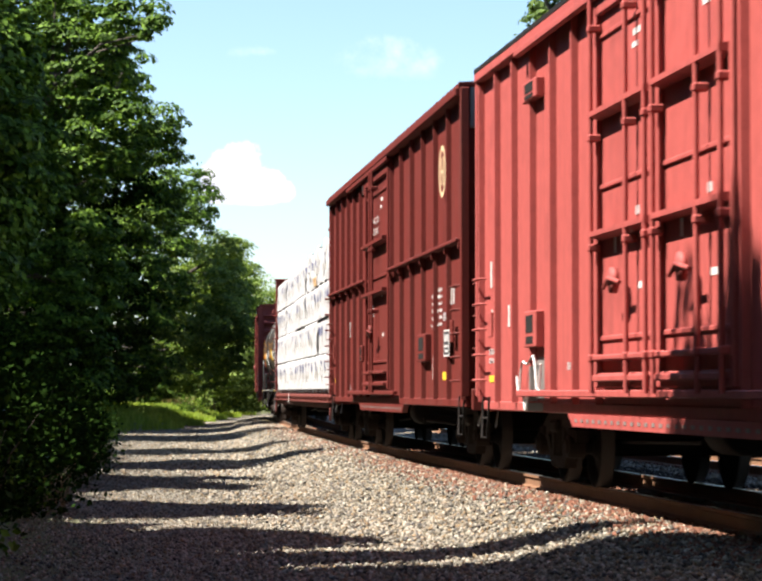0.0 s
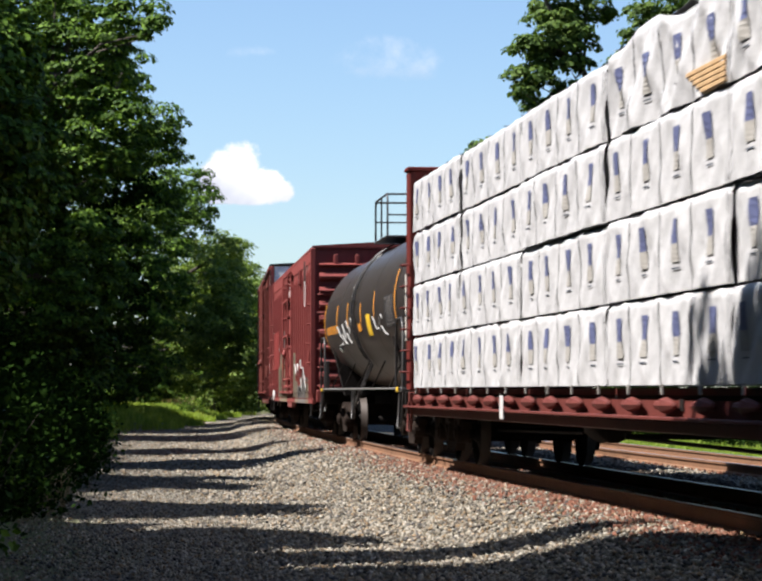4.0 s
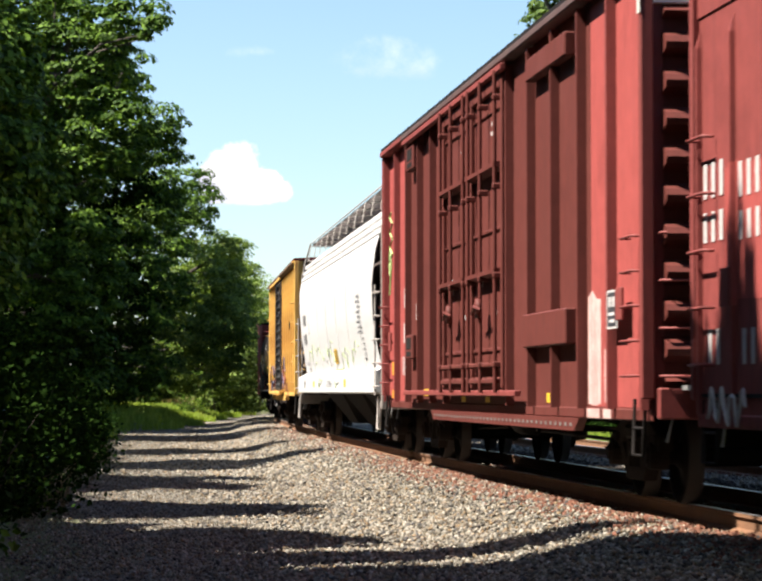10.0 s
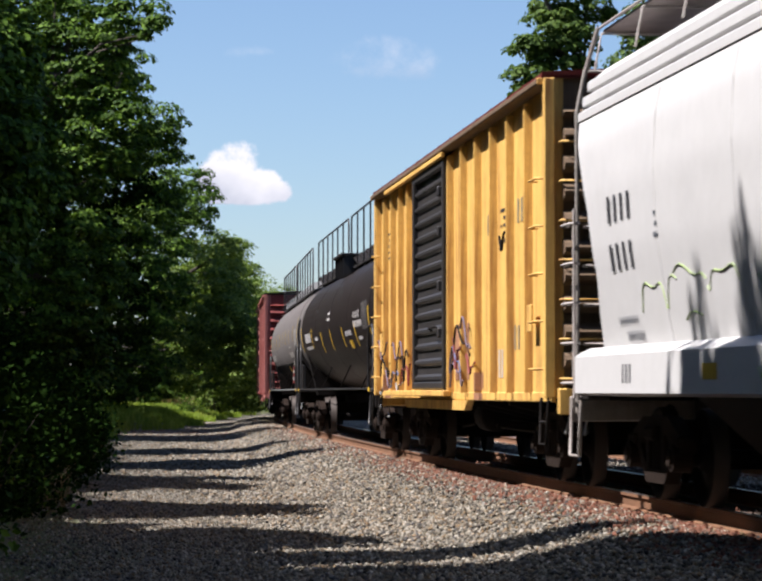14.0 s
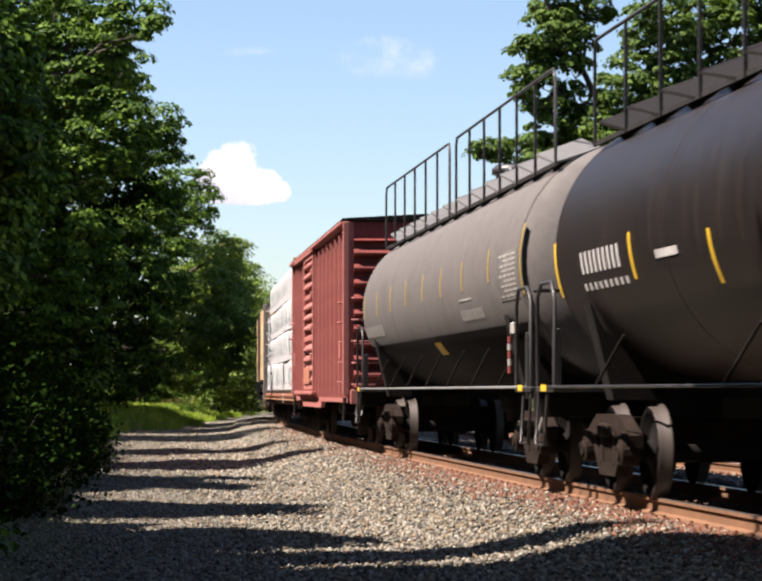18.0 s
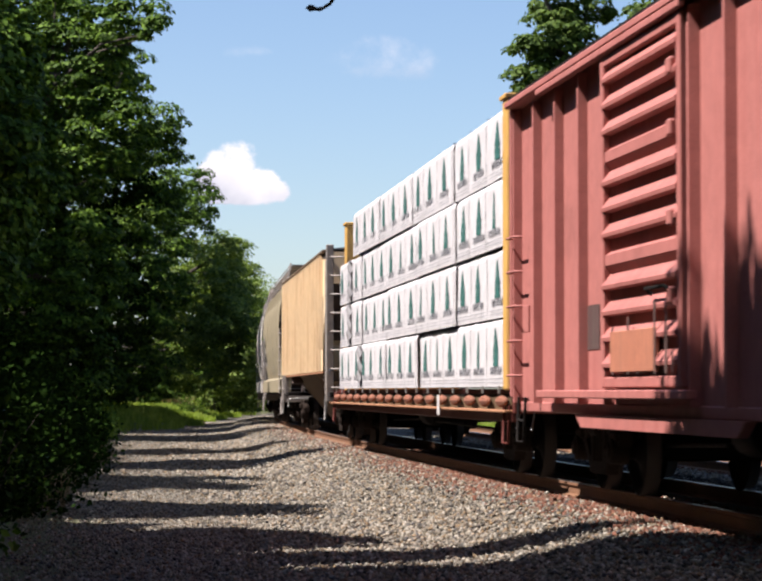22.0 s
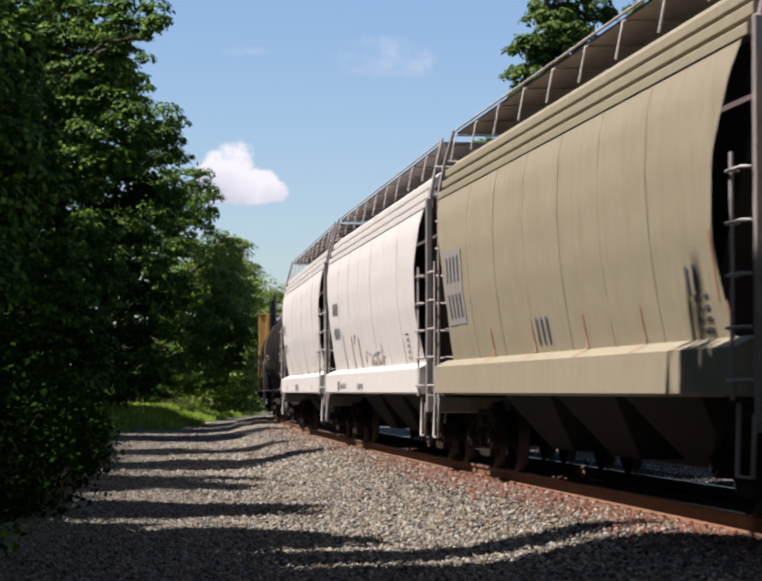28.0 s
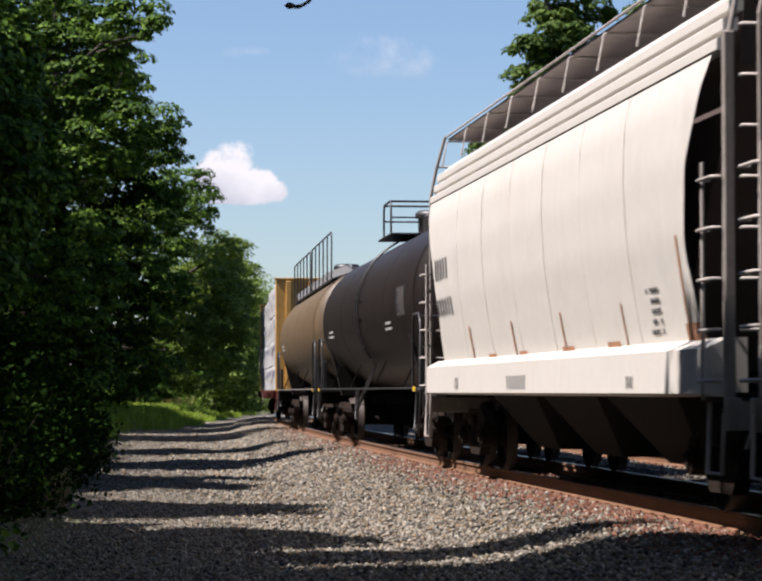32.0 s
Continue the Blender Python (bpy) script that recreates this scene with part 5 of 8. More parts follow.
        # end ladder
        for i in range(8):
            z = 1.2 + i * 0.42
            if z < spec.get("ladder_top", 3.0) + 0.2:
                part("grab_iron", MB().tube([(way * h, 1.42, z), (way * (h + 0.14), 1.42, z), (way * (h + 0.14), 0.92, z), (way * h, 0.92, z)], 0.014, 5), paint, car)
        part("end_sill", MB().box(way * h, way * (h + 0.12), -1.45, 1.45, 0.82, 1.10, 0.015), paint, car)
        part("crossover_step", MB().box(way * (h + 0.1), way * (h + 0.34), -0.7, 1.25, 1.08, 1.12), "galv", car)
    # side ladders at both corners
    for x in (-h + 0.12, h - 0.56):
        ladder(car, x, x + 0.44, 1.55, 1.05, spec.get("ladder_top", 3.0), 5, paint)
        st = MB().tube([(x, 1.52, 1.0), (x, 1.54, 0.50), (x + 0.42, 1.54, 0.50), (x + 0.42, 1.52, 1.0)], 0.018, 5).tube([(x, 1.53, 0.74), (x + 0.42, 1.53, 0.74)], 0.014, 5)
        part("sill_step", st, "steel_dark", car)
    for x in (-h + 0.95, h - 0.95):
        part("tack_board", MB().box(x - 0.14, x + 0.14, 1.56, 1.585, 1.72, 2.02, 0.006), paint, car)
    if spec["style"] == "plug":
        plug_door(car, d0, d1, 1.10, ze - 0.22, spec)
    else:
        pressed_door(car, d0, d1, 1.10, ze - 0.16, spec)
    if spec.get("belt"):
        zb = spec["belt"]
        for a, b in ((-h + 0.15, d0 - 0.15), (d1 + 0.15, h - 0.15)):
            bt = part("belt_rail", MB().box(a, b, py, 1.635, zb, zb + 0.05, 0.01), paint, car)
            n = nf if b < d0 else nr
            for i in range(n + 1):
                x = a + (b - a) * i / n
                part("gusset", MB().prism([(x - 0.06, zb), (x + 0.06, zb), (x + 0.04, zb - 0.09), (x - 0.04, zb - 0.09)], "y", deep, deep + 0.03), paint, bt)
    bar_marks(car, [(x, z, w, hh, m) for x, z, w, hh, m in spec.get("marks", ())], py + 0.004)
    rng = np.random.default_rng(int(L * 10))
    for x, z, w, hh, m in spec.get("patches", ()):
        # rolled on by hand, so the rim wanders; it wraps the ribs too
        k = max(3, int(w / 0.3))
        rim = [(x - w / 2 + w * i / k, z + hh / 2 + rng.uniform(-0.09, 0.04)) for i in range(k + 1)]
        zl = z - hh / 2
        if zl < zs + 0.1:
            part("cover_paint", MB().box(x - w / 2, x + w / 2, py + 0.0165, py + 0.019, zs + 0.01, zs + 0.1), m, car)
        if z + hh / 2 < 1.25:
            continue
        zl = max(zl, zs + 0.12)
        low = [(x + w / 2 - w * i / k, zl + rng.uniform(0, 0.05)) for i in range(k + 1)]
        cp = part("cover_paint", MB().prism(rim + low, "y", py + 0.0005, py + 0.0025), m, car, "rolled-on cover paint")
        for q in xs:
            if abs(q - x) < w / 2:
                part("cover_paint", MB().prism([(q - 0.05 * pw, py), (q - 0.036 * pw, deep + 0.003), (q + 0.036 * pw, deep + 0.003), (q + 0.05 * pw, py)], "z", zl, z + hh / 2 - rng.uniform(0, 0.08)), m, cp)
    for x, z, r, hh, m in spec.get("ovals", ()):
        rim = MB()
        arc = np.linspace(0, 6.283, 29)
        for a, b in zip(arc, arc[1:]):
            rim.add([(x + q * r * math.cos(c), deep + 0.006, z + q * hh * math.sin(c)) for c in (a, b) for q in ((0.8, 1.0) if m == "emblem" else (0.02, 1.0))], [(0, 1, 3, 2)])
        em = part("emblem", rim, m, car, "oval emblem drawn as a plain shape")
        for q in (-1, 1) if m == "emblem" else ():
            part("emblem_bar", MB().box(x + q * r * 0.35 - r * 0.1, x + q * r * 0.35 + r * 0.1, deep + 0.004, deep + 0.008, z - hh * 0.55, z + hh * 0.55), m, em)
        if m == "paint_white":
            for q in (-0.32, 0.0, 0.32):
                part("emblem_bar", MB().box(x + q * r - r * 0.07, x + q * r + r * 0.07, deep + 0.006, deep + 0.010, z - hh * (0.8 - abs(q) * 0.6), z + hh * (0.8 - abs(q) * 0.6)), paint, em)
        if m == "emblem":
            part("emblem_bar", MB().box(x - r * 0.25, x + r * 0.25, deep + 0.004, deep + 0.008, z - hh * 0.08, z + hh * 0.06), m, em)
    for pts, m in spec.get("scrawl", ()):
        part("spray_line", MB().tube([(x, deep + 0.004, z) for x, z in pts], 0.015, 4), m, car)
    for x, z, w, hh in spec.get("brackets", ()):
        bk = part("bracket", MB().box(x - w / 2, x + w / 2, py, deep + 0.03, z - hh / 2, z + hh / 2, 0.012), spec.get("post", paint), car)
        # slots are raised dark plates that stand in for shaded recesses
        part("bracket_slot", MB().box(x - w * 0.3, x + w * 0.3, deep + 0.031, deep + 0.035, z - hh * 0.1, z + hh * 0.38).box(x - w * 0.3, x + w * 0.3, deep + 0.031, deep + 0.035, z - hh * 0.4, z - hh * 0.2), "soot_shade", bk, "dark slots")
    for x, z, w, hh in spec.get("placards", ()):
        pc = part("stencil_frame", MB().box(x - w / 2, x + w / 2, deep + 0.003, deep + 0.006, z - hh / 2, z + hh / 2), "paint_white", car, "white-edged black stencil panel")
        part("stencil_panel", MB().box(x - w * 0.41, x + w * 0.41, deep + 0.0065, deep + 0.009, z - hh * 0.44, z + hh * 0.44), "paint_black", pc)
        for a, b, c, d in ((-0.28, -0.06, 0.06, 0.32), (0.06, 0.28, 0.06, 0.32), (-0.28, 0.28, -0.16, -0.08), (-0.28, 0.2, -0.34, -0.26)):
            part("letter_bar", MB().box(x + w * a, x + w * b, deep + 0.0095, deep + 0.011, z + hh * c, z + hh * d), "paint_white", pc)
    for text, x, z, size in spec.get("words", ()):
        words(text, size, "paint_white", car, Matrix.Translation((x, 1.574, z)) @ Euler((radians(90), 0, radians(180))).to_matrix().to_4x4(), "white stencilled words")
    if spec.get("corner_plate"):
        part("corner_plate", MB().box(-h - 0.054, -h + 0.055, 1.592, 1.597, ze - 0.62, ze - 0.12), "cream", car, "pale plate at the top of the corner post")
    if spec.get("dark_line"):
        part("sill_line", MB().box(-h + 0.1, h - 0.1, py - 0.001, py + 0.018, spec["dark_line"], spec["dark_line"] + 0.03), "soot_shade", car, "thin dark line along the sill")
    for x0, x1, za, zb in spec.get("side_plates", ()):
        part("side_plate", MB().box(x0, x1, py, 1.60, za, zb, 0.015), spec.get("post", paint), car)
    running_gear(car, L, spec.get("inset", 2.6), (s0 + s1) / 2)
    brake_gear(car, 0.4)
    return car


def plug_door(car, d0, d1, z0, z1, spec):
    paint = spec.get("door_paint", spec["paint"])
    n = spec.get("leaves", 1)
    w = (d1 - d0) / n
    for k in range(n):
        a, b = d0 + k * w + 0.02, d0 + (k + 1) * w - 0.02
        dr = part("door", MB().box(a, b, 1.48, 1.545, z0, z1, 0.012), paint, car, "plug door with lock rods" + (", slightly darker" if "door_paint" in spec else ""))
        fr = MB()
        for x in (a, b - 0.1):
            fr.box(x, x + 0.1, 1.54, 1.60, z0, z1, 0.012)
        for z in (z0, z1 - 0.14):
            fr.box(a + 0.1, b - 0.1, 1.54, 1.60, z, z + 0.14, 0.012)
        part("door_frame", fr, paint, dr)
        hs = spec.get("bars", (0.30, 0.52, 0.72))
        for q in hs:
            z = z0 + (z1 - z0) * q
            part("door_bar", MB().prism([(1.54, z), (1.68, z + 0.03), (1.68, z + 0.08), (1.54, z + 0.10)], "x", a + 0.1, b - 0.1), paint, dr)
        for q in np.linspace(0.12, 0.9, spec.get("stiff", 6)):
            z = z0 + (z1 - z0) * q
            part("door_rib", MB().box(a + 0.1, b - 0.1, 1.54, 1.568, z, z + 0.05, 0.01), paint, dr)
        for q in spec.get("rods", (0.22, 0.48, 0.56, 0.82)):
            x = a + (b - a) * q
            rod = part("lock_rod", MB().tube([(x, 1.66, z0 - 0.05), (x, 1.66, z1 + 0.05)], 0.026, 7), paint, dr)
        for q in spec.get("rods", (0.22, 0.48, 0.56, 0.82)):
            x = a + (b - a) * q
            for z in np.linspace(z0 + 0.25, z1 - 0.3, 4):
                part("rod_keeper", MB().box(x - 0.045, x + 0.045, 1.56, 1.69, z, z + 0.07, 0.012), paint, dr)
        xm = (a + b) / 2
        hd = MB().tube([(xm - 0.3, 1.70, z0 + 0.95), (xm, 1.74, z0 + 1.0), (xm + 0.28, 1.72, z0 + 0.92)], 0.022, 6).rev([(0, 1.66), (0.12, 1.66), (0.12, 1.72), (0, 1.72)], "y", (xm, 0, z0 + 0.98), 12)
        part("door_handle", hd, paint, dr)
        gear = MB().box(a + 0.15, b - 0.15, 1.56, 1.66, z0 + 0.06, z0 + 0.12, 0.01).box(a + 0.15, b - 0.15, 1.56, 1.66, z0 + 0.26, z0 + 0.31, 0.01)
        part("crank_gear", gear, paint, dr)
        for q, zz, ww, hh in ((0.35, 0.42, 0.14, 0.08), (0.72, 0.34, 0.08, 0.2), (0.3, 0.24, 0.2, 0.06), (0.35, 0.86, 0.3, 0.06), (0.38, 0.83, 0.24, 0.05)):
            z = z0 + (z1 - z0) * zz
            part("door_marking", MB().box(a + (b - a) * q - ww / 2, a + (b - a) * q + ww / 2, 1.5455, 1.549, z, z + hh), "paint_white", dr)
    part("door_track", MB().box(d0 - 1.0, d1 + (d1 - d0) * 0.8, 1.55, 1.63, z0 - 0.09, z0 - 0.02, 0.01), spec["paint"], car)
    part("upper_door_track", MB().box(d0 - 0.2, d1 + (0.15 if spec.get("flush") else (d1 - d0) * 0.8), 1.58, 1.655, z1 + 0.02, z1 + 0.10, 0.01), spec["paint"], car)


def pressed_door(car, d0, d1, z0, z1, spec):
    """A sliding door of pressed steel with level ribs."""
    paint = spec["door_paint"]
    deep = spec.get("deep_ribs")
    n = 12 if deep else 13
    pitch = (z1 - z0 - 0.2) / n
    poly = [(1.50, z0)]
    for i in range(n):
        z = z0 + 0.1 + pitch * i
        if deep and i in (4, 8):
            poly += [(1.545, z), (1.60, z + pitch * 0.3), (1.60, z + pitch * 0.7), (1.545, z + pitch * 0.85)]
        elif deep:
            poly += [(1.545, z + pitch * 0.34), (1.63, z + pitch * 0.38), (1.635, z + pitch * 0.52), (1.60, z + pitch * 0.72), (1.55, z + pitch * 0.96)]
        else:
            poly += [(1.545 + 0.055 * max(0.0, math.sin(2 * math.pi * k / 6)), z + pitch * k / 6) for k in range(6)]
    poly += [(1.545, z1 - 0.1), (1.50, z1)]
    dr = part("door", MB().prism(poly, "x", d0 + 0.1, d1 - 0.1), paint, car, spec.get("door_label", "pressed steel sliding door"))
    fr = MB()
    for x in (d0, d1 - 0.12):
        fr.box(x, x + 0.12, 1.50, 1.62, z0, z1, 0.012)
    fr.box(d0 + 0.12, d1 - 0.12, 1.50, 1.615, z0, z0 + 0.1, 0.012).box(d0 + 0.12, d1 - 0.12, 1.50, 1.615, z1 - 0.1, z1, 0.012)
    part("door_frame", fr, paint, dr)
    for z in (z0 + 0.7, z0 + 1.35, z0 + 2.1, z1 - 0.5):
        part("door_latch", MB().box(d0 + 0.2, d0 + 0.34, 1.60, 1.66, z, z + 0.14, 0.015), paint, dr)
    part("door_handle", MB().tube([(d0 + 0.3, 1.62, z0 + 0.8), (d0 + 0.3, 1.68, z0 + 0.85), (d0 + 1.0, 1.68, z0 + 0.85), (d0 + 1.0, 1.62, z0 + 0.8)], 0.018, 6), "steel_dark", dr)
    if deep:
        # soot and rust run down over the lower ribs
        for i in range(6):
            x = d0 + 0.2 + (d1 - d0 - 0.4) * ((i * 0.618) % 1.0)
            zt = z0 + 0.3 + 0.45 * abs(math.sin(i * 2.3))
            part("soot_run", MB().box(x - 0.02 - 0.03 * abs(math.sin(i * 1.7)), x + 0.03, 1.637, 1.640, z0 + 0.12, zt), "soot_stain", dr)
    if spec.get("low_panel"):
        part("lower_panel", MB().box(d0 + 0.9, d1 - 0.5, 1.58, 1.642, z0 + 0.14, z0 + 0.52, 0.008), spec["low_panel"], dr, "orange replacement panel")
    part("door_track", MB().box(d0 - 0.3, d1 + (d1 - d0), 1.56, 1.66, z0 - 0.1, z0 - 0.02, 0.01), spec["paint"], car)
    part("upper_door_track", MB().box(d0 - 0.1, d1 + (d1 - d0), 1.60, 1.66, z1 + 0.01, z1 + 0.08, 0.01), spec["paint"], car)


# ---- tank cars ----
TR, TZ = 1.42, 2.58


def patch(x0, x1, a0, a1, out=0.006, n=6, r=TR):
    """A curved plate on the shell between two angles above its middle, in degrees."""
    return MB().rev([(r, x0), (r + out, x0), (r + out, x1), (r, x1)], "x", (0, 0, TZ), n, radians(a0), radians(a1))


def railing(car, x0, x1, y, z0, z1, step, material="black"):
    rl = MB().tube([(x0, y, z0), (x0, y, z1 - 0.12), (x0 + 0.1, y, z1), (x1 - 0.1, y, z1), (x1, y, z1 - 0.12), (x1, y, z0)], 0.020, 6)
    r = part("railing", rl, material, car)
    n = max(1, round((x1 - x0) / step))
    for i in range(1, n):
        x = x0 + (x1 - x0) * i / n
        part("railing_post", MB().box(x - 0.022, x + 0.022, y - 0.016, y + 0.016, z0, z1), material, r)
    return r


def tank_car(s0, s1, spec):
    L, paint = s1 - s0, spec["paint"]
    h = L / 2
    car = thing("tank_car", spec["label"], "tank car", "freight cars of the passing train")
    e, dome = h - spec.get("short", 0.55), 0.62
    arc = [(TR * math.cos(a), e - dome + dome * math.sin(a)) for a in np.linspace(0, math.pi / 2, 9)]
    prof = [(r, -x) for r, x in arc[::-1]] + arc
    part("shell", MB().rev(prof, "x", (0, 0, TZ), 56), paint, car)
    for x in (-e + dome, -e * 0.45, 0.0, e * 0.45, e - dome):
        part("weld_band", MB().rev([(TR, x - 0.04), (TR + 0.004, x - 0.03), (TR + 0.004, x + 0.03), (TR, x + 0.04)], "x", (0, 0, TZ), 56), paint, car)
    if spec.get("belly"):
        # the belly's black holds soot and the shade below the shell
        part("belly_jacket", MB().rev([(TR, -e + dome), (TR + 0.01, -e + dome), (TR + 0.01, e - dome), (TR, e - dome)], "x", (0, 0, TZ), 28, radians(-152), radians(-29)), "soot_shade", car, "underside of the shell, black with soot and painted shade")
    for x, a0, a1 in spec.get("dashes", ()):
        part("reflector", patch(x - 0.045, x + 0.045, a0, a1), spec.get("dash_paint", "paint_yellow"), car)
    for x0, x1, a0, a1, m in spec.get("plates", ()):
        if m in ("patch_grey", "grey"):
            part("stencil_panel", patch(x0, x1, a0, a1, 0.005), "tank_grey" if m == "grey" else spec.get("panel_paint", "black"), car)
            for a, b, c, d in lines(x0 + 0.05, x1 - 0.05, a0 + 1, a1 - 1, 9) if m == "patch_grey" else ():
                for k in range(4):
                    part("stencil_line", patch(a + (b - a) * (k + 0.08) / 4, a + (b - a) * (k + 0.86) / 4, c, d, 0.009, 2), spec.get("line_paint", "tank_grey"), car)
        elif m in ("paint_white", "pale_panel") or x1 - x0 > 1.3:
            n = 1 if a1 - a0 > 14 else max(1, int((a1 - a0) / 4))
            for a, b, c, d in (letters(x0, x1, a0, a1, 9) if n < 3 and x1 - x0 > 1.3 else lines(x0, x1, a0, a1, n)):
                part("stencil", patch(a, b, c, d, 0.007, 2), m, car)
        else:
            part("placard", patch(x0, x1, a0, a1, 0.016), m, car, "yellow warning placard" if m == "paint_yellow" else "")
    for text, x, z, size in spec.get("words", ()):
        words(text, size, "paint_white", car, Matrix.Translation((x, TR + 0.012, z)) @ Euler((radians(90), 0, radians(180))).to_matrix().to_4x4(), "white stencilled words")
    for pts in spec.get("scrawl", ()):
        fine = np.linspace(0, len(pts) - 1, len(pts) * 5)
        fx, fa = np.interp(fine, range(len(pts)), [p[0] for p in pts]), np.interp(fine, range(len(pts)), [p[1] for p in pts])
        part("spray_line", MB().tube([(x, (TR + 0.004) * math.cos(radians(a)), TZ + (TR + 0.004) * math.sin(radians(a))) for x, a in zip(fx, fa)], 0.015, 5), "chalk", car)
    # saddles, side rails and end platforms
    for x in (-h + 2.3, h - 2.3):
        part("saddle", MB().prism([(-1.1, 0.98), (1.1, 0.98), (1.35, 2.0), (1.2, 1.7), (0.7, 1.36), (0, 1.22), (-0.7, 1.36), (-1.2, 1.7), (-1.35, 2.0)], "x", x - 0.16, x + 0.16), "steel_dark", car)
    part("side_rail", MB().box(-h + 0.5, h - 0.5, 1.40, 1.46, 1.10, 1.13, 0.006), spec.get("rail_paint", "galv"), car)
    part("side_rail", MB().box(-h + 0.5, h - 0.5, -1.46, -1.40, 1.10, 1.13, 0.006), "black", car)
    n = spec.get("struts", 6)
    for i in range(n):
        x = -e * 0.75 + 1.5 * e * i / max(1, n - 1)
        part("strut", MB().tube([(x, 1.40, 1.10), (x - 0.45, 1.20, 1.62)], 0.017, 5), "steel_dark", car)
    for way in (-1, 1):
        x0, x1 = way * (h - 1.05), way * (h - 0.05)
        part("end_platform", MB().box(x0, x1, -1.45, 1.45, 1.06, 1.12, 0.01), "black", car)
        part("end_sill", MB().box(way * (h - 0.12), way * h, -1.4, 1.4, 0.78, 1.06, 0.012), "steel_dark", car)
        hr = MB().tube([(x0, 1.43, 1.12), (x0, 1.43, 2.05), (way * (h - 0.9), 1.43, 2.25), (way * (h - 0.3), 1.43, 2.25), (way * (h - 0.08), 1.43, 2.1), (way * (h - 0.08), 1.43, 1.12)], 0.022, 6)
        hr.tube([(way * (h - 0.08), 1.40, 2.2), (way * (h - 0.08), -1.40, 2.2)], 0.02, 6)
        part("hand_rail", hr, "black", car)
        part("corner_step", MB().tube([(way * (h - 0.1), 1.42, 1.06), (way * (h - 0.1), 1.46, 0.48), (way * (h - 0.6), 1.46, 0.48), (way * (h - 0.6), 1.42, 1.06)], 0.02, 5), "black", car)
        part("brace", MB().box(way * (h - 0.75), way * (h - 0.65), 1.30, 1.38, 1.12, 1.75, 0.01), "black", car)
        part("corner_reflector", MB().box(way * (h - 0.75), way * (h - 0.45), 1.462, 1.468, 1.07, 1.14), "paint_yellow", car)
    part("bottom_outlet", MB().rev([(0.0, 0.62), (0.14, 0.62), (0.14, 0.75), (0.24, 0.8), (0.24, 1.2), (0.0, 1.2)], "z", (0, 0, 0), 14), "steel_dark", car)
    # manway and top works
    zt = TZ + TR
    mw = part("manway", MB().rev([(0.0, zt + 0.52), (0.30, zt + 0.50), (0.36, zt + 0.44), (0.36, zt + 0.36), (0.30, zt + 0.36), (0.30, zt - 0.06)], "z", (0, 0, 0), 20), "black", car)
    part("valve_box", MB().box(-1.1, -0.55, -0.28, 0.28, zt - 0.05, zt + 0.38, 0.04), "black", car)
    if spec.get("full_walk"):
        wk = part("walkway", MB().box(-e + 0.5, e - 0.5, 0.95, 0.975, zt - 0.29, zt - 0.245), "black", car, "walkway of grey steel plates on a black edge rail")
        for i in range(int((2 * e - 1.0) / 1.4)):
            x = -e + 0.6 + i * 1.4
            pl = MB()
            for dz in (0.0, 0.03):
                pl.add([(x, 0.42, zt - 0.10 + dz), (x + 1.25, 0.42, zt + 0.13 + dz), (x + 1.25, 0.98, zt - 0.07 + dz), (x, 0.98, zt - 0.28 + dz)], [(0, 1, 2, 3)])
            pl.add(pl.v[:8], [(0, 1, 5, 4), (1, 2, 6, 5), (2, 3, 7, 6), (3, 0, 4, 7)])
            part("walkway_panel", pl, spec.get("walk_paint", "walk_plate"), wk)
        for i in range(int(2 * e / 1.4)):
            x = -e + 0.9 + i * 1.4
            part("walkway_bracket", MB().prism([(0.42, zt - 0.01), (0.97, zt - 0.24), (0.97, zt - 0.30), (0.9, zt - 0.36), (0.42, zt - 0.08)], "x", x - 0.02, x + 0.02), "black", wk)
        railing(car, -e + 0.55, -0.5, 0.98, zt - 0.30, zt + 0.85, 1.45)
        railing(car, 0.2, e - 0.55, 0.98, zt - 0.30, zt + 0.85, 1.45)
        if spec.get("box_walk"):
            for x in (-0.9, -0.2, 0.5, 1.2):
                part("platform_panel", MB().box(x - 0.02, x + 0.02, 0.55, 1.2, zt - 0.42, zt + 0.02), "black", wk)
            part("platform", MB().box(-1.0, 1.3, 0.4, 1.25, zt - 0.01, zt + 0.03), "black", car)
    else:
        pf = part("platform", MB().box(-1.15, 1.15, -0.95, 0.95, zt - 0.03, zt + 0.01, 0.01), "black", car)
        p0, p1, rh = spec.get("platform", (-1.1, 1.1, 0.80))
        for y in (0.92, -0.92):
            railing(car, p0, p1, y, zt, zt + rh, 1.1)
        for x in (p0, p1):
            part("railing", MB().tube([(x, 0.92, zt + rh - 0.01), (x, -0.92, zt + rh - 0.01)], 0.022, 6).tube([(x, 0.92, zt + rh * 0.5), (x, -0.92, zt + rh * 0.5)], 0.018, 6), "black", car)
        ld = MB()
        for x in (-0.2, 0.2):
            pts = [(x, (TR + 0.07) * math.cos(a), TZ + (TR + 0.07) * math.sin(a)) for a in np.linspace(radians(-42), radians(62), 14)]
            ld.tube([(x, 1.46, 0.75)] + pts, 0.018, 6)
        for i in range(9):
            a = radians(-38 + i * 12)
            ld.tube([(-0.2, (TR + 0.07) * math.cos(a), TZ + (TR + 0.07) * math.sin(a)), (0.2, (TR + 0.07) * math.cos(a), TZ + (TR + 0.07) * math.sin(a))], 0.014, 5)
        part("ladder", ld, "black", car)
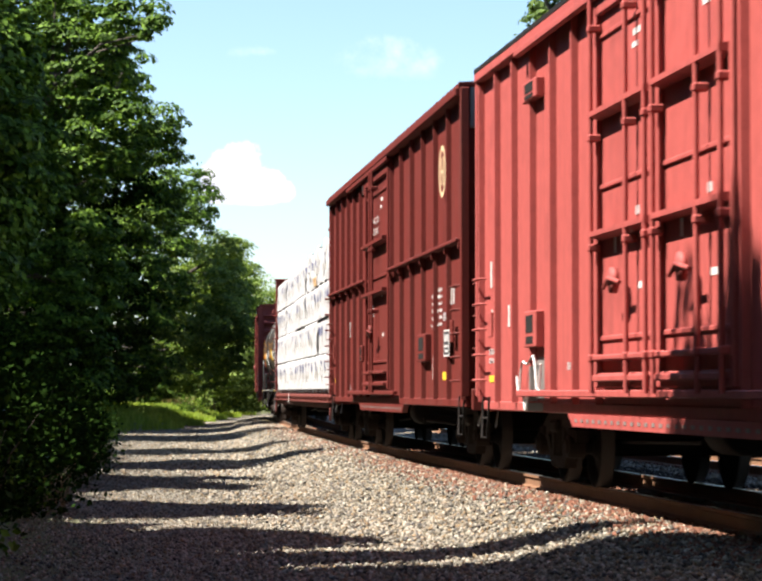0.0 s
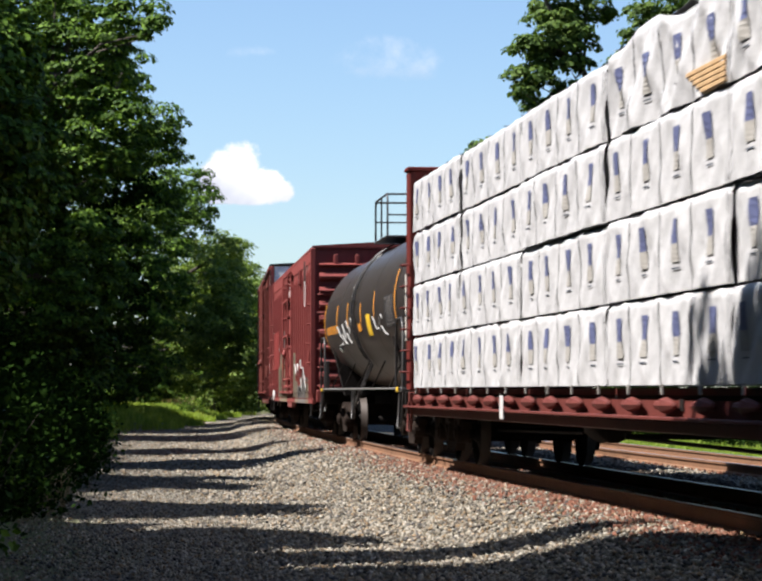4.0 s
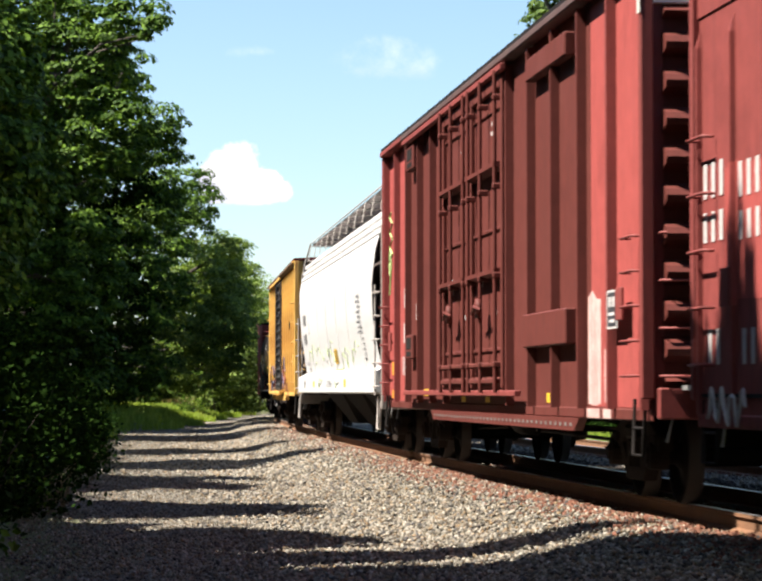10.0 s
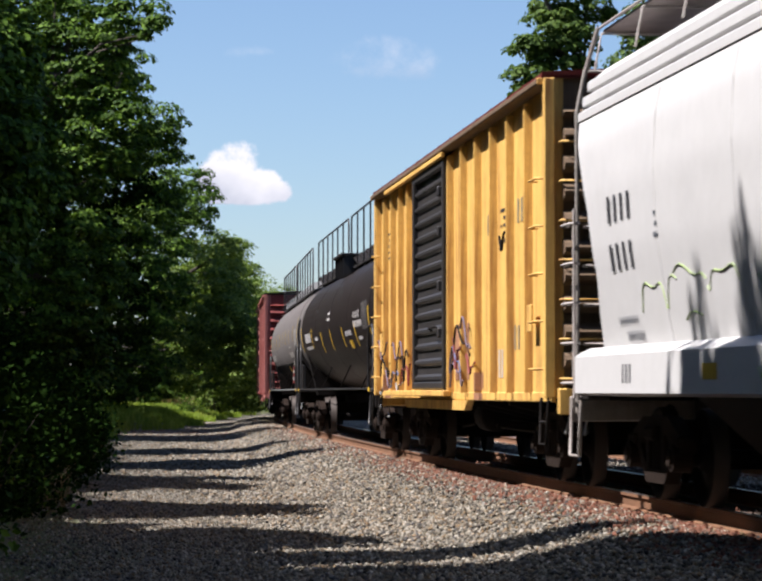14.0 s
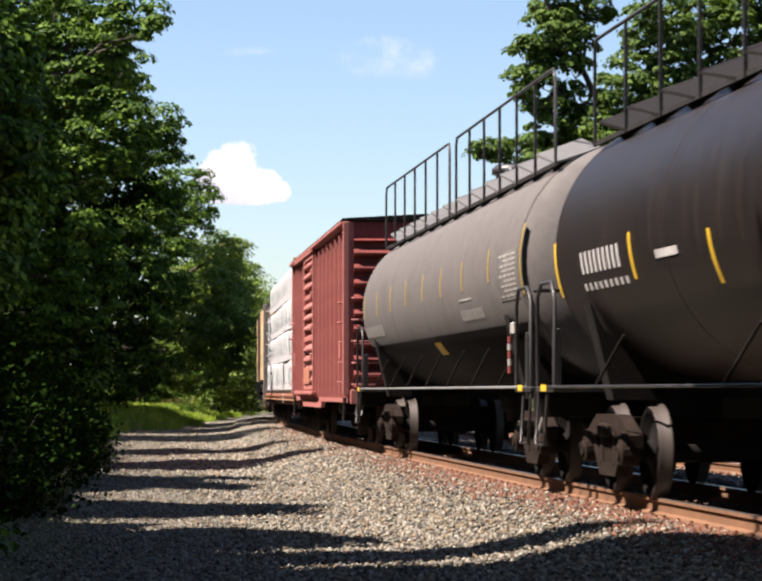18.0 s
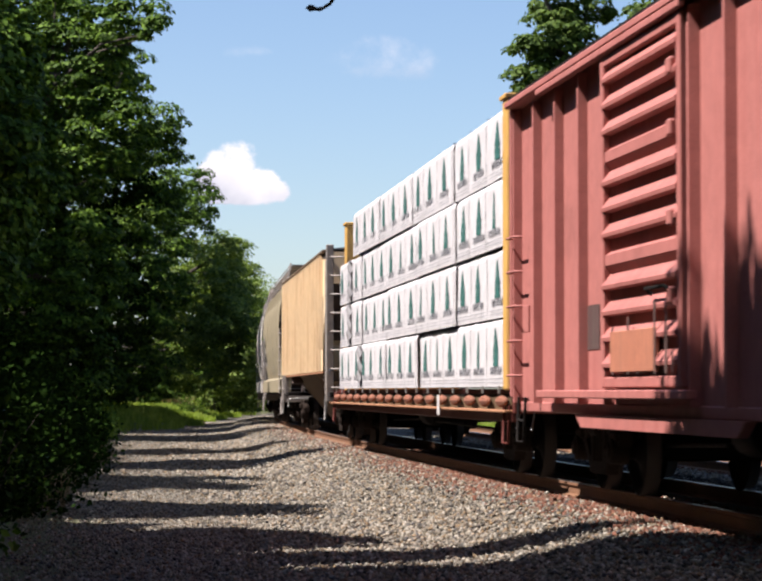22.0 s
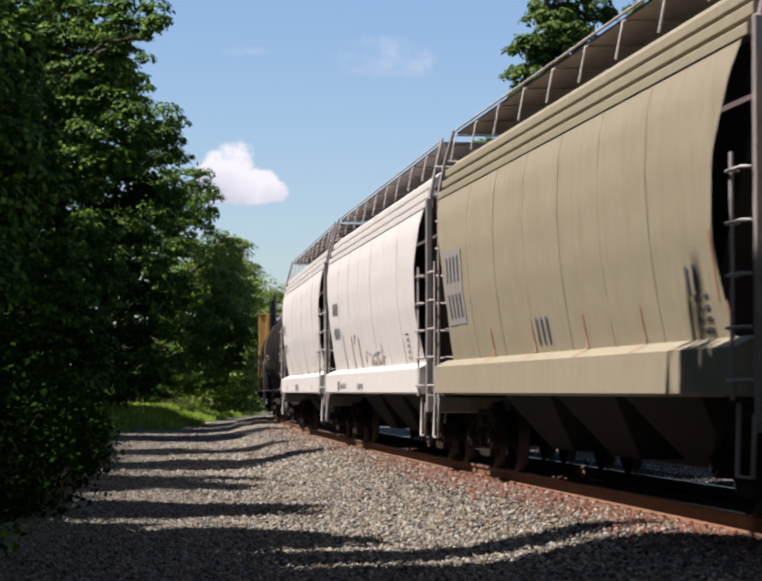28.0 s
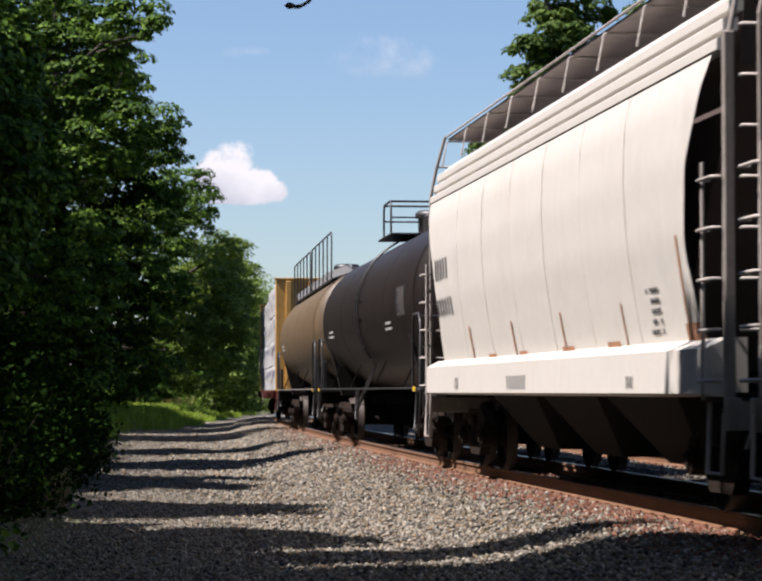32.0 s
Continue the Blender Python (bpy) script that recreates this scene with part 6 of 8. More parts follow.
        part("hanging_step", MB().tube([(-0.22, 1.46, 1.1), (-0.22, 1.48, 0.55), (0.22, 1.48, 0.55), (0.22, 1.46, 1.1)], 0.02, 5).tube([(0.22, 1.46, 0.6), (-0.9, 1.44, 1.08)], 0.016, 5), "black", car)
    if spec.get("flag_lever"):
        x = spec["flag_lever"]
        lv = part("lever_bracket", MB().box(x - 0.24, x + 0.02, 1.38, 1.45, 1.74, 1.88, 0.01), "pale_panel", car, "pale bracket at the front saddle")
        for i in range(5):
            part("lever_band", MB().tube([(x, 1.45, 1.72 - i * 0.09), (x, 1.45, 1.64 - i * 0.09)], 0.03, 6), "rust_red" if i % 2 == 0 else "pale_panel", lv)
    running_gear(car, L, spec.get("inset", 2.0), (s0 + s1) / 2, False, 3.4)
    brake_gear(car, -3.2, -0.6)
    return car


# ---- covered hoppers ----
def hopper_side(z):
    """Half width of the bulging side at a height."""
    return float(np.interp(z, [1.40, 1.8, 2.4, 3.0, 3.5, 3.9, 4.2], [1.36, 1.44, 1.53, 1.565, 1.545, 1.46, 1.34]))


def curved_hopper(s0, s1, spec):
    L, paint = s1 - s0, spec["paint"]
    h = L / 2
    car = thing("covered_hopper", spec["label"], "hopper car", "freight cars of the passing train")

    def cut(z):
        return float(np.interp(z, [1.3, 1.6, 2.2, 2.9, 3.4, 3.8, 4.3], [1.0, 1.15, 1.35, 1.15, 0.75, 0.45, 0.36]))

    def side(sd):
        def fn(u, v):
            z = 1.44 + (3.76 - 1.44) * v
            x = -h + cut(z) + (L - 2 * cut(z)) * u
            dent = 0.004 * math.sin(u * L / 1.55 * 2 * math.pi) * math.sin(math.pi * v)
            return (x, sd * (hopper_side(z) + dent), z)
        return fn
    for sd in (1, -1):
        part("side_sheet", MB().grid(side(sd), 64, 20), paint, car)
    for i in range(1, 7):
        x = -h + 1.4 + (L - 2.8) * i / 7
        pts = [(x, hopper_side(z) + 0.004, z) for z in np.linspace(1.46, 3.74, 10)]
        part("weld_seam", MB().tube(pts, 0.0045, 4), paint, car)
    for i, z in enumerate((3.77, 3.93, 4.09)):
        eav = MB()
        for sd in (1, -1):
            y = 1.46 - i * 0.05
            eav.prism([(sd * (y - 0.1), z + 0.01), (sd * (y + 0.012), z + 0.010), (sd * (y + 0.020), z + 0.018), (sd * (y + 0.020), z + 0.098), (sd * (y + 0.008), z + 0.112), (sd * (y - 0.1), z + 0.115)], "x", -h + 0.36, h - 0.36)
        part("eave_rib", eav, paint, car)
    part("roof", MB().prism([(-1.34, 4.2), (-1.2, 4.33), (-0.6, 4.45), (0.6, 4.45), (1.2, 4.33), (1.34, 4.2)], "x", -h + 0.36, h - 0.36, True), paint, car)
    # end recess painted brown: its shade is in the sheet's colour
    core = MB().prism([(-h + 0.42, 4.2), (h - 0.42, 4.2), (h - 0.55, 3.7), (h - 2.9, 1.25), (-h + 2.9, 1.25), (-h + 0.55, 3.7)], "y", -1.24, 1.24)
    part("slope_sheet", core, spec.get("inner", "maroon"), car, "sloping end sheet, coloured dark for its shade")
    sill = MB()
    for sd in (1, -1):
        sill.prism([(sd * 1.22, 1.50), (sd * 1.375, 1.50), (sd * 1.56, 1.41), (sd * 1.56, 1.05), (sd * 1.36, 1.02), (sd * 1.22, 1.05)], "x", -h + 0.45, h - 0.45)
    part("side_sill", sill, paint, car)
    # bays coloured black for the shade under the car
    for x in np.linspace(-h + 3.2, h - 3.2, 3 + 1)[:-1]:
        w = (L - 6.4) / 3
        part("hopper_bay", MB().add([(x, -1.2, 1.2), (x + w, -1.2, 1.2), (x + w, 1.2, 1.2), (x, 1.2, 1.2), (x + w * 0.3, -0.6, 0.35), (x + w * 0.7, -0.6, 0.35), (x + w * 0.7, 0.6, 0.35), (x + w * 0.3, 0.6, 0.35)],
                                    [(0, 1, 5, 4), (1, 2, 6, 5), (2, 3, 7, 6), (3, 0, 4, 7), (4, 5, 6, 7)]), "soot_shade", car)
    # walkway on the roof, with its outriggers
    wk = part("roof_walk", MB().box(-h + 0.3, h - 0.3, 0.45, 1.20, 4.72, 4.745), "roof_grate", car, "brown-grey steel grating walkway")
    edge = MB().tube([(-h + 0.3, 1.23, 4.77), (h - 0.3, 1.23, 4.77)], 0.015, 6)
    part("walk_edge", edge, "rung_grey", wk)
    n = int(L / 1.75)
    for i in range(n + 1):
        x = -h + 0.35 + (L - 0.7) * i / n
        part("walk_bracket", MB().tube([(x, 0.5, 4.70), (x, 1.23, 4.70), (x, 1.30, 4.32)], 0.014, 5), "rung_grey", wk)
    # end frames with ladders
    for way in (-1, 1):
        xe = way * (h - 0.12)
        part("end_post", MB().box(xe - 0.05, xe + 0.05, -1.52, -1.36, 0.80, 3.9, 0.012), "frame_brown", car)
        fr = MB().box(xe - 0.035, xe + 0.035, 1.41, 1.50, 0.80, 3.9, 0.012) if way < 0 else MB().tube([(xe, 1.44, 0.85), (xe, 1.44, 3.9)], 0.022, 6)
        fr.tube([(xe, 1.44, 3.9), (xe, 1.36, 4.3), (xe - way * 0.12, 1.24, 4.78)], 0.024, 6)
        part("end_post", fr, "frame_brown", car)
        ld = MB()
        for i in range(9):
            z = 1.15 + i * 0.40
            part("rung", MB().tube([(xe, 1.36, z), (xe + way * 0.06, 1.36, z), (xe + way * 0.06, 0.85, z), (xe, 0.85, z)], 0.016, 5), "rung_grey", car)
            if z < 2.8:
                part("rung", MB().tube([(xe, 1.52, z), (xe, 1.60, z), (xe - way * 0.42, 1.60, z), (xe - way * 0.42, 1.50, z)], 0.016, 5), "rung_grey", car)
        part("ladder_rail", MB().tube([(xe - way * 0.42, 1.56, 1.0), (xe - way * 0.42, 1.56, 2.9)], 0.018, 5), "rung_grey", car)
        part("ladder_rail", ld.tube([(xe + way * 0.05, 0.85, 0.9), (xe + way * 0.05, 0.85, 4.4)], 0.02, 5), "rung_grey", car)
        part("end_deck", MB().box(way * (h - 1.4), way * h, -1.4, 1.4, 0.98, 1.06, 0.01), "steel_dark", car)
        part("end_sill", MB().box(way * (h - 0.1), way * h, -1.5, 1.5, 0.76, 1.02, 0.012), "frame_brown", car)
        part("corner_step", MB().tube([(xe, 1.50, 0.9), (xe, 1.52, 0.42), (xe - way * 0.45, 1.52, 0.42), (xe - way * 0.45, 1.50, 0.98)], 0.02, 5), "rung_grey", car)
        part("slope_brace", MB().tube([(way * (h - 0.15), 0.9, 1.05), (way * (h - 0.6), 0.8, 3.4)], 0.05, 5).tube([(way * (h - 0.15), -0.9, 1.05), (way * (h - 0.6), -0.8, 3.4)], 0.05, 5), spec.get("inner", "maroon"), car)
    for x, z, w, hh in spec.get("panels", ()):
        part("mark_panel", MB().grid(lambda u, v: (x - w / 2 + w * u, hopper_side(z - hh / 2 + hh * v) + 0.007, z - hh / 2 + hh * v), 1, 5), "mark_panel", car, "pale grey panel under the marks")
    for x, z, w, hh, m in spec.get("marks", ()):
        def fn(q, r):
            return (q, hopper_side(r) + 0.011 if r > 1.43 else 1.564, r)
        bars = print_bars(x - w / 2, x + w / 2, z - hh / 2, z + hh / 2, m)
        stencil(car, [MB().grid(lambda u, v: fn(a + (b - a) * u, c + (d - c) * v), 1, 4) for a, b, c, d in bars], m, hh)
        if m == "paint_yellow" and w > 0.7:
            for a, b, c, d in lines(x - w * 0.42, x + w * 0.42, z - hh * 0.42, z + hh * 0.42, 5):
                part("placard_line", MB().add([(p[0], p[1] + 0.004, p[2]) for p in (fn(a, c), fn(b, c), fn(b, d), fn(a, d))], [(0, 1, 2, 3)]), "paint_black", car)
    for pts, m in spec.get("scrawl", ()):
        part("spray_line", MB().tube([(x, (hopper_side(z) if z > 1.5 else 1.56) + 0.004, z) for x, z in pts], 0.0075, 4), m, car)
    running_gear(car, L, spec.get("inset", 1.9), (s0 + s1) / 2, False)
    return car


def ribbed_hopper(s0, s1, spec):
    L, paint = s1 - s0, spec["paint"]
    h = L / 2
    car = thing("covered_hopper", spec["label"], "hopper car", "freight cars of the passing train")
    z0, z1 = 1.52, 4.12
    a, b = -h + 1.15, h - 0.35
    part("side_sheet", MB().prism([(a + 0.8, z0), (a + 0.65, 2.1), (a + 0.2, 2.7), (a - 0.04, 3.0), (a - 0.15, 3.4), (a - 0.15, z1), (b, z1), (b, z0)], "y", -1.47, 1.47), paint, car)
    xs = np.linspace(a + 0.72, b - 0.05, 19)
    for x in xs:
        zl = z0 if x > a + 0.8 else 2.0
        part("rust_run", MB().box(x - 0.14 - 0.06 * abs(math.sin(x * 7.3)), x - 0.055, 1.4695, 1.4725, zl + 0.02, z1 - 0.06 - 0.9 * abs(math.sin(x * 5.1)) ** 3), "stain_shade_brown", car)
        part("rib", MB().prism([(x - 0.06, 1.465), (x - 0.034, 1.565), (x + 0.034, 1.565), (x + 0.06, 1.465)], "z", zl, z1 - 0.05), paint, car)
    part("top_rail", MB().box(a - 0.2, b + 0.05, 1.44, 1.555, z1 - 0.02, z1 + 0.04, 0.012).box(a - 0.2, b + 0.05, -1.59, -1.44, z1 - 0.08, z1 + 0.06, 0.012), "stain_shade_brown", car)
    part("bottom_rail", MB().box(a + 0.8, b + 0.05, 1.40, 1.465, z0 - 0.06, z0 + 0.03, 0.012), "rust_spot", car)
    part("roof", MB().prism([(-1.5, z1 + 0.05), (0, z1 + 0.22), (1.5, z1 + 0.05)], "x", a - 0.15, b), "grey", car)
    part("roof_walk", MB().box(-h + 0.2, h - 0.2, -0.45, 0.45, z1 + 0.34, z1 + 0.37), "grate_shade_brown", car)
    # bays painted dark brown for the shade below the overhang
    for x0, x1 in ((a + 1.0, -1.0), (-1.0, b)):
        c = (x0 + x1) / 2
        part("hopper_bay", MB().add([(x0, -1.2, z0), (x1, -1.2, z0), (x1, 1.2, z0), (x0, 1.2, z0), (c - 0.5, -0.4, 0.3), (c + 0.5, -0.4, 0.3), (c + 0.5, 0.4, 0.3), (c - 0.5, 0.4, 0.3)],
                                    [(0, 1, 5, 4), (1, 2, 6, 5), (2, 3, 7, 6), (3, 0, 4, 7), (4, 5, 6, 7)]), "stain_shade_brown", car)
    for way in (-1, 1):
        xe = way * (h - 0.15)
        for y in (1.44, -1.44):
            part("end_post", MB().box(xe - 0.07, xe + 0.07, y - 0.08, y + 0.08, 0.85, z1 + 0.1, 0.012), "frame_brown", car)
            part("end_post", MB().box(way * (h - 0.8), way * (h - 0.7), y - 0.06, y + 0.06, 1.0, z1 - 0.2, 0.012), "frame_brown", car)
        part("slope_sheet", MB().add([(way * (h - 0.55), -1.4, 3.4), (way * (h - 0.55), 1.4, 3.4), (way * (h - 2.6), 1.4, 1.3), (way * (h - 2.6), -1.4, 1.3),
                                      (way * (h - 0.65), -1.4, 3.4), (way * (h - 0.65), 1.4, 3.4), (way * (h - 2.7), 1.4, 1.3), (way * (h - 2.7), -1.4, 1.3)],
                                     [(0, 1, 2, 3), (4, 5, 6, 7), (0, 1, 5, 4), (2, 3, 7, 6), (1, 2, 6, 5), (0, 3, 7, 4)]), "grate_shade_brown", car)
        for i in range(8):
            z = 1.15 + i * 0.40
            part("rung", MB().tube([(xe, 1.42, z), (xe + way * 0.1, 1.42, z), (xe + way * 0.1, 0.85, z), (xe, 0.85, z)], 0.017, 5), "rung_grey", car)
            part("rung", MB().tube([(xe, 1.52, z), (way * (h - 0.75), 1.50, z)], 0.017, 5), "rung_grey", car)
        part("end_deck", MB().box(way * (h - 1.6), way * h, -1.45, 1.45, 0.95, 1.05, 0.01), "steel_dark", car)
        part("corner_step", MB().tube([(xe, 1.50, 0.9), (xe, 1.52, 0.45), (xe - way * 0.45, 1.52, 0.45), (xe - way * 0.45, 1.50, 0.98)], 0.02, 5), "grey", car)
    bar_marks(car, spec.get("marks", ()), 1.473)
    running_gear(car, L, 1.95, (s0 + s1) / 2, False)
    return car


# ---- lumber flat cars ----
LOADS = []


def flat_car(s0, s1, spec):
    L = s1 - s0
    h = L / 2
    mid = (s0 + s1) / 2
    car = thing("bulkhead_flat_car", spec["label"], "flat car", "freight cars of the passing train")
    part("deck", MB().box(-h, h, -1.42, 1.30 if spec.get("winches") else 1.42, 1.02, 1.10, 0.01), spec["deck"], car)
    part("side_sill", MB().box(-h, h, 1.34, 1.42, 0.70 if spec.get("winches") else 0.84, 0.812 if spec.get("winches") else 1.02, 0.012).box(-h, h, -1.42, -1.34, 0.84, 1.02, 0.012), spec["deck"], car)
    part("belly_sill", MB().prism([(-h + 3.5, 0.84), (-h + 5.0, 0.62), (h - 5.0, 0.62), (h - 3.5, 0.84)], "y", -0.3, 0.3), "steel_dark", car)
    if spec.get("winches"):
        part("web_plate", MB().box(-h + 0.4, h - 0.4, 1.30, 1.345, 0.84, 0.99), spec.get("web", "tank_tan"), car, "dusty web plate")
        part("ledge", MB().box(-h, h, 1.34, 1.50, 0.815, 0.845, 0.006), spec.get("web", "rust_spot"), car)
    for i in range(int(L / spec["winches"]) if spec.get("winches") else 0):
        x = -h + 0.7 + i * spec["winches"]
        wn = part("strap_winch", MB().rev([(0.0, x - 0.36), (0.03, x - 0.34), (0.075, x - 0.04), (0.075, x + 0.02), (0.04, x + 0.08), (0.04, x + 0.30), (0.0, x + 0.30)], "x", (0, 1.42, 0.945), 8, smooth=False), spec.get("web", "plate"), car, "rusty strap winch")
        part("strap_tail", MB().box(x - 0.02, x + 0.02, 1.44, 1.46, 1.04, 1.13), "pale_panel", wn)
    for i in range(0 if spec.get("winches") else int(L / 0.92)):
        x = -h + 0.5 + i * 0.92
        part("stake_pocket", MB().prism([(x - 0.22, 1.09), (x + 0.22, 1.09), (x + 0.22, 1.05), (x + 0.08, 0.86), (x - 0.08, 0.86), (x - 0.22, 1.05)], "y", 1.42, 1.52), spec["deck"], car)
    for way in (-1, 1):
        x0, x1 = way * (h - 0.42), way * (h - 0.06)
        bw = 1.45 if way < 0 else spec.get("rear_half", 1.45)
        bk = part("bulkhead", MB().box(x0, x1, -bw, bw, 1.08, spec["bulk_top"], 0.02), spec["bulk"], car)
        for y in (-1.05, -0.35, 0.35, 1.05):
            part("bulkhead_post", MB().box(way * (h - 0.07), way * (h + 0.02), y - 0.08, y + 0.08, 1.08, spec["bulk_top"] - 0.05, 0.015), spec["bulk"], bk)
        part("bulkhead_cap", MB().box(way * (h - 0.47), way * (h - 0.02), -bw - 0.03, bw + 0.03, spec["bulk_top"], spec["bulk_top"] + 0.06, 0.012), spec["bulk"], bk)
        if spec["logo"] == "panel":
            part("corner_strip", MB().box(way * (h - 0.20), way * (h - 0.12), 1.45, 1.478, 1.85, 2.9, 0.006), "cream", bk, "pale yellow reflective strip")
        if bw > 1.4 and spec["bulk"] != "yellow":
            ladder(car, way * (h - 0.4) - 0.02, way * (h - 0.06), 1.45, 1.2, 3.2, 6, spec["bulk"])
        part("corner_step", MB().tube([(way * (h - 0.1), 1.42, 0.9), (way * (h - 0.1), 1.44, 0.45), (way * (h - 0.5), 1.44, 0.45), (way * (h - 0.5), 1.42, 0.9)], 0.02, 5), spec["deck"], car)
        part("end_sill", MB().box(way * (h - 0.02), way * (h + 0.1), -1.4, 1.4, 0.8, 1.06, 0.012), spec["deck"], car)
    part("sill_plate", MB().box(spec["plate"] - 0.12, spec["plate"] + 0.12, 1.524, 1.53, 0.74, 1.02), "paint_white", car)
    running_gear(car, L, 2.3, mid)
    brake_gear(car, 0.4)
    lumber(mid, h, spec)
    return car


def lumber(mid, h, spec):
    rng = np.random.default_rng(spec["seed"])
    tiers = spec["tiers"]
    a, b = -h + 0.46, h - 0.46
    for k, (z0, z1) in enumerate(zip(tiers, tiers[1:])):
        n, b = spec["rows"][k] if "rows" in spec else (spec["bundles"], b)
        w = (b - a) / n
        for i in range(n):
            x0, x1 = a + i * w + 0.02, a + (i + 1) * w - 0.02
            jit, sag = rng.uniform(-0.03, 0.03), rng.uniform(0, 0.03)
            ob = thing("lumber_bundle", spec["bundle_label"], "lumber", "wrapped lumber bundles")
            ph = rng.uniform(0, 9, 4)
            slack = spec["logo"] == "panel"
            loose = 4.0 if k == 3 and i < 2 and slack else 2.0 if slack else 0.7

            def wrinkle(x, z, ph=ph, loose=loose):
                fold = 0.007 * abs(math.sin(x * 1.9 + z * 2.6 + ph[1])) ** 6 + 0.006 * abs(math.sin(x * 2.7 - z * 3.4 + ph[3])) ** 8
                return loose * (fold + 0.005 * math.sin(x * 3.1 + ph[0] + 3 * z) * math.sin(z * 5 + ph[1]) + 0.004 * math.sin(x * 11 + z * 14 + ph[2]) * math.sin(z * 4 + x * 1.7 + ph[3]))

            def face(u, v):
                x = x0 + (x1 - x0) * u
                z = z0 + 0.004 + (zt - z0 - 0.004) * v + (0.05 * loose * math.sin(x * 2.2 + ph[0]) * max(0, v - 0.6) if loose > 3 else 0)
                edge = min(u, 1 - u, 0.04) / 0.04
                return (x, 1.40 + jit + wrinkle(x, z) - 0.022 * (1 - min(1, edge)) - 0.03 * max(0, (v - 0.94) / 0.06), z)
            zt = z1 - 0.012 - sag * 0.5 + (0.10 if loose > 3 else 0)
            wr = MB().grid(face, 72, 18)

            def lid(u, v):
                x = x0 + (x1 - x0) * u
                return (x, 1.36 + jit - 2.76 * v, zt + wrinkle(x, v * 2) * 0.8)
            wr.grid(lid, 20, 8)
            wr.box(x0 + 0.01, x1 - 0.01, -1.4, 1.30, z0 + 0.012, zt - 0.03)
            part("wrap", wr, "old_wrap" if slack else "wrap", ob)
            if loose > 3 and i == 1:
                for q in range(5):
                    part("board", MB().box(x0 + 0.1, x0 + 0.9 + 0.12 * q, 1.36, 1.425, z0 + 0.02 + q * 0.045, z0 + 0.058 + q * 0.045, 0.004), "board", ob, "bare sawn boards where the wrap is torn")
            m = spec["logos"]
            lw = (x1 - x0) / m
            straps, words, rule = MB(), MB(), MB()

            def flat(mb, pts, out=0.010):
                mb.add([(p, 1.400 + out + jit + wrinkle(p, r), r) for p, r in pts], [tuple(range(len(pts)))])
            for q in range(m):
                xc = x0 + lw * (q + 0.5) + rng.uniform(-0.12, 0.12)
                zc = (z0 + z1) / 2
                if spec["logo"] == "tree":
                    wide, foot, zc = 0.20, z0 + 0.155, z0 + 0.30
                    if rng.random() < 0.14:
                        wide = 0.10
                    lg = MB()
                    for band in (((0, 0.44), (0.85, 0.20), (0, 0.315)), ((0, 0.30), (0.95, 0.167), (1.0, 0.09), (0, 0.225)), ((0, 0.21), (1.0, 0.07), (1.0, 0.0), (0, 0.135)), ((0, 0.12), (0.98, -0.017), (0.88, -0.045), (0, -0.045))):
                        for sd in (1, -1):
                            flat(lg, [(xc + sd * wide * g, zc + r) for g, r in band])
                    part("print", lg, "green_ink", ob, "dark green tree-shaped print")
                    for g in range(8):
                        gx = xc - 0.46 + g * 0.12
                        flat(words, [(gx, foot), (gx + 0.045, foot), (gx + 0.045, foot + 0.095), (gx, foot + 0.095)])
                    for zl in (0.055, 0.10):
                        for g in range(6):
                            gx = xc - 0.6 + g * 0.2
                            flat(rule, [(gx, z0 + zl), (gx + 0.19, z0 + zl), (gx + 0.19, z0 + zl + 0.007), (gx, z0 + zl + 0.007)])
                else:
                    pr, ft = MB(), MB()
                    for g in range(4):
                        flat(pr, [(xc - 0.11, zc + 0.02 + g * 0.055), (xc + 0.11, zc + 0.02 + g * 0.055), (xc + 0.11, zc + 0.075 + g * 0.055), (xc - 0.11, zc + 0.075 + g * 0.055)])
                        flat(ft, [(xc - 0.11, zc - 0.14 + g * 0.04), (xc + 0.11, zc - 0.14 + g * 0.04), (xc + 0.11, zc - 0.10 + g * 0.04), (xc - 0.11, zc - 0.10 + g * 0.04)])
                    pn = part("print", pr, "navy", ob, "navy blue printed panel")
                    part("print_foot", ft, "pale_panel", pn, "faded grey lower half")
                    flat(words, [(xc - 0.11, zc - 0.20), (xc + 0.11, zc - 0.20), (xc + 0.11, zc - 0.185), (xc - 0.11, zc - 0.185)])
                xs_ = x0 + lw * q + 0.05
                zz = np.linspace(z0 + 0.01, zt - 0.03, 10)
                for za, zb in zip(zz, zz[1:]):
                    flat(straps, [(xs_ - 0.011, za), (xs_ + 0.011, za), (xs_ + 0.011, zb), (xs_ - 0.011, zb)], 0.006)
                straps.box(xs_ - 0.012, xs_ + 0.012, -1.38, 1.38, zt + 0.004, zt + 0.012)
            tagged(part("small_print", words, "ink", ob), kind="stuff")
            if rule.v:
                tagged(part("ruled_line", rule, "print_grey", ob), kind="stuff")
            part("strap", straps, "strap", ob)
            if (k, i) in spec.get("loose_film", {}):
                # slack grey film bunched at the end of the bundle
                def film(u, v):
                    z = z0 + 0.02 + (z1 - z0 - 0.06) * v
                    return (spec["loose_film"][k, i] - 0.32 + 0.64 * u + 0.03 * math.sin(v * 7 + k), 1.425 + jit + 0.022 * math.sin(u * 17 + v * 11 + k) + 0.012 * math.sin(v * 21 - u * 5), z)
                part("loose_film", MB().grid(film, 24, 24), "grey_film", ob, "slack grey plastic film")
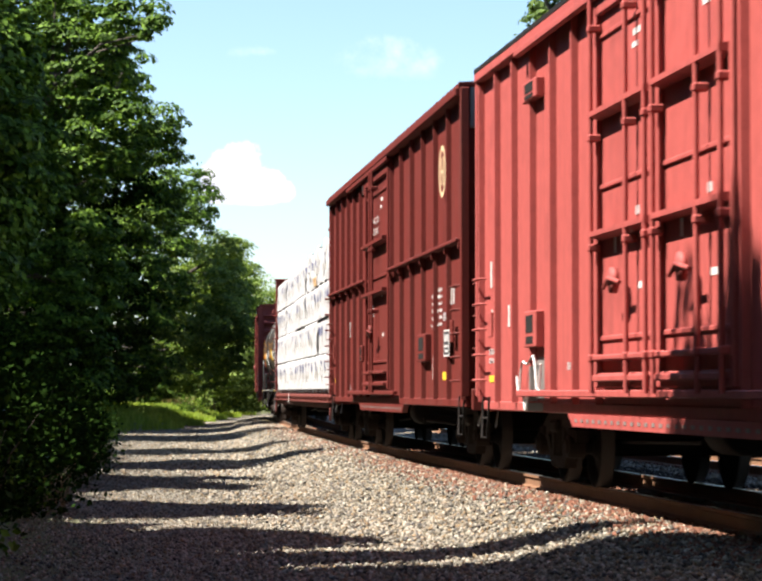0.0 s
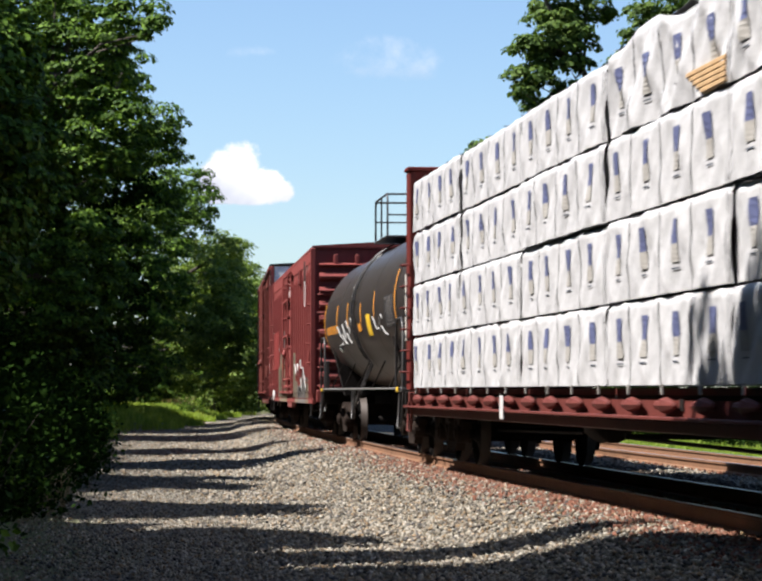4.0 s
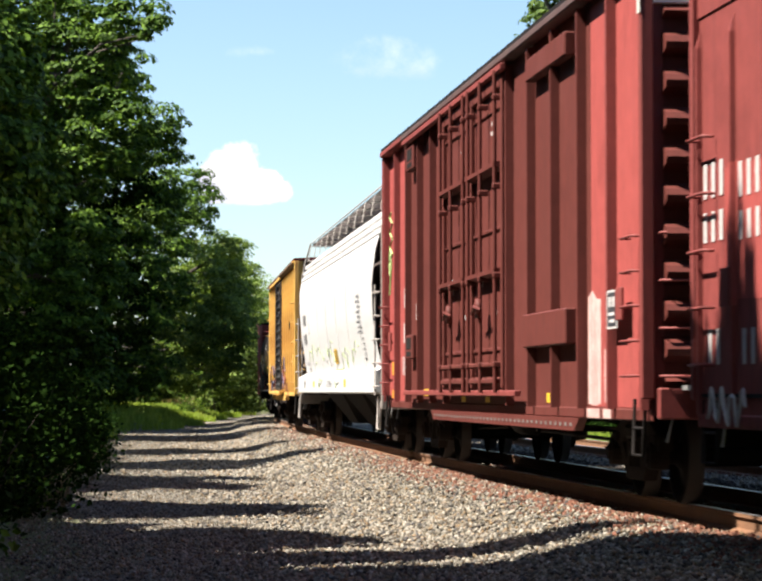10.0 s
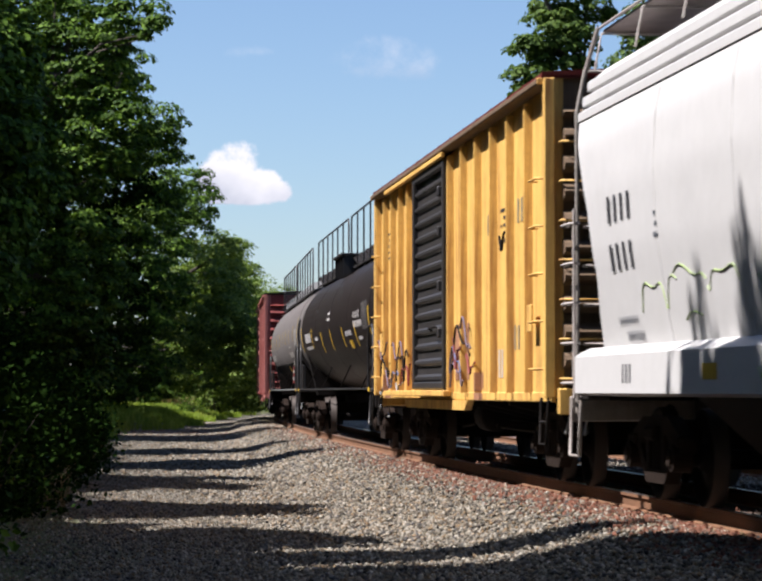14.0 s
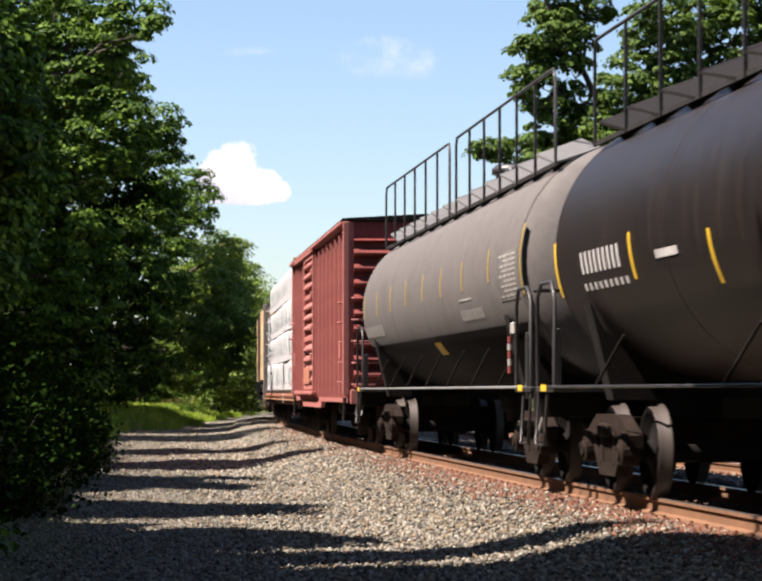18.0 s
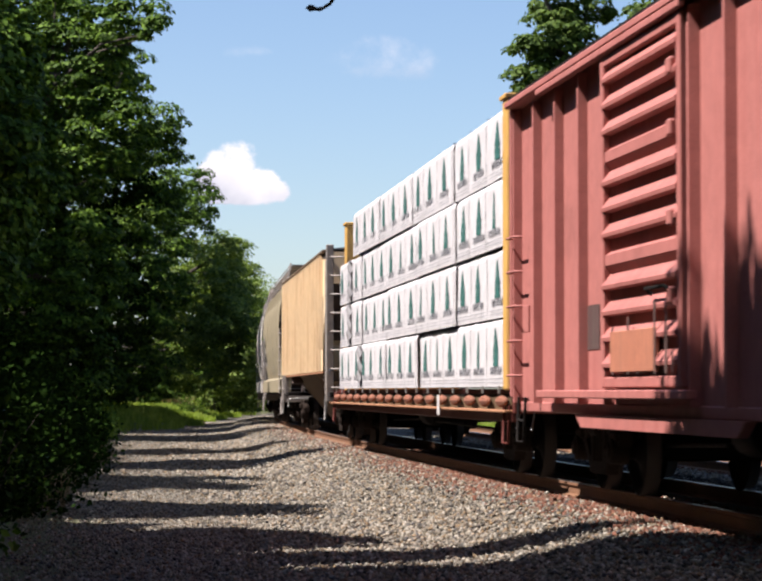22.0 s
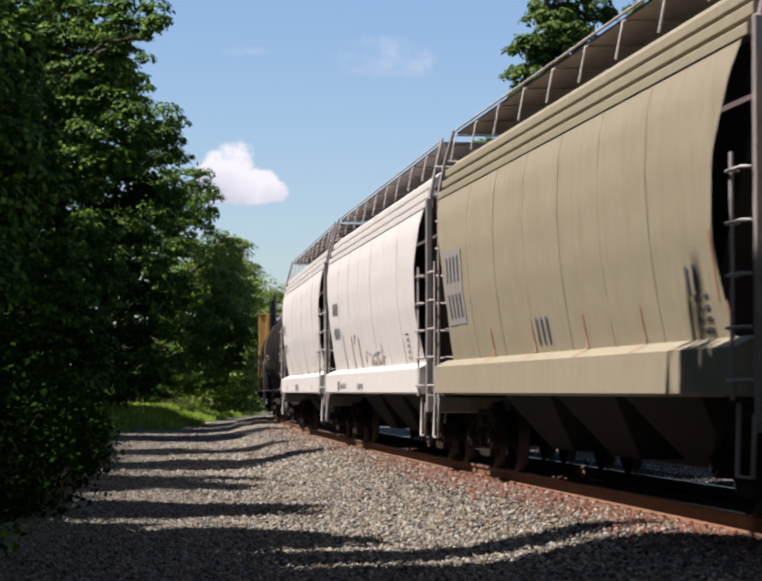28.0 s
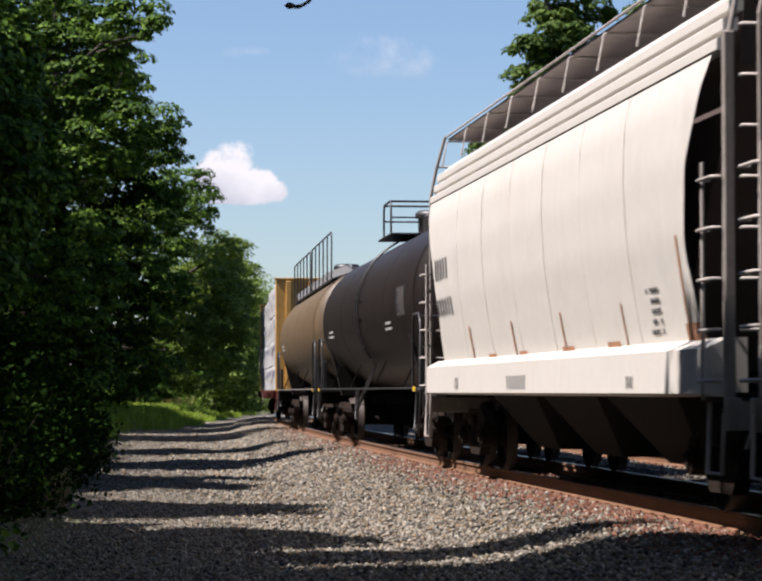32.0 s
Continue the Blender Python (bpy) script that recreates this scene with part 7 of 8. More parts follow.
            LOADS.append((ob, mid, h))


# ---- the train, from front to rear ----
def build_train():
    cars = []

    def put(ob, s0, s1):
        cars.append((ob, (s0 + s1) / 2, (s1 - s0) / 2))
    put(boxcar(12.0, 31.4, dict(label="faded red high-roof boxcar with ribbed sides and double plug doors", paint="red", end="brown", sill=0.84, top=5.17, panel_y=1.50, roof="steel_dark", door=(-2.5, 2.6), leaves=2, posts=(6, 6), style="plug",
        bars=(0.38, 0.69), rods=(0.05, 0.35, 0.95), stiff=3, brackets=[(6.0, 4.38, 0.8, 0.22), (6.0, 1.75, 0.7, 0.4)], marks=[(8.93, 2.49, 0.54, 0.32, 'paint_white'), (8.79, 1.94, 0.62, 0.24, 'paint_white'), (7.58, 1.95, 0.76, 0.26, 'paint_white'), (8.89, 1.55, 0.66, 0.07, 'paint_white'), (8.89, 1.44, 0.66, 0.06, 'paint_white'), (8.88, 1.22, 0.63, 0.08, 'paint_yellow'), (6.36, 2.26, 0.41, 0.36, 'paint_white'), (-0.96, 3.15, 0.19, 0.16, 'paint_white'), (-0.08, 2.76, 0.44, 0.21, 'paint_white'), (4.23, 1.33, 0.3, 0.08, 'paint_white')], patches=[(6.1, 1.12, 0.9, 0.6, 'patch_grey')], scrawl=[(tag(7.0, 5.4, 1.3, 0.3, 81), 'paint_white'), (tag(6.6, 5.6, 1.0, 0.16, 82), 'paint_white')], tall_end=True, ladder_top=2.6)), 12.0, 31.4)
    put(boxcar(32.7, 52.15, dict(label="oxide brown high-roof boxcar with ribs, belt rail and plug door", paint="brown", sill=0.86, end="maroon", top=5.17, panel_y=1.505, eave_out=1.66, roof="brown", door=(-1.26, 2.44), posts=(6, 6), style="plug", belt=3.02,
        bars=(0.43, 0.66), rods=(0.5, 0.6), stiff=3, brackets=[(-5.7, 1.7, 0.9, 0.4), (2.7, 4.68, 0.35, 0.2), (3.1, 1.75, 0.35, 0.3)], placards=[(-8.3, 1.72, 0.55, 0.36)], words=[('CLOSE AND LOCK', 1.0, 3.95, 0.16), ('BEFORE MOVING', 1.0, 3.76, 0.16)], marks=[(-7.1, 2.25, 0.5, 0.58, 'paint_white'), (-8.3, 2.37, 0.7, 0.25, 'paint_white'), (-7.82, 2.1, 0.74, 0.12, 'paint_white'), (-7.83, 1.72, 0.58, 0.34, 'paint_white'), (-7.77, 1.28, 0.67, 0.11, 'paint_yellow'), (-6.37, 2.21, 0.26, 0.53, 'paint_white'), (-6.55, 1.4, 0.64, 0.33, 'paint_white'), (-6.64, 1.03, 0.56, 0.06, 'paint_white'), (8.77, 2.53, 0.61, 0.28, 'paint_white'), (7.55, 2.54, 0.67, 0.27, 'paint_white'), (8.82, 2.01, 0.69, 0.34, 'paint_white'), (7.52, 1.97, 0.74, 0.33, 'paint_white'), (6.08, 2.25, 0.37, 0.28, 'paint_white'), (8.82, 1.54, 0.69, 0.22, 'paint_white'), (8.82, 1.28, 0.69, 0.12, 'paint_yellow'), (6.17, 1.1, 0.57, 0.15, 'paint_white'), (0.95, 1.9, 0.5, 0.24, 'paint_white'), (-0.85, 1.95, 0.22, 0.5, 'paint_white'), (1.1, 4.25, 0.8, 0.14, 'paint_white'), (1.55, 2.5, 0.3, 0.2, 'paint_white'), (0.4, 1.3, 0.4, 0.12, 'paint_white'), (5.2, 0.98, 0.25, 0.1, 'paint_orange'), (2.9, 0.98, 0.25, 0.1, 'paint_orange')], ovals=[(-7.88, 4.09, 0.345, 0.36, 'emblem')], tall_end=True, ladder_top=2.6)), 32.7, 52.15)
    put(flat_car(53.3, 78.1, dict(label="maroon bulkhead flat car loaded with white wrapped lumber", deck="maroon", bulk="brown", bulk_top=4.5, plate=3.0, tiers=(1.12, 1.92, 2.72, 3.52, 4.32), winches=1.35, web="maroon",
        bundles=5, logos=4, logo="panel", seed=5, bundle_label="white plastic-wrapped lumber bundle with navy panels on a flat car")), 53.3, 78.1)
    put(tank_car(78.7, 95.2, dict(label="dull black tank car with orange marks, stains and a yellow placard", paint="tank_black", plates=[(-2.62, -1.98, -20, -4, 'paint_yellow'), (-6.56, -5.19, -17, 5, 'patch_grey'), (4.15, 6.9, -12, -5, 'paint_orange'), (-0.8, -0.3, -15, -9, 'paint_orange')], dashes=[(7.35, -24, 16), (4.2, -5, 11), (1.8, -9, 10), (-0.92, -8, 6), (-3.415, -8, 11), (-6.84, -17, 21)], dash_paint="paint_orange", struts=5,
        scrawl=[[(x, z) for x, z in tag(4.3, 2.6, -14, 8, 71)], [(x, z) for x, z in tag(2.3, 0.9, -10, 7, 72)], [(x, z) for x, z in tag(4.9, 3.9, -24, 5, 73)], [(x, z) for x, z in tag(-3.0, -4.6, -14, 7, 74)], [(x, z) for x, z in tag(-4.2, -5.1, -20, 5, 75)], [(x, z) for x, z in tag(3.4, 1.8, -20, 6, 76)],
                [(1.0 + 0.01 * i, 62 - 6 * i) for i in range(9)], [(1.12 + 0.012 * i, 60 - 5 * i) for i in range(9)]], rail_paint="grey")), 78.7, 95.2)
    put(boxcar(96.35, 115.95, dict(label="mineral red boxcar with tan cover paint patches and white emblem", paint="rust_red", top=4.5, eave=0.40, flush=True, panel_y=1.528, sill=0.78, roof="rust_red", belly=(-0.6, 1.4), door=(-1.3, 1.75), posts=(9, 8), post_width=0.9, style="plug", eave_out=1.542, dark_line=1.02, fascia=0.3,
        words=[('CLOSE AND LOCK', -0.1, 3.84, 0.2), ('DOORS BEFORE', -0.1, 3.62, 0.2), ('MOVING CAR', -0.1, 3.40, 0.2)], brackets=[(-5.2, 3.9, 0.4, 0.36), (2.35, 3.9, 0.35, 0.32), (-5.1, 1.53, 0.5, 0.32)],
        bars=(0.46, 0.77), rods=(0.09, 0.91), stiff=4, header_studs=True, ribs=9, scrawl=[([(8.3 + 0.06 * i, 0.95 + 0.13 * math.sin(i * 1.3) + 0.04 * math.sin(i * 2.9)) for i in range(19)], "paint_white"), (tag(-3.0, -4.8, 1.6, 0.17, 83), "paint_white"), (tag(-5.3, -5.9, 1.65, 0.22, 84), "chalk"), (tag(-5.6, -6.8, 1.2, 0.2, 85), "chalk"), (tag(-6.3, -7.6, 1.45, 0.25, 86), "chalk"), (tag(-7.0, -8.4, 1.2, 0.2, 87), "chalk"), (tag(-4.9, -6.0, 1.05, 0.14, 88), "steel_dark")], marks=[(9.34, 2.74, 0.71, 0.28, 'paint_white'), (9.35, 2.37, 0.71, 0.24, 'paint_white'), (8.33, 2.68, 0.69, 0.27, 'paint_white'), (8.33, 2.33, 0.69, 0.22, 'paint_white'), (6.46, 2.4, 0.44, 0.29, 'paint_white'), (4.6, 1.77, 0.4, 0.12, 'paint_orange'), (9.34, 1.42, 0.49, 0.28, 'paint_white'), (8.36, 1.41, 0.48, 0.27, 'paint_white'), (-7.4, 1.62, 0.36, 0.42, 'paint_white'), (-5.73, 1.3, 0.55, 0.11, 'paint_orange')], patches=[(7.7, 2.3, 2.6, 1.15, 'red'), (5.3, 1.3, 1.3, 1.0, 'patch_tan'), (3.6, 1.47, 2.5, 1.36, 'patch_tan'), (1.95, 1.44, 0.45, 1.4, 'tan'), (3.1, 2.56, 0.7, 0.54, 'patch_grey'), (2.75, 1.95, 0.8, 0.5, 'brown'), (-2.05, 1.5, 1.1, 1.15, 'patch_tan'), (-3.2, 1.12, 1.4, 0.5, 'patch_tan'), (-5.6, 1.06, 3.2, 0.42, 'patch_grey'), (-7.6, 1.12, 1.3, 0.6, 'patch_tan'), (-7.6, 3.7, 0.5, 1.0, 'soot_stain'), (-6.7, 3.8, 0.5, 0.9, 'soot_stain')], ovals=[(-7.4, 3.4, 0.33, 0.315, 'paint_white')], ladder_top=3.3)), 96.35, 115.95)
    put(boxcar(117.75, 137.25, dict(label="maroon high-roof boxcar with bright red corner posts and double plug doors", paint="rust_red", panel="maroon", post="maroon", sill_paint="maroon", sill=0.80, belly=(-6.4, 4.0), end="maroon", end_panels=2.7, end_paint="red", top=5.17, panel_y=1.475, eave_out=1.63, eave_paint="soot_stain", eave_ends=2.7, fascia=0.09, roof="steel_dark", side_plates=[(-6.3, -3.8, 1.55, 1.92), (-6.3, -4.0, 4.5, 4.75)], brackets=[(6.1, 4.6, 0.9, 0.36), (6.2, 1.74, 0.9, 0.36)], placards=[(-8.5, 1.83, 0.46, 0.36)], door=(-2.4, 2.62), leaves=2, posts=(5, 5),
        style="plug", door_paint="maroon", bars=(0.36, 0.70), rods=(0.05, 0.5, 0.9), stiff=3, corner_plate=True, tall_end=True, scrawl=[([(8.62 + 0.17 * math.sin(i * 1.15), 3.95 - 0.045 * i) for i in range(20)], "green_spray"), ([(8.72 + 0.13 * math.cos(i * 0.8), 3.2 - 0.012 * i + 0.2 * math.sin(i * 0.8)) for i in range(14)], "green_spray"),
                ([(8.66 + 0.03 * i, 2.95 - 0.08 * i) for i in range(5)], "green_spray")], header="header_white", header_text="EXCESS HEIGHT", marks=[(8.65, 2.52, 0.66, 0.31, 'paint_white'), (7.45, 2.53, 0.71, 0.31, 'paint_white'), (8.7, 2, 0.73, 0.31, 'paint_white'), (7.42, 1.98, 0.84, 0.31, 'paint_white'), (8.93, 1.44, 0.66, 0.21, 'paint_orange'), (8.91, 1.02, 0.71, 0.13, 'paint_orange'), (6.11, 2.26, 0.36, 0.27, 'paint_white'), (7.74, 1.47, 0.39, 0.3, 'paint_white'), (-1.55, 4.2, 0.9, 0.42, 'paint_white'), (1.05, 4.1, 0.8, 0.46, 'paint_white'), (-4.9, 1.0, 0.5, 0.1, 'paint_yellow'), (5.1, 1.05, 0.5, 0.1, 'paint_yellow'), (-0.6, 0.98, 0.35, 0.1, 'paint_yellow'), (1.4, 0.98, 0.35, 0.1, 'paint_yellow')], patches=[(-7.2, 1.45, 0.6, 1.2, 'patch_pink'), (-7.85, 1.2, 0.35, 0.7, 'patch_pink')], ladder_top=2.6)), 117.75, 137.25)
    put(curved_hopper(138.1, 158.7, dict(label="white curve-sided covered hopper with green scrawls and yellow placards", paint="white", marks=[(7.8, 2.77, 1.06, 0.25, 'paint_black'), (7.81, 2.32, 1.06, 0.25, 'paint_black'), (6.36, 2.53, 0.24, 0.28, 'ink'), (-0.33, 1.80, 0.76, 0.30, 'paint_yellow'), (4.52, 1.23, 0.45, 0.13, 'paint_yellow'), (-3.7, 1.23, 0.45, 0.15, 'paint_yellow'), (0.3, 1.275, 1.0, 0.035, 'ink'), (0.1, 1.225, 1.4, 0.035, 'ink'), (0.2, 1.175, 1.7, 0.03, 'ink'), (-1.8, 1.23, 1.4, 0.03, 'ink'), (7.9, 1.73, 0.8, 0.07, 'ink'), (7.7, 1.58, 0.7, 0.09, 'ink'), (-6.74, 1.85, 0.5, 0.46, 'paint_black'), (-6.3, 2.5, 0.95, 0.75, 'ink'), (7.46, 1.23, 0.43, 0.17, 'paint_black')], inner="grate_shade_brown",
        scrawl=[(tag(7.3, 5.9, 1.95, 0.17, 1), "green_spray"), (tag(5.9, 4.9, 2.05, 0.10, 2), "green_spray"), (tag(5.0, 4.0, 2.0, 0.12, 21), "green_spray"), (tag(5.7, 5.3, 1.66, 0.08, 22), "green_spray"), (tag(3.5, 3.0, 1.85, 0.13, 3), "green_spray"), (tag(2.1, 1.2, 1.95, 0.14, 4), "green_spray"), (tag(1.5, 0.5, 1.85, 0.18, 23), "green_spray"),
                (tag(0.9, 0.2, 2.05, 0.17, 5), "green_spray"), (tag(0.8, -0.1, 1.75, 0.12, 24), "green_spray"), (tag(3.2, 2.1, 1.22, 0.12, 6), "green_spray"), (tag(3.0, 2.4, 1.28, 0.12, 25), "green_spray"), (tag(-1.0, -2.1, 1.22, 0.12, 26), "green_spray"), (tag(-1.5, -3.0, 1.72, 0.24, 7), "green_spray"), (tag(-2.5, -3.6, 1.86, 0.10, 27), "green_spray"),
                (tag(-3.9, -4.8, 1.80, 0.18, 28), "green_spray"), (tag(-4.7, -5.5, 1.92, 0.15, 29), "green_spray"), (tag(2.2, 1.0, 1.66, 0.1, 30), "chalk"), (tag(0.4, -0.2, 1.6, 0.08, 31), "chalk")])), 138.1, 158.7)
    # the yellow car's brown end wall has its shade put into the colour
    put(boxcar(159.65, 175.85, dict(label="weathered yellow boxcar with a black sliding door", paint="boxcar_yellow", end="stain_shade_brown", eave_paint="stain_shade_brown", eave_ends=0.02, top=4.55, door=(-0.55, 2.75), posts=(6, 5), style="pressed", door_paint="black",
        door_label="black pressed steel sliding door", fascia=0.07, roof="brown", eave_out=1.66, panel_y=1.48,
        scrawl=[(tag(7.2, 6.0, 1.45, 0.2, 11), "steel_dark"), (tag(5.9, 4.9, 1.3, 0.18, 12), "navy"), (tag(5.2, 3.6, 1.5, 0.28, 13), "steel_dark"), (tag(4.6, 3.2, 1.35, 0.2, 14), "rust_red"),
                (tag(-1.1, -2.1, 1.7, 0.34, 15), "steel_dark"), (tag(-1.2, -2.0, 1.6, 0.3, 16), "rust_red"), (tag(-1.0, -1.9, 1.45, 0.26, 17), "navy"), (tag(-2.4, -3.2, 1.4, 0.16, 18), "rust_red"), (tag(-5.0, -5.6, 2.9, 0.2, 19), "steel_dark"), (tag(7.6, 6.4, 1.7, 0.22, 41), "purple_spray"), (tag(6.6, 5.4, 1.25, 0.16, 42), "purple_spray"), (tag(5.6, 4.4, 1.65, 0.2, 43), "purple_spray"), (tag(-1.0, -2.2, 1.3, 0.2, 44), "purple_spray"), (tag(-2.0, -2.9, 1.75, 0.3, 45), "purple_spray"), (tag(7.4, 6.9, 1.1, 0.1, 46), "chalk"), (tag(5.2, 4.3, 1.15, 0.12, 47), "chalk")], patches=[(6.9, 1.18, 0.9, 0.4, "rust_spot"), (-2.9, 1.16, 0.7, 0.3, "rust_spot")], marks=[(6.78, 3.47, 0.7, 0.5, 'paint_black'), (5.31, 3.64, 0.49, 0.34, 'paint_black'), (5.31, 3.2, 0.49, 0.34, 'paint_black'), (-4.83, 3.05, 0.38, 0.46, 'paint_black'), (-6, 3.15, 0.51, 0.28, 'tan'), (-3.74, 3.13, 0.31, 0.25, 'tan'), (-4.63, 1.4, 0.43, 0.34, 'paint_white'), (-1.47, 1.59, 1.24, 0.74, 'rust_spot'), (-5.78, 1.69, 0.48, 0.28, 'tan')], ladder_top=3.6, inset=2.3, ribs=10)), 159.65, 175.85)
    put(tank_car(177.35, 197.75, dict(label="dark brown-black tank car with yellow reflectors and long railing", paint="tank_dark", full_walk=True, box_walk=True, walk_paint="steel_dark", short=0.5, plates=[(6.1, 7.95, -13, -4, 'paint_white'), (5.9, 8.0, -20, -17, 'paint_white'), (0.05, 0.72, -0, 10, 'paint_white'), (-5, -3.6, -16, -12, 'paint_white'), (-4.7, -4.2, -27, -20, 'paint_yellow'), (-7.46, -5.66, -11, -6, 'paint_white'), (-8.7, -7.46, -15, 7, 'patch_grey'), (3.9, 4.7, -15, -8, 'paint_white'), (-7.01, -6.27, -23, -17, 'paint_white')], dashes=[(9.15, -21, 3), (5.65, -19, -1), (2.8, -26, -7), (0.1, -25, -7), (-2.95, -25, -8), (-5.85, -26, -8), (-8.95, -26, 2)], rail_paint="black", words=[("NON ODORIZED", -6.55, TZ - 0.09, 0.17)], struts=4)), 177.35, 197.75)
    put(tank_car(198.0, 217.3, dict(label="grey tank car with soot-and-shade-dark belly, yellow reflectors and long railing", paint="tank_grey", short=0.4, inset=2.1, belly="tank_dark", full_walk=True, plates=[(-8.51, -7.1, -17, 7, 'patch_grey'), (-4.76, -3.63, -13, -10, 'pale_panel'), (-5.49, -3.5, -23, -17, 'pale_panel'), (5.89, 8.72, -22, -14, 'pale_panel'), (-0.35, 0.3, -42, -33, 'paint_yellow')], dashes=[(8.415, -7, 9), (6.34, -8, 9), (4.3, -7, 10), (2.19, -6, 10), (0.085, -6, 10), (-1.96, -7, 10), (-4.055, -7, 9), (-6.375, -6, 11), (-8.785, -17, 18)], dash_paint="faded_dash", flag_lever=-8.26, panel_paint="patch_grey", line_paint="pale_panel", rail_paint="galv", struts=7)), 198.0, 217.3)
    put(boxcar(218.6, 234.85, dict(label="sun-bleached salmon red boxcar with a pressed steel sliding door", paint="salmon", end="rust_red", fascia=0.08, deep_ribs=True, sill=0.84, eave_out=1.66, panel_y=1.475, top=4.52, door=(0.0, 3.1), posts=(7, 4), style="pressed", door_paint="salmon",
        door_label="salmon pressed steel sliding door", low_panel="panel_orange", roof="steel_dark", marks=[(4.16, 1.7, 0.75, 0.44, 'soot_stain'), (-5.03, 1.55, 0.44, 0.28, 'soot_stain'), (-6.28, 1.4, 0.39, 0.07, 'paint_white')], ladder_top=3.0, inset=2.3, ribs=10)), 218.6, 234.85)
    put(flat_car(235.7, 258.9, dict(label="rusty bulkhead flat car with yellow bulkheads and white wrapped lumber", deck="maroon", bulk="yellow", bulk_top=4.55, rear_half=1.2, plate=-5.9,
        tiers=(1.12, 1.96, 2.82, 3.67, 4.52), rows=((5, 10.45), (5, 10.45), (5, 10.45), (4, 7.5)), winches=1.35, loose_film={(0, 3): 5.85, (1, 4): 8.2, (2, 4): 8.0}, logos=3, logo="tree", seed=6, bundle_label="white plastic-wrapped lumber bundle with green prints on a flat car")), 235.7, 258.9)
    put(ribbed_hopper(259.7, 277.6, dict(label="peach-tan ribbed covered hopper with rust streaks", paint="ochre", marks=[(-9.3, 1.49, 0.36, 0.11, 'ink')])), 259.7, 277.6)
    put(curved_hopper(278.2, 295.4, dict(label="tan curve-sided covered hopper with rust dashes", paint="tan", marks=[(6.45, 2.70, 1.25, 0.34, 'paint_black'), (6.42, 2.21, 1.25, 0.32, 'paint_black'), (0.47, 1.74, 0.89, 0.29, 'ink'), (-6.68, 1.66, 0.5, 0.46, 'paint_black'), (3.92, 1.64, 0.072, 0.46, 'rust_spot'), (1.09, 1.65, 0.057, 0.45, 'rust_spot'), (-1.81, 1.64, 0.06, 0.45, 'rust_spot'), (-4.42, 1.64, 0.048, 0.44, 'rust_spot'), (-7.23, 2.08, 0.048, 0.57, 'rust_spot'), (-7.47, 1.63, 0.054, 0.31, 'rust_spot'), (-6.42, 2, 0.52, 0.22, 'ink')], inner="grate_shade_brown", panels=[(6.42, 2.46, 1.5, 1.0)])), 278.2, 295.4)
    put(curved_hopper(296.1, 313.5, dict(label="off-white curve-sided covered hopper with rust runs", paint="cream", marks=[(6.02, 2.73, 1.2, 0.25, 'paint_black'), (5.91, 2.24, 1.43, 0.22, 'paint_black'), (-5.92, 1.78, 0.5, 0.46, 'paint_black'), (4.77, 1.86, 0.09, 0.77, 'rust_spot'), (3.12, 1.79, 0.093, 0.67, 'rust_spot'), (1.79, 1.79, 0.105, 0.58, 'rust_spot'), (-2, 1.7, 0.063, 0.41, 'rust_spot'), (-5.33, 1.69, 0.048, 0.42, 'rust_spot'), (-0.95, 1.58, 2.208, 0.09, 'tan'), (-7.38, 1.96, 0.039, 0.87, 'rust_spot'), (5.04, 1.17, 0.55, 0.19, 'paint_black'), (0.72, 1.15, 1.18, 0.11, 'ink'), (4.09, 1.17, 1.19, 0.1, 'ink')], inner="grate_shade_brown", scrawl=[(tag(0.9, 0.1, 1.72, 0.12, 91), "purple_spray"), (tag(0.0, -1.0, 1.68, 0.13, 92), "purple_spray"), (tag(-0.8, -1.7, 1.72, 0.11, 93), "purple_spray"), (tag(-1.5, -2.4, 1.66, 0.12, 94), "purple_spray"), (tag(2.6, 2.2, 2.0, 0.16, 95), "purple_spray")])), 296.1, 313.5)
    put(curved_hopper(314.1, 331.3, dict(label="cream-white curve-sided covered hopper with rusty seams", paint="cream", marks=[(6.65, 2.76, 1.25, 0.29, 'paint_black'), (6.56, 2.24, 1.44, 0.24, 'paint_black'), (-5.88, 1.78, 0.5, 0.46, 'paint_black'), (4.69, 1.7, 0.105, 0.44, 'rust_spot'), (1.5, 1.67, 0.084, 0.46, 'rust_spot'), (-1.55, 1.69, 0.066, 0.43, 'rust_spot'), (-4.55, 1.69, 0.051, 0.43, 'rust_spot'), (-7.03, 1.98, 0.063, 0.81, 'rust_spot'), (-7.2, 1.55, 0.59, 0.18, 'rust_spot'), (-3.95, 1.5, 0.57, 0.09, 'rust_spot'), (-1.67, 1.49, 0.63, 0.1, 'rust_spot'), (1.04, 1.49, 0.51, 0.09, 'rust_spot'), (3.22, 1.49, 0.59, 0.09, 'rust_spot'), (5.17, 1.17, 0.35, 0.15, 'paint_black'), (0.62, 1.17, 1.28, 0.16, 'ink'), (-5.35, 1.15, 0.31, 0.11, 'paint_black')], inner="grate_shade_brown")), 314.1, 331.3)
    put(tank_car(332.3, 351.8, dict(label="sooty black tank car with a railed manway platform", platform=(-0.9, 0.35, 0.62), paint="tank_dark", rail_paint="black", struts=4,
        plates=[(-7.4, -6.2, -12, 8, "patch_grey"), (6.2, 7.4, -16, -8, "paint_white"), (-5.0, -4.0, -20, -12, "paint_white")])), 332.3, 351.8)
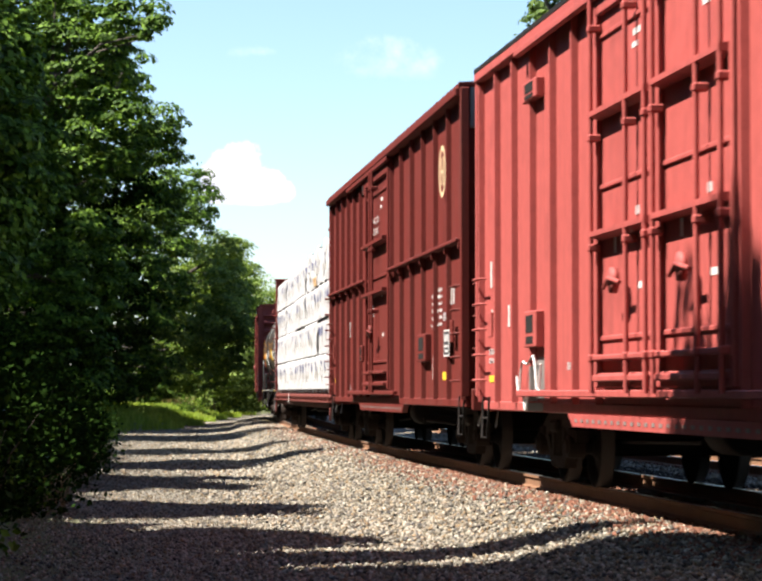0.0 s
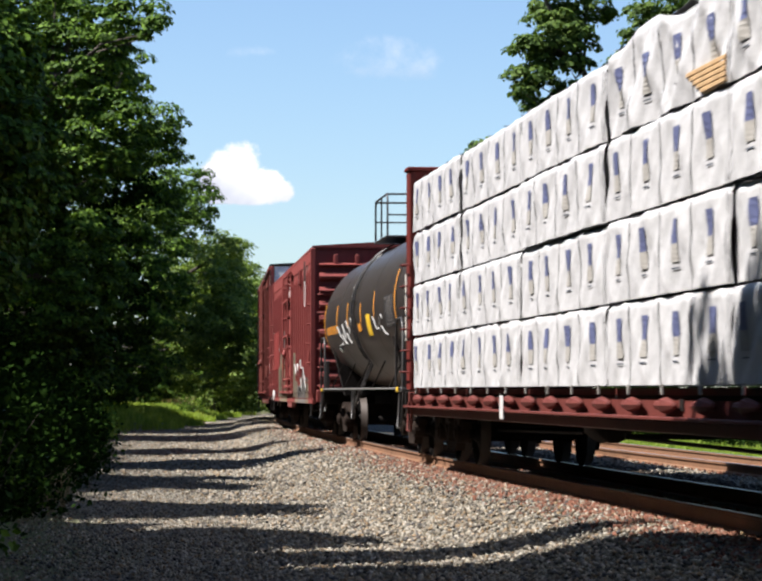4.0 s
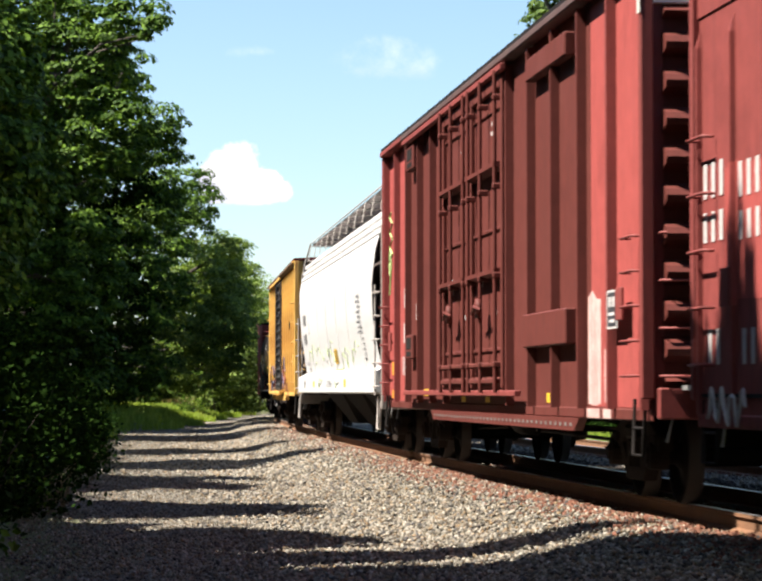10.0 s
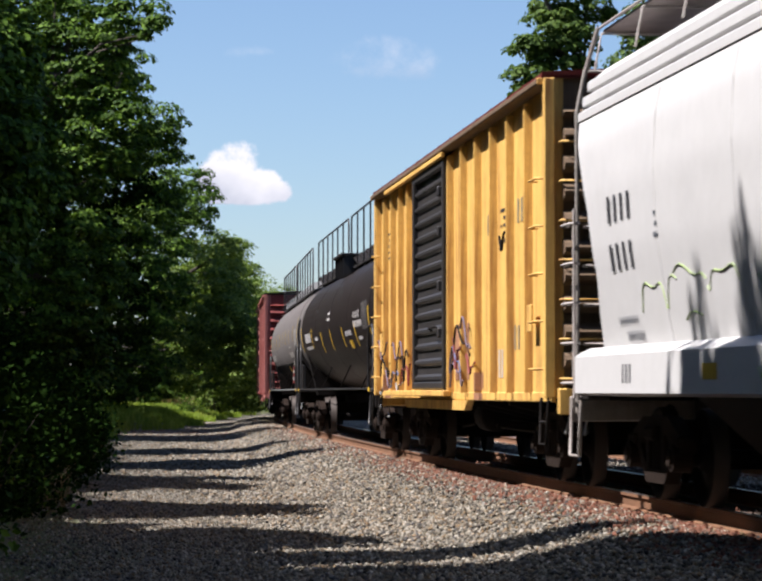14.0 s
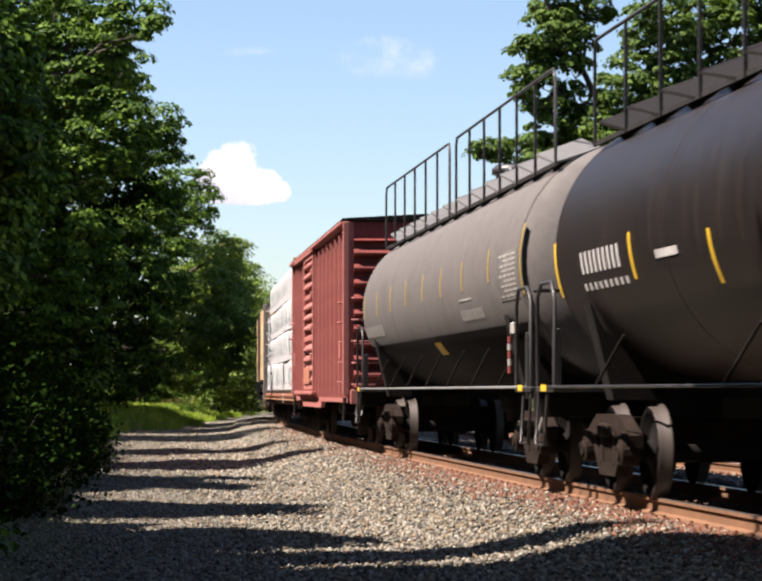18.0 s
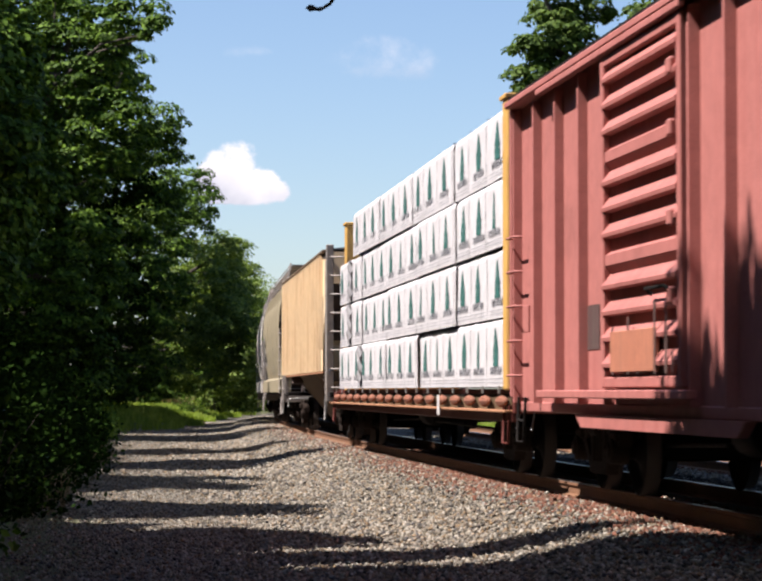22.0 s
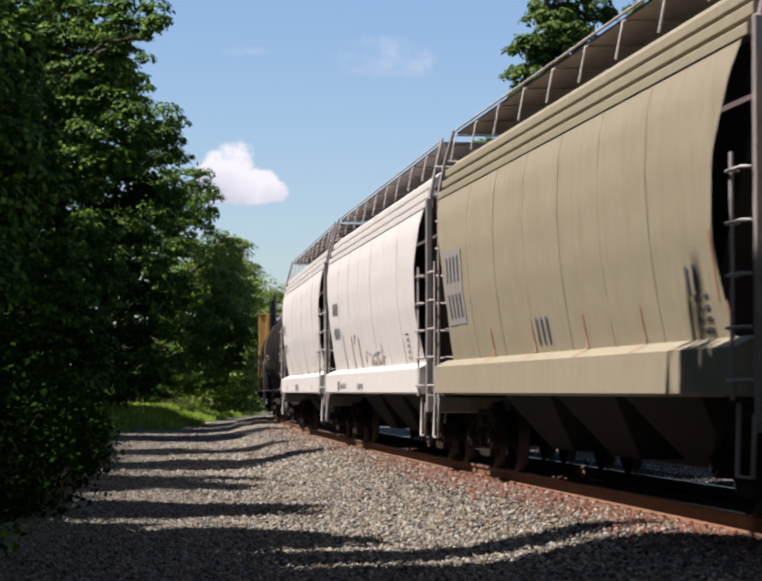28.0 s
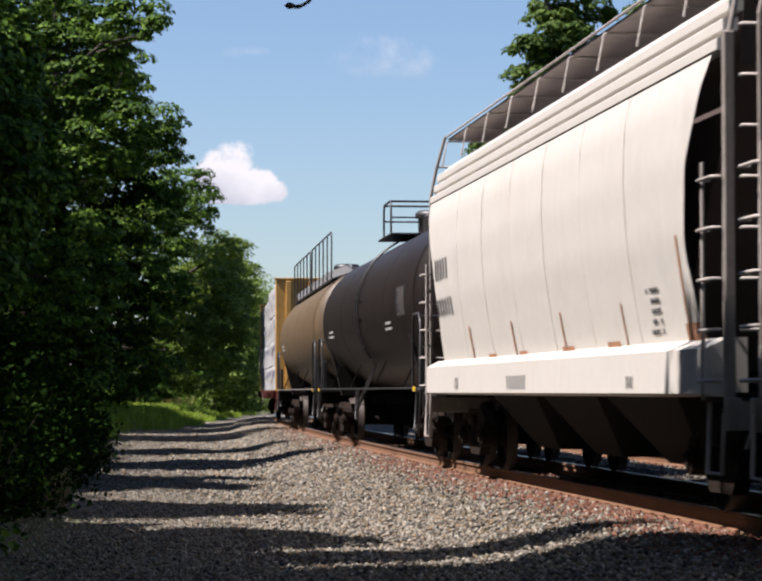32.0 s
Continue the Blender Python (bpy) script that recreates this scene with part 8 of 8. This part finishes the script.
    put(tank_car(352.8, 371.3, dict(label="tan tank car stained with rust and a long railing", paint="tank_tan", full_walk=True, rail_paint="grey", struts=4, plates=[(6.0, 7.2, -14, -6, "paint_white")])), 352.8, 371.3)
    put(flat_car(372.3, 396.3, dict(label="flat car with yellow bulkheads and wrapped lumber behind a tank car", deck="maroon", bulk="yellow", bulk_top=4.55, plate=3.0, tiers=(1.12, 1.92, 2.72, 3.52, 4.32),
        bundles=5, logos=4, logo="panel", seed=9, bundle_label="white plastic-wrapped lumber bundle with navy panels on a flat car")), 372.3, 396.3)
    return cars


def build_twig():
    """A bare hooked vine end that swings into the top of the view close to the camera."""
    k = 4.0 / 5114
    pts = [(0, 0), (18, 1), (38, -10), (56, -34), (66, -66), (68, -100), (62, -140), (46, -180), (22, -220), (-8, -260), (-60, -310), (-130, -360), (-220, -410), (-330, -440), (-520, -470), (-900, -560)]
    mb = MB().tube([(x * k, 0.01 * math.sin(i * 1.3), -y * k) for i, (x, y) in enumerate(pts)], [0.0042] + [0.003 + 0.0001 * i for i in range(len(pts) - 1)], 6)
    for i in (1, 3, 5, 7, 9, 11):
        x, y = pts[i]
        mb.rev([(0.0, -0.004), (0.0045, 0.0), (0.0, 0.004)], "x", (x * k, 0, -y * k), 6)
    mb.rev([(0.0, -0.010), (0.006, -0.003), (0.005, 0.004), (0.0, 0.008)], "x", (0, 0, 0), 6)
    return tagged(new("vine_twig", mb.mesh("vine_twig", "bark")), "bare dark vine end with small buds hanging in the air", "twig")


build_ground()
build_ballast()
CARS = build_train()
build_trees()
build_undergrowth()
CLOUDS = build_clouds()
TWIG = build_twig()
build_tracks()


def motions():
    for ob, mid, half in CARS + LOADS:
        walk(ob, [(t, car_pose(mid, half, t)) for t in range(33)])
    # wheels turn while they are in sight
    for w, dx, s in SPIN:
        ts = [t / 15 for t in range(481) if 12 < s - gone(t / 15) < 75]
        ts = sorted({0.0, 32.0, *ts})
        walk(w, [(t, Matrix.Translation((dx, 0, WHEEL_R)) @ Matrix.Rotation(-gone(t) / WHEEL_R, 4, "Y")) for t in ts])
    for ob, drift in zip(CLOUDS, (-9.0, -7.0)):
        p = Vector(ob.location)
        walk(ob, [(0, Matrix.Translation(p)), (32, Matrix.Translation(p + Vector((drift, 0, 0))))])
    # the twig's tip, as marks of the plan view
    swing = [(0, 430, -90), (0.6, 450, -20), (0.8, 469, 50), (1.0, 380, 210), (1.2, 563, 125), (1.4, 850, 190), (1.6, 745, 380), (1.8, 563, 545), (2.0, 420, -60), (3.0, 500, -120), (8.0, 700, -90),
             (8.5, 760, 5), (9.0, 740, -40), (9.5, 731, 18), (10.2, 740, -60), (11.0, 717, 30), (11.3, 625, 80), (11.6, 563, 205), (11.8, 575, 268), (12.0, 600, 118), (12.2, 610, -40), (14.0, 620, -60), (14.5, 600, 35),
             (15.0, 620, -60), (16.5, 625, 5), (17.0, 640, -60), (21.0, 630, 2), (21.5, 576, 29), (22.0, 632, 13), (22.5, 640, -50), (24.0, 600, -60), (24.5, 560, 45), (25.0, 633, 9), (25.5, 640, -70), (31.0, 600, -60), (31.5, 576, 80), (32.0, 588, 8)]
    walk(TWIG, [(t, Matrix.Translation(px(x, y, 4.0))) for t, x, y in swing])


motions()
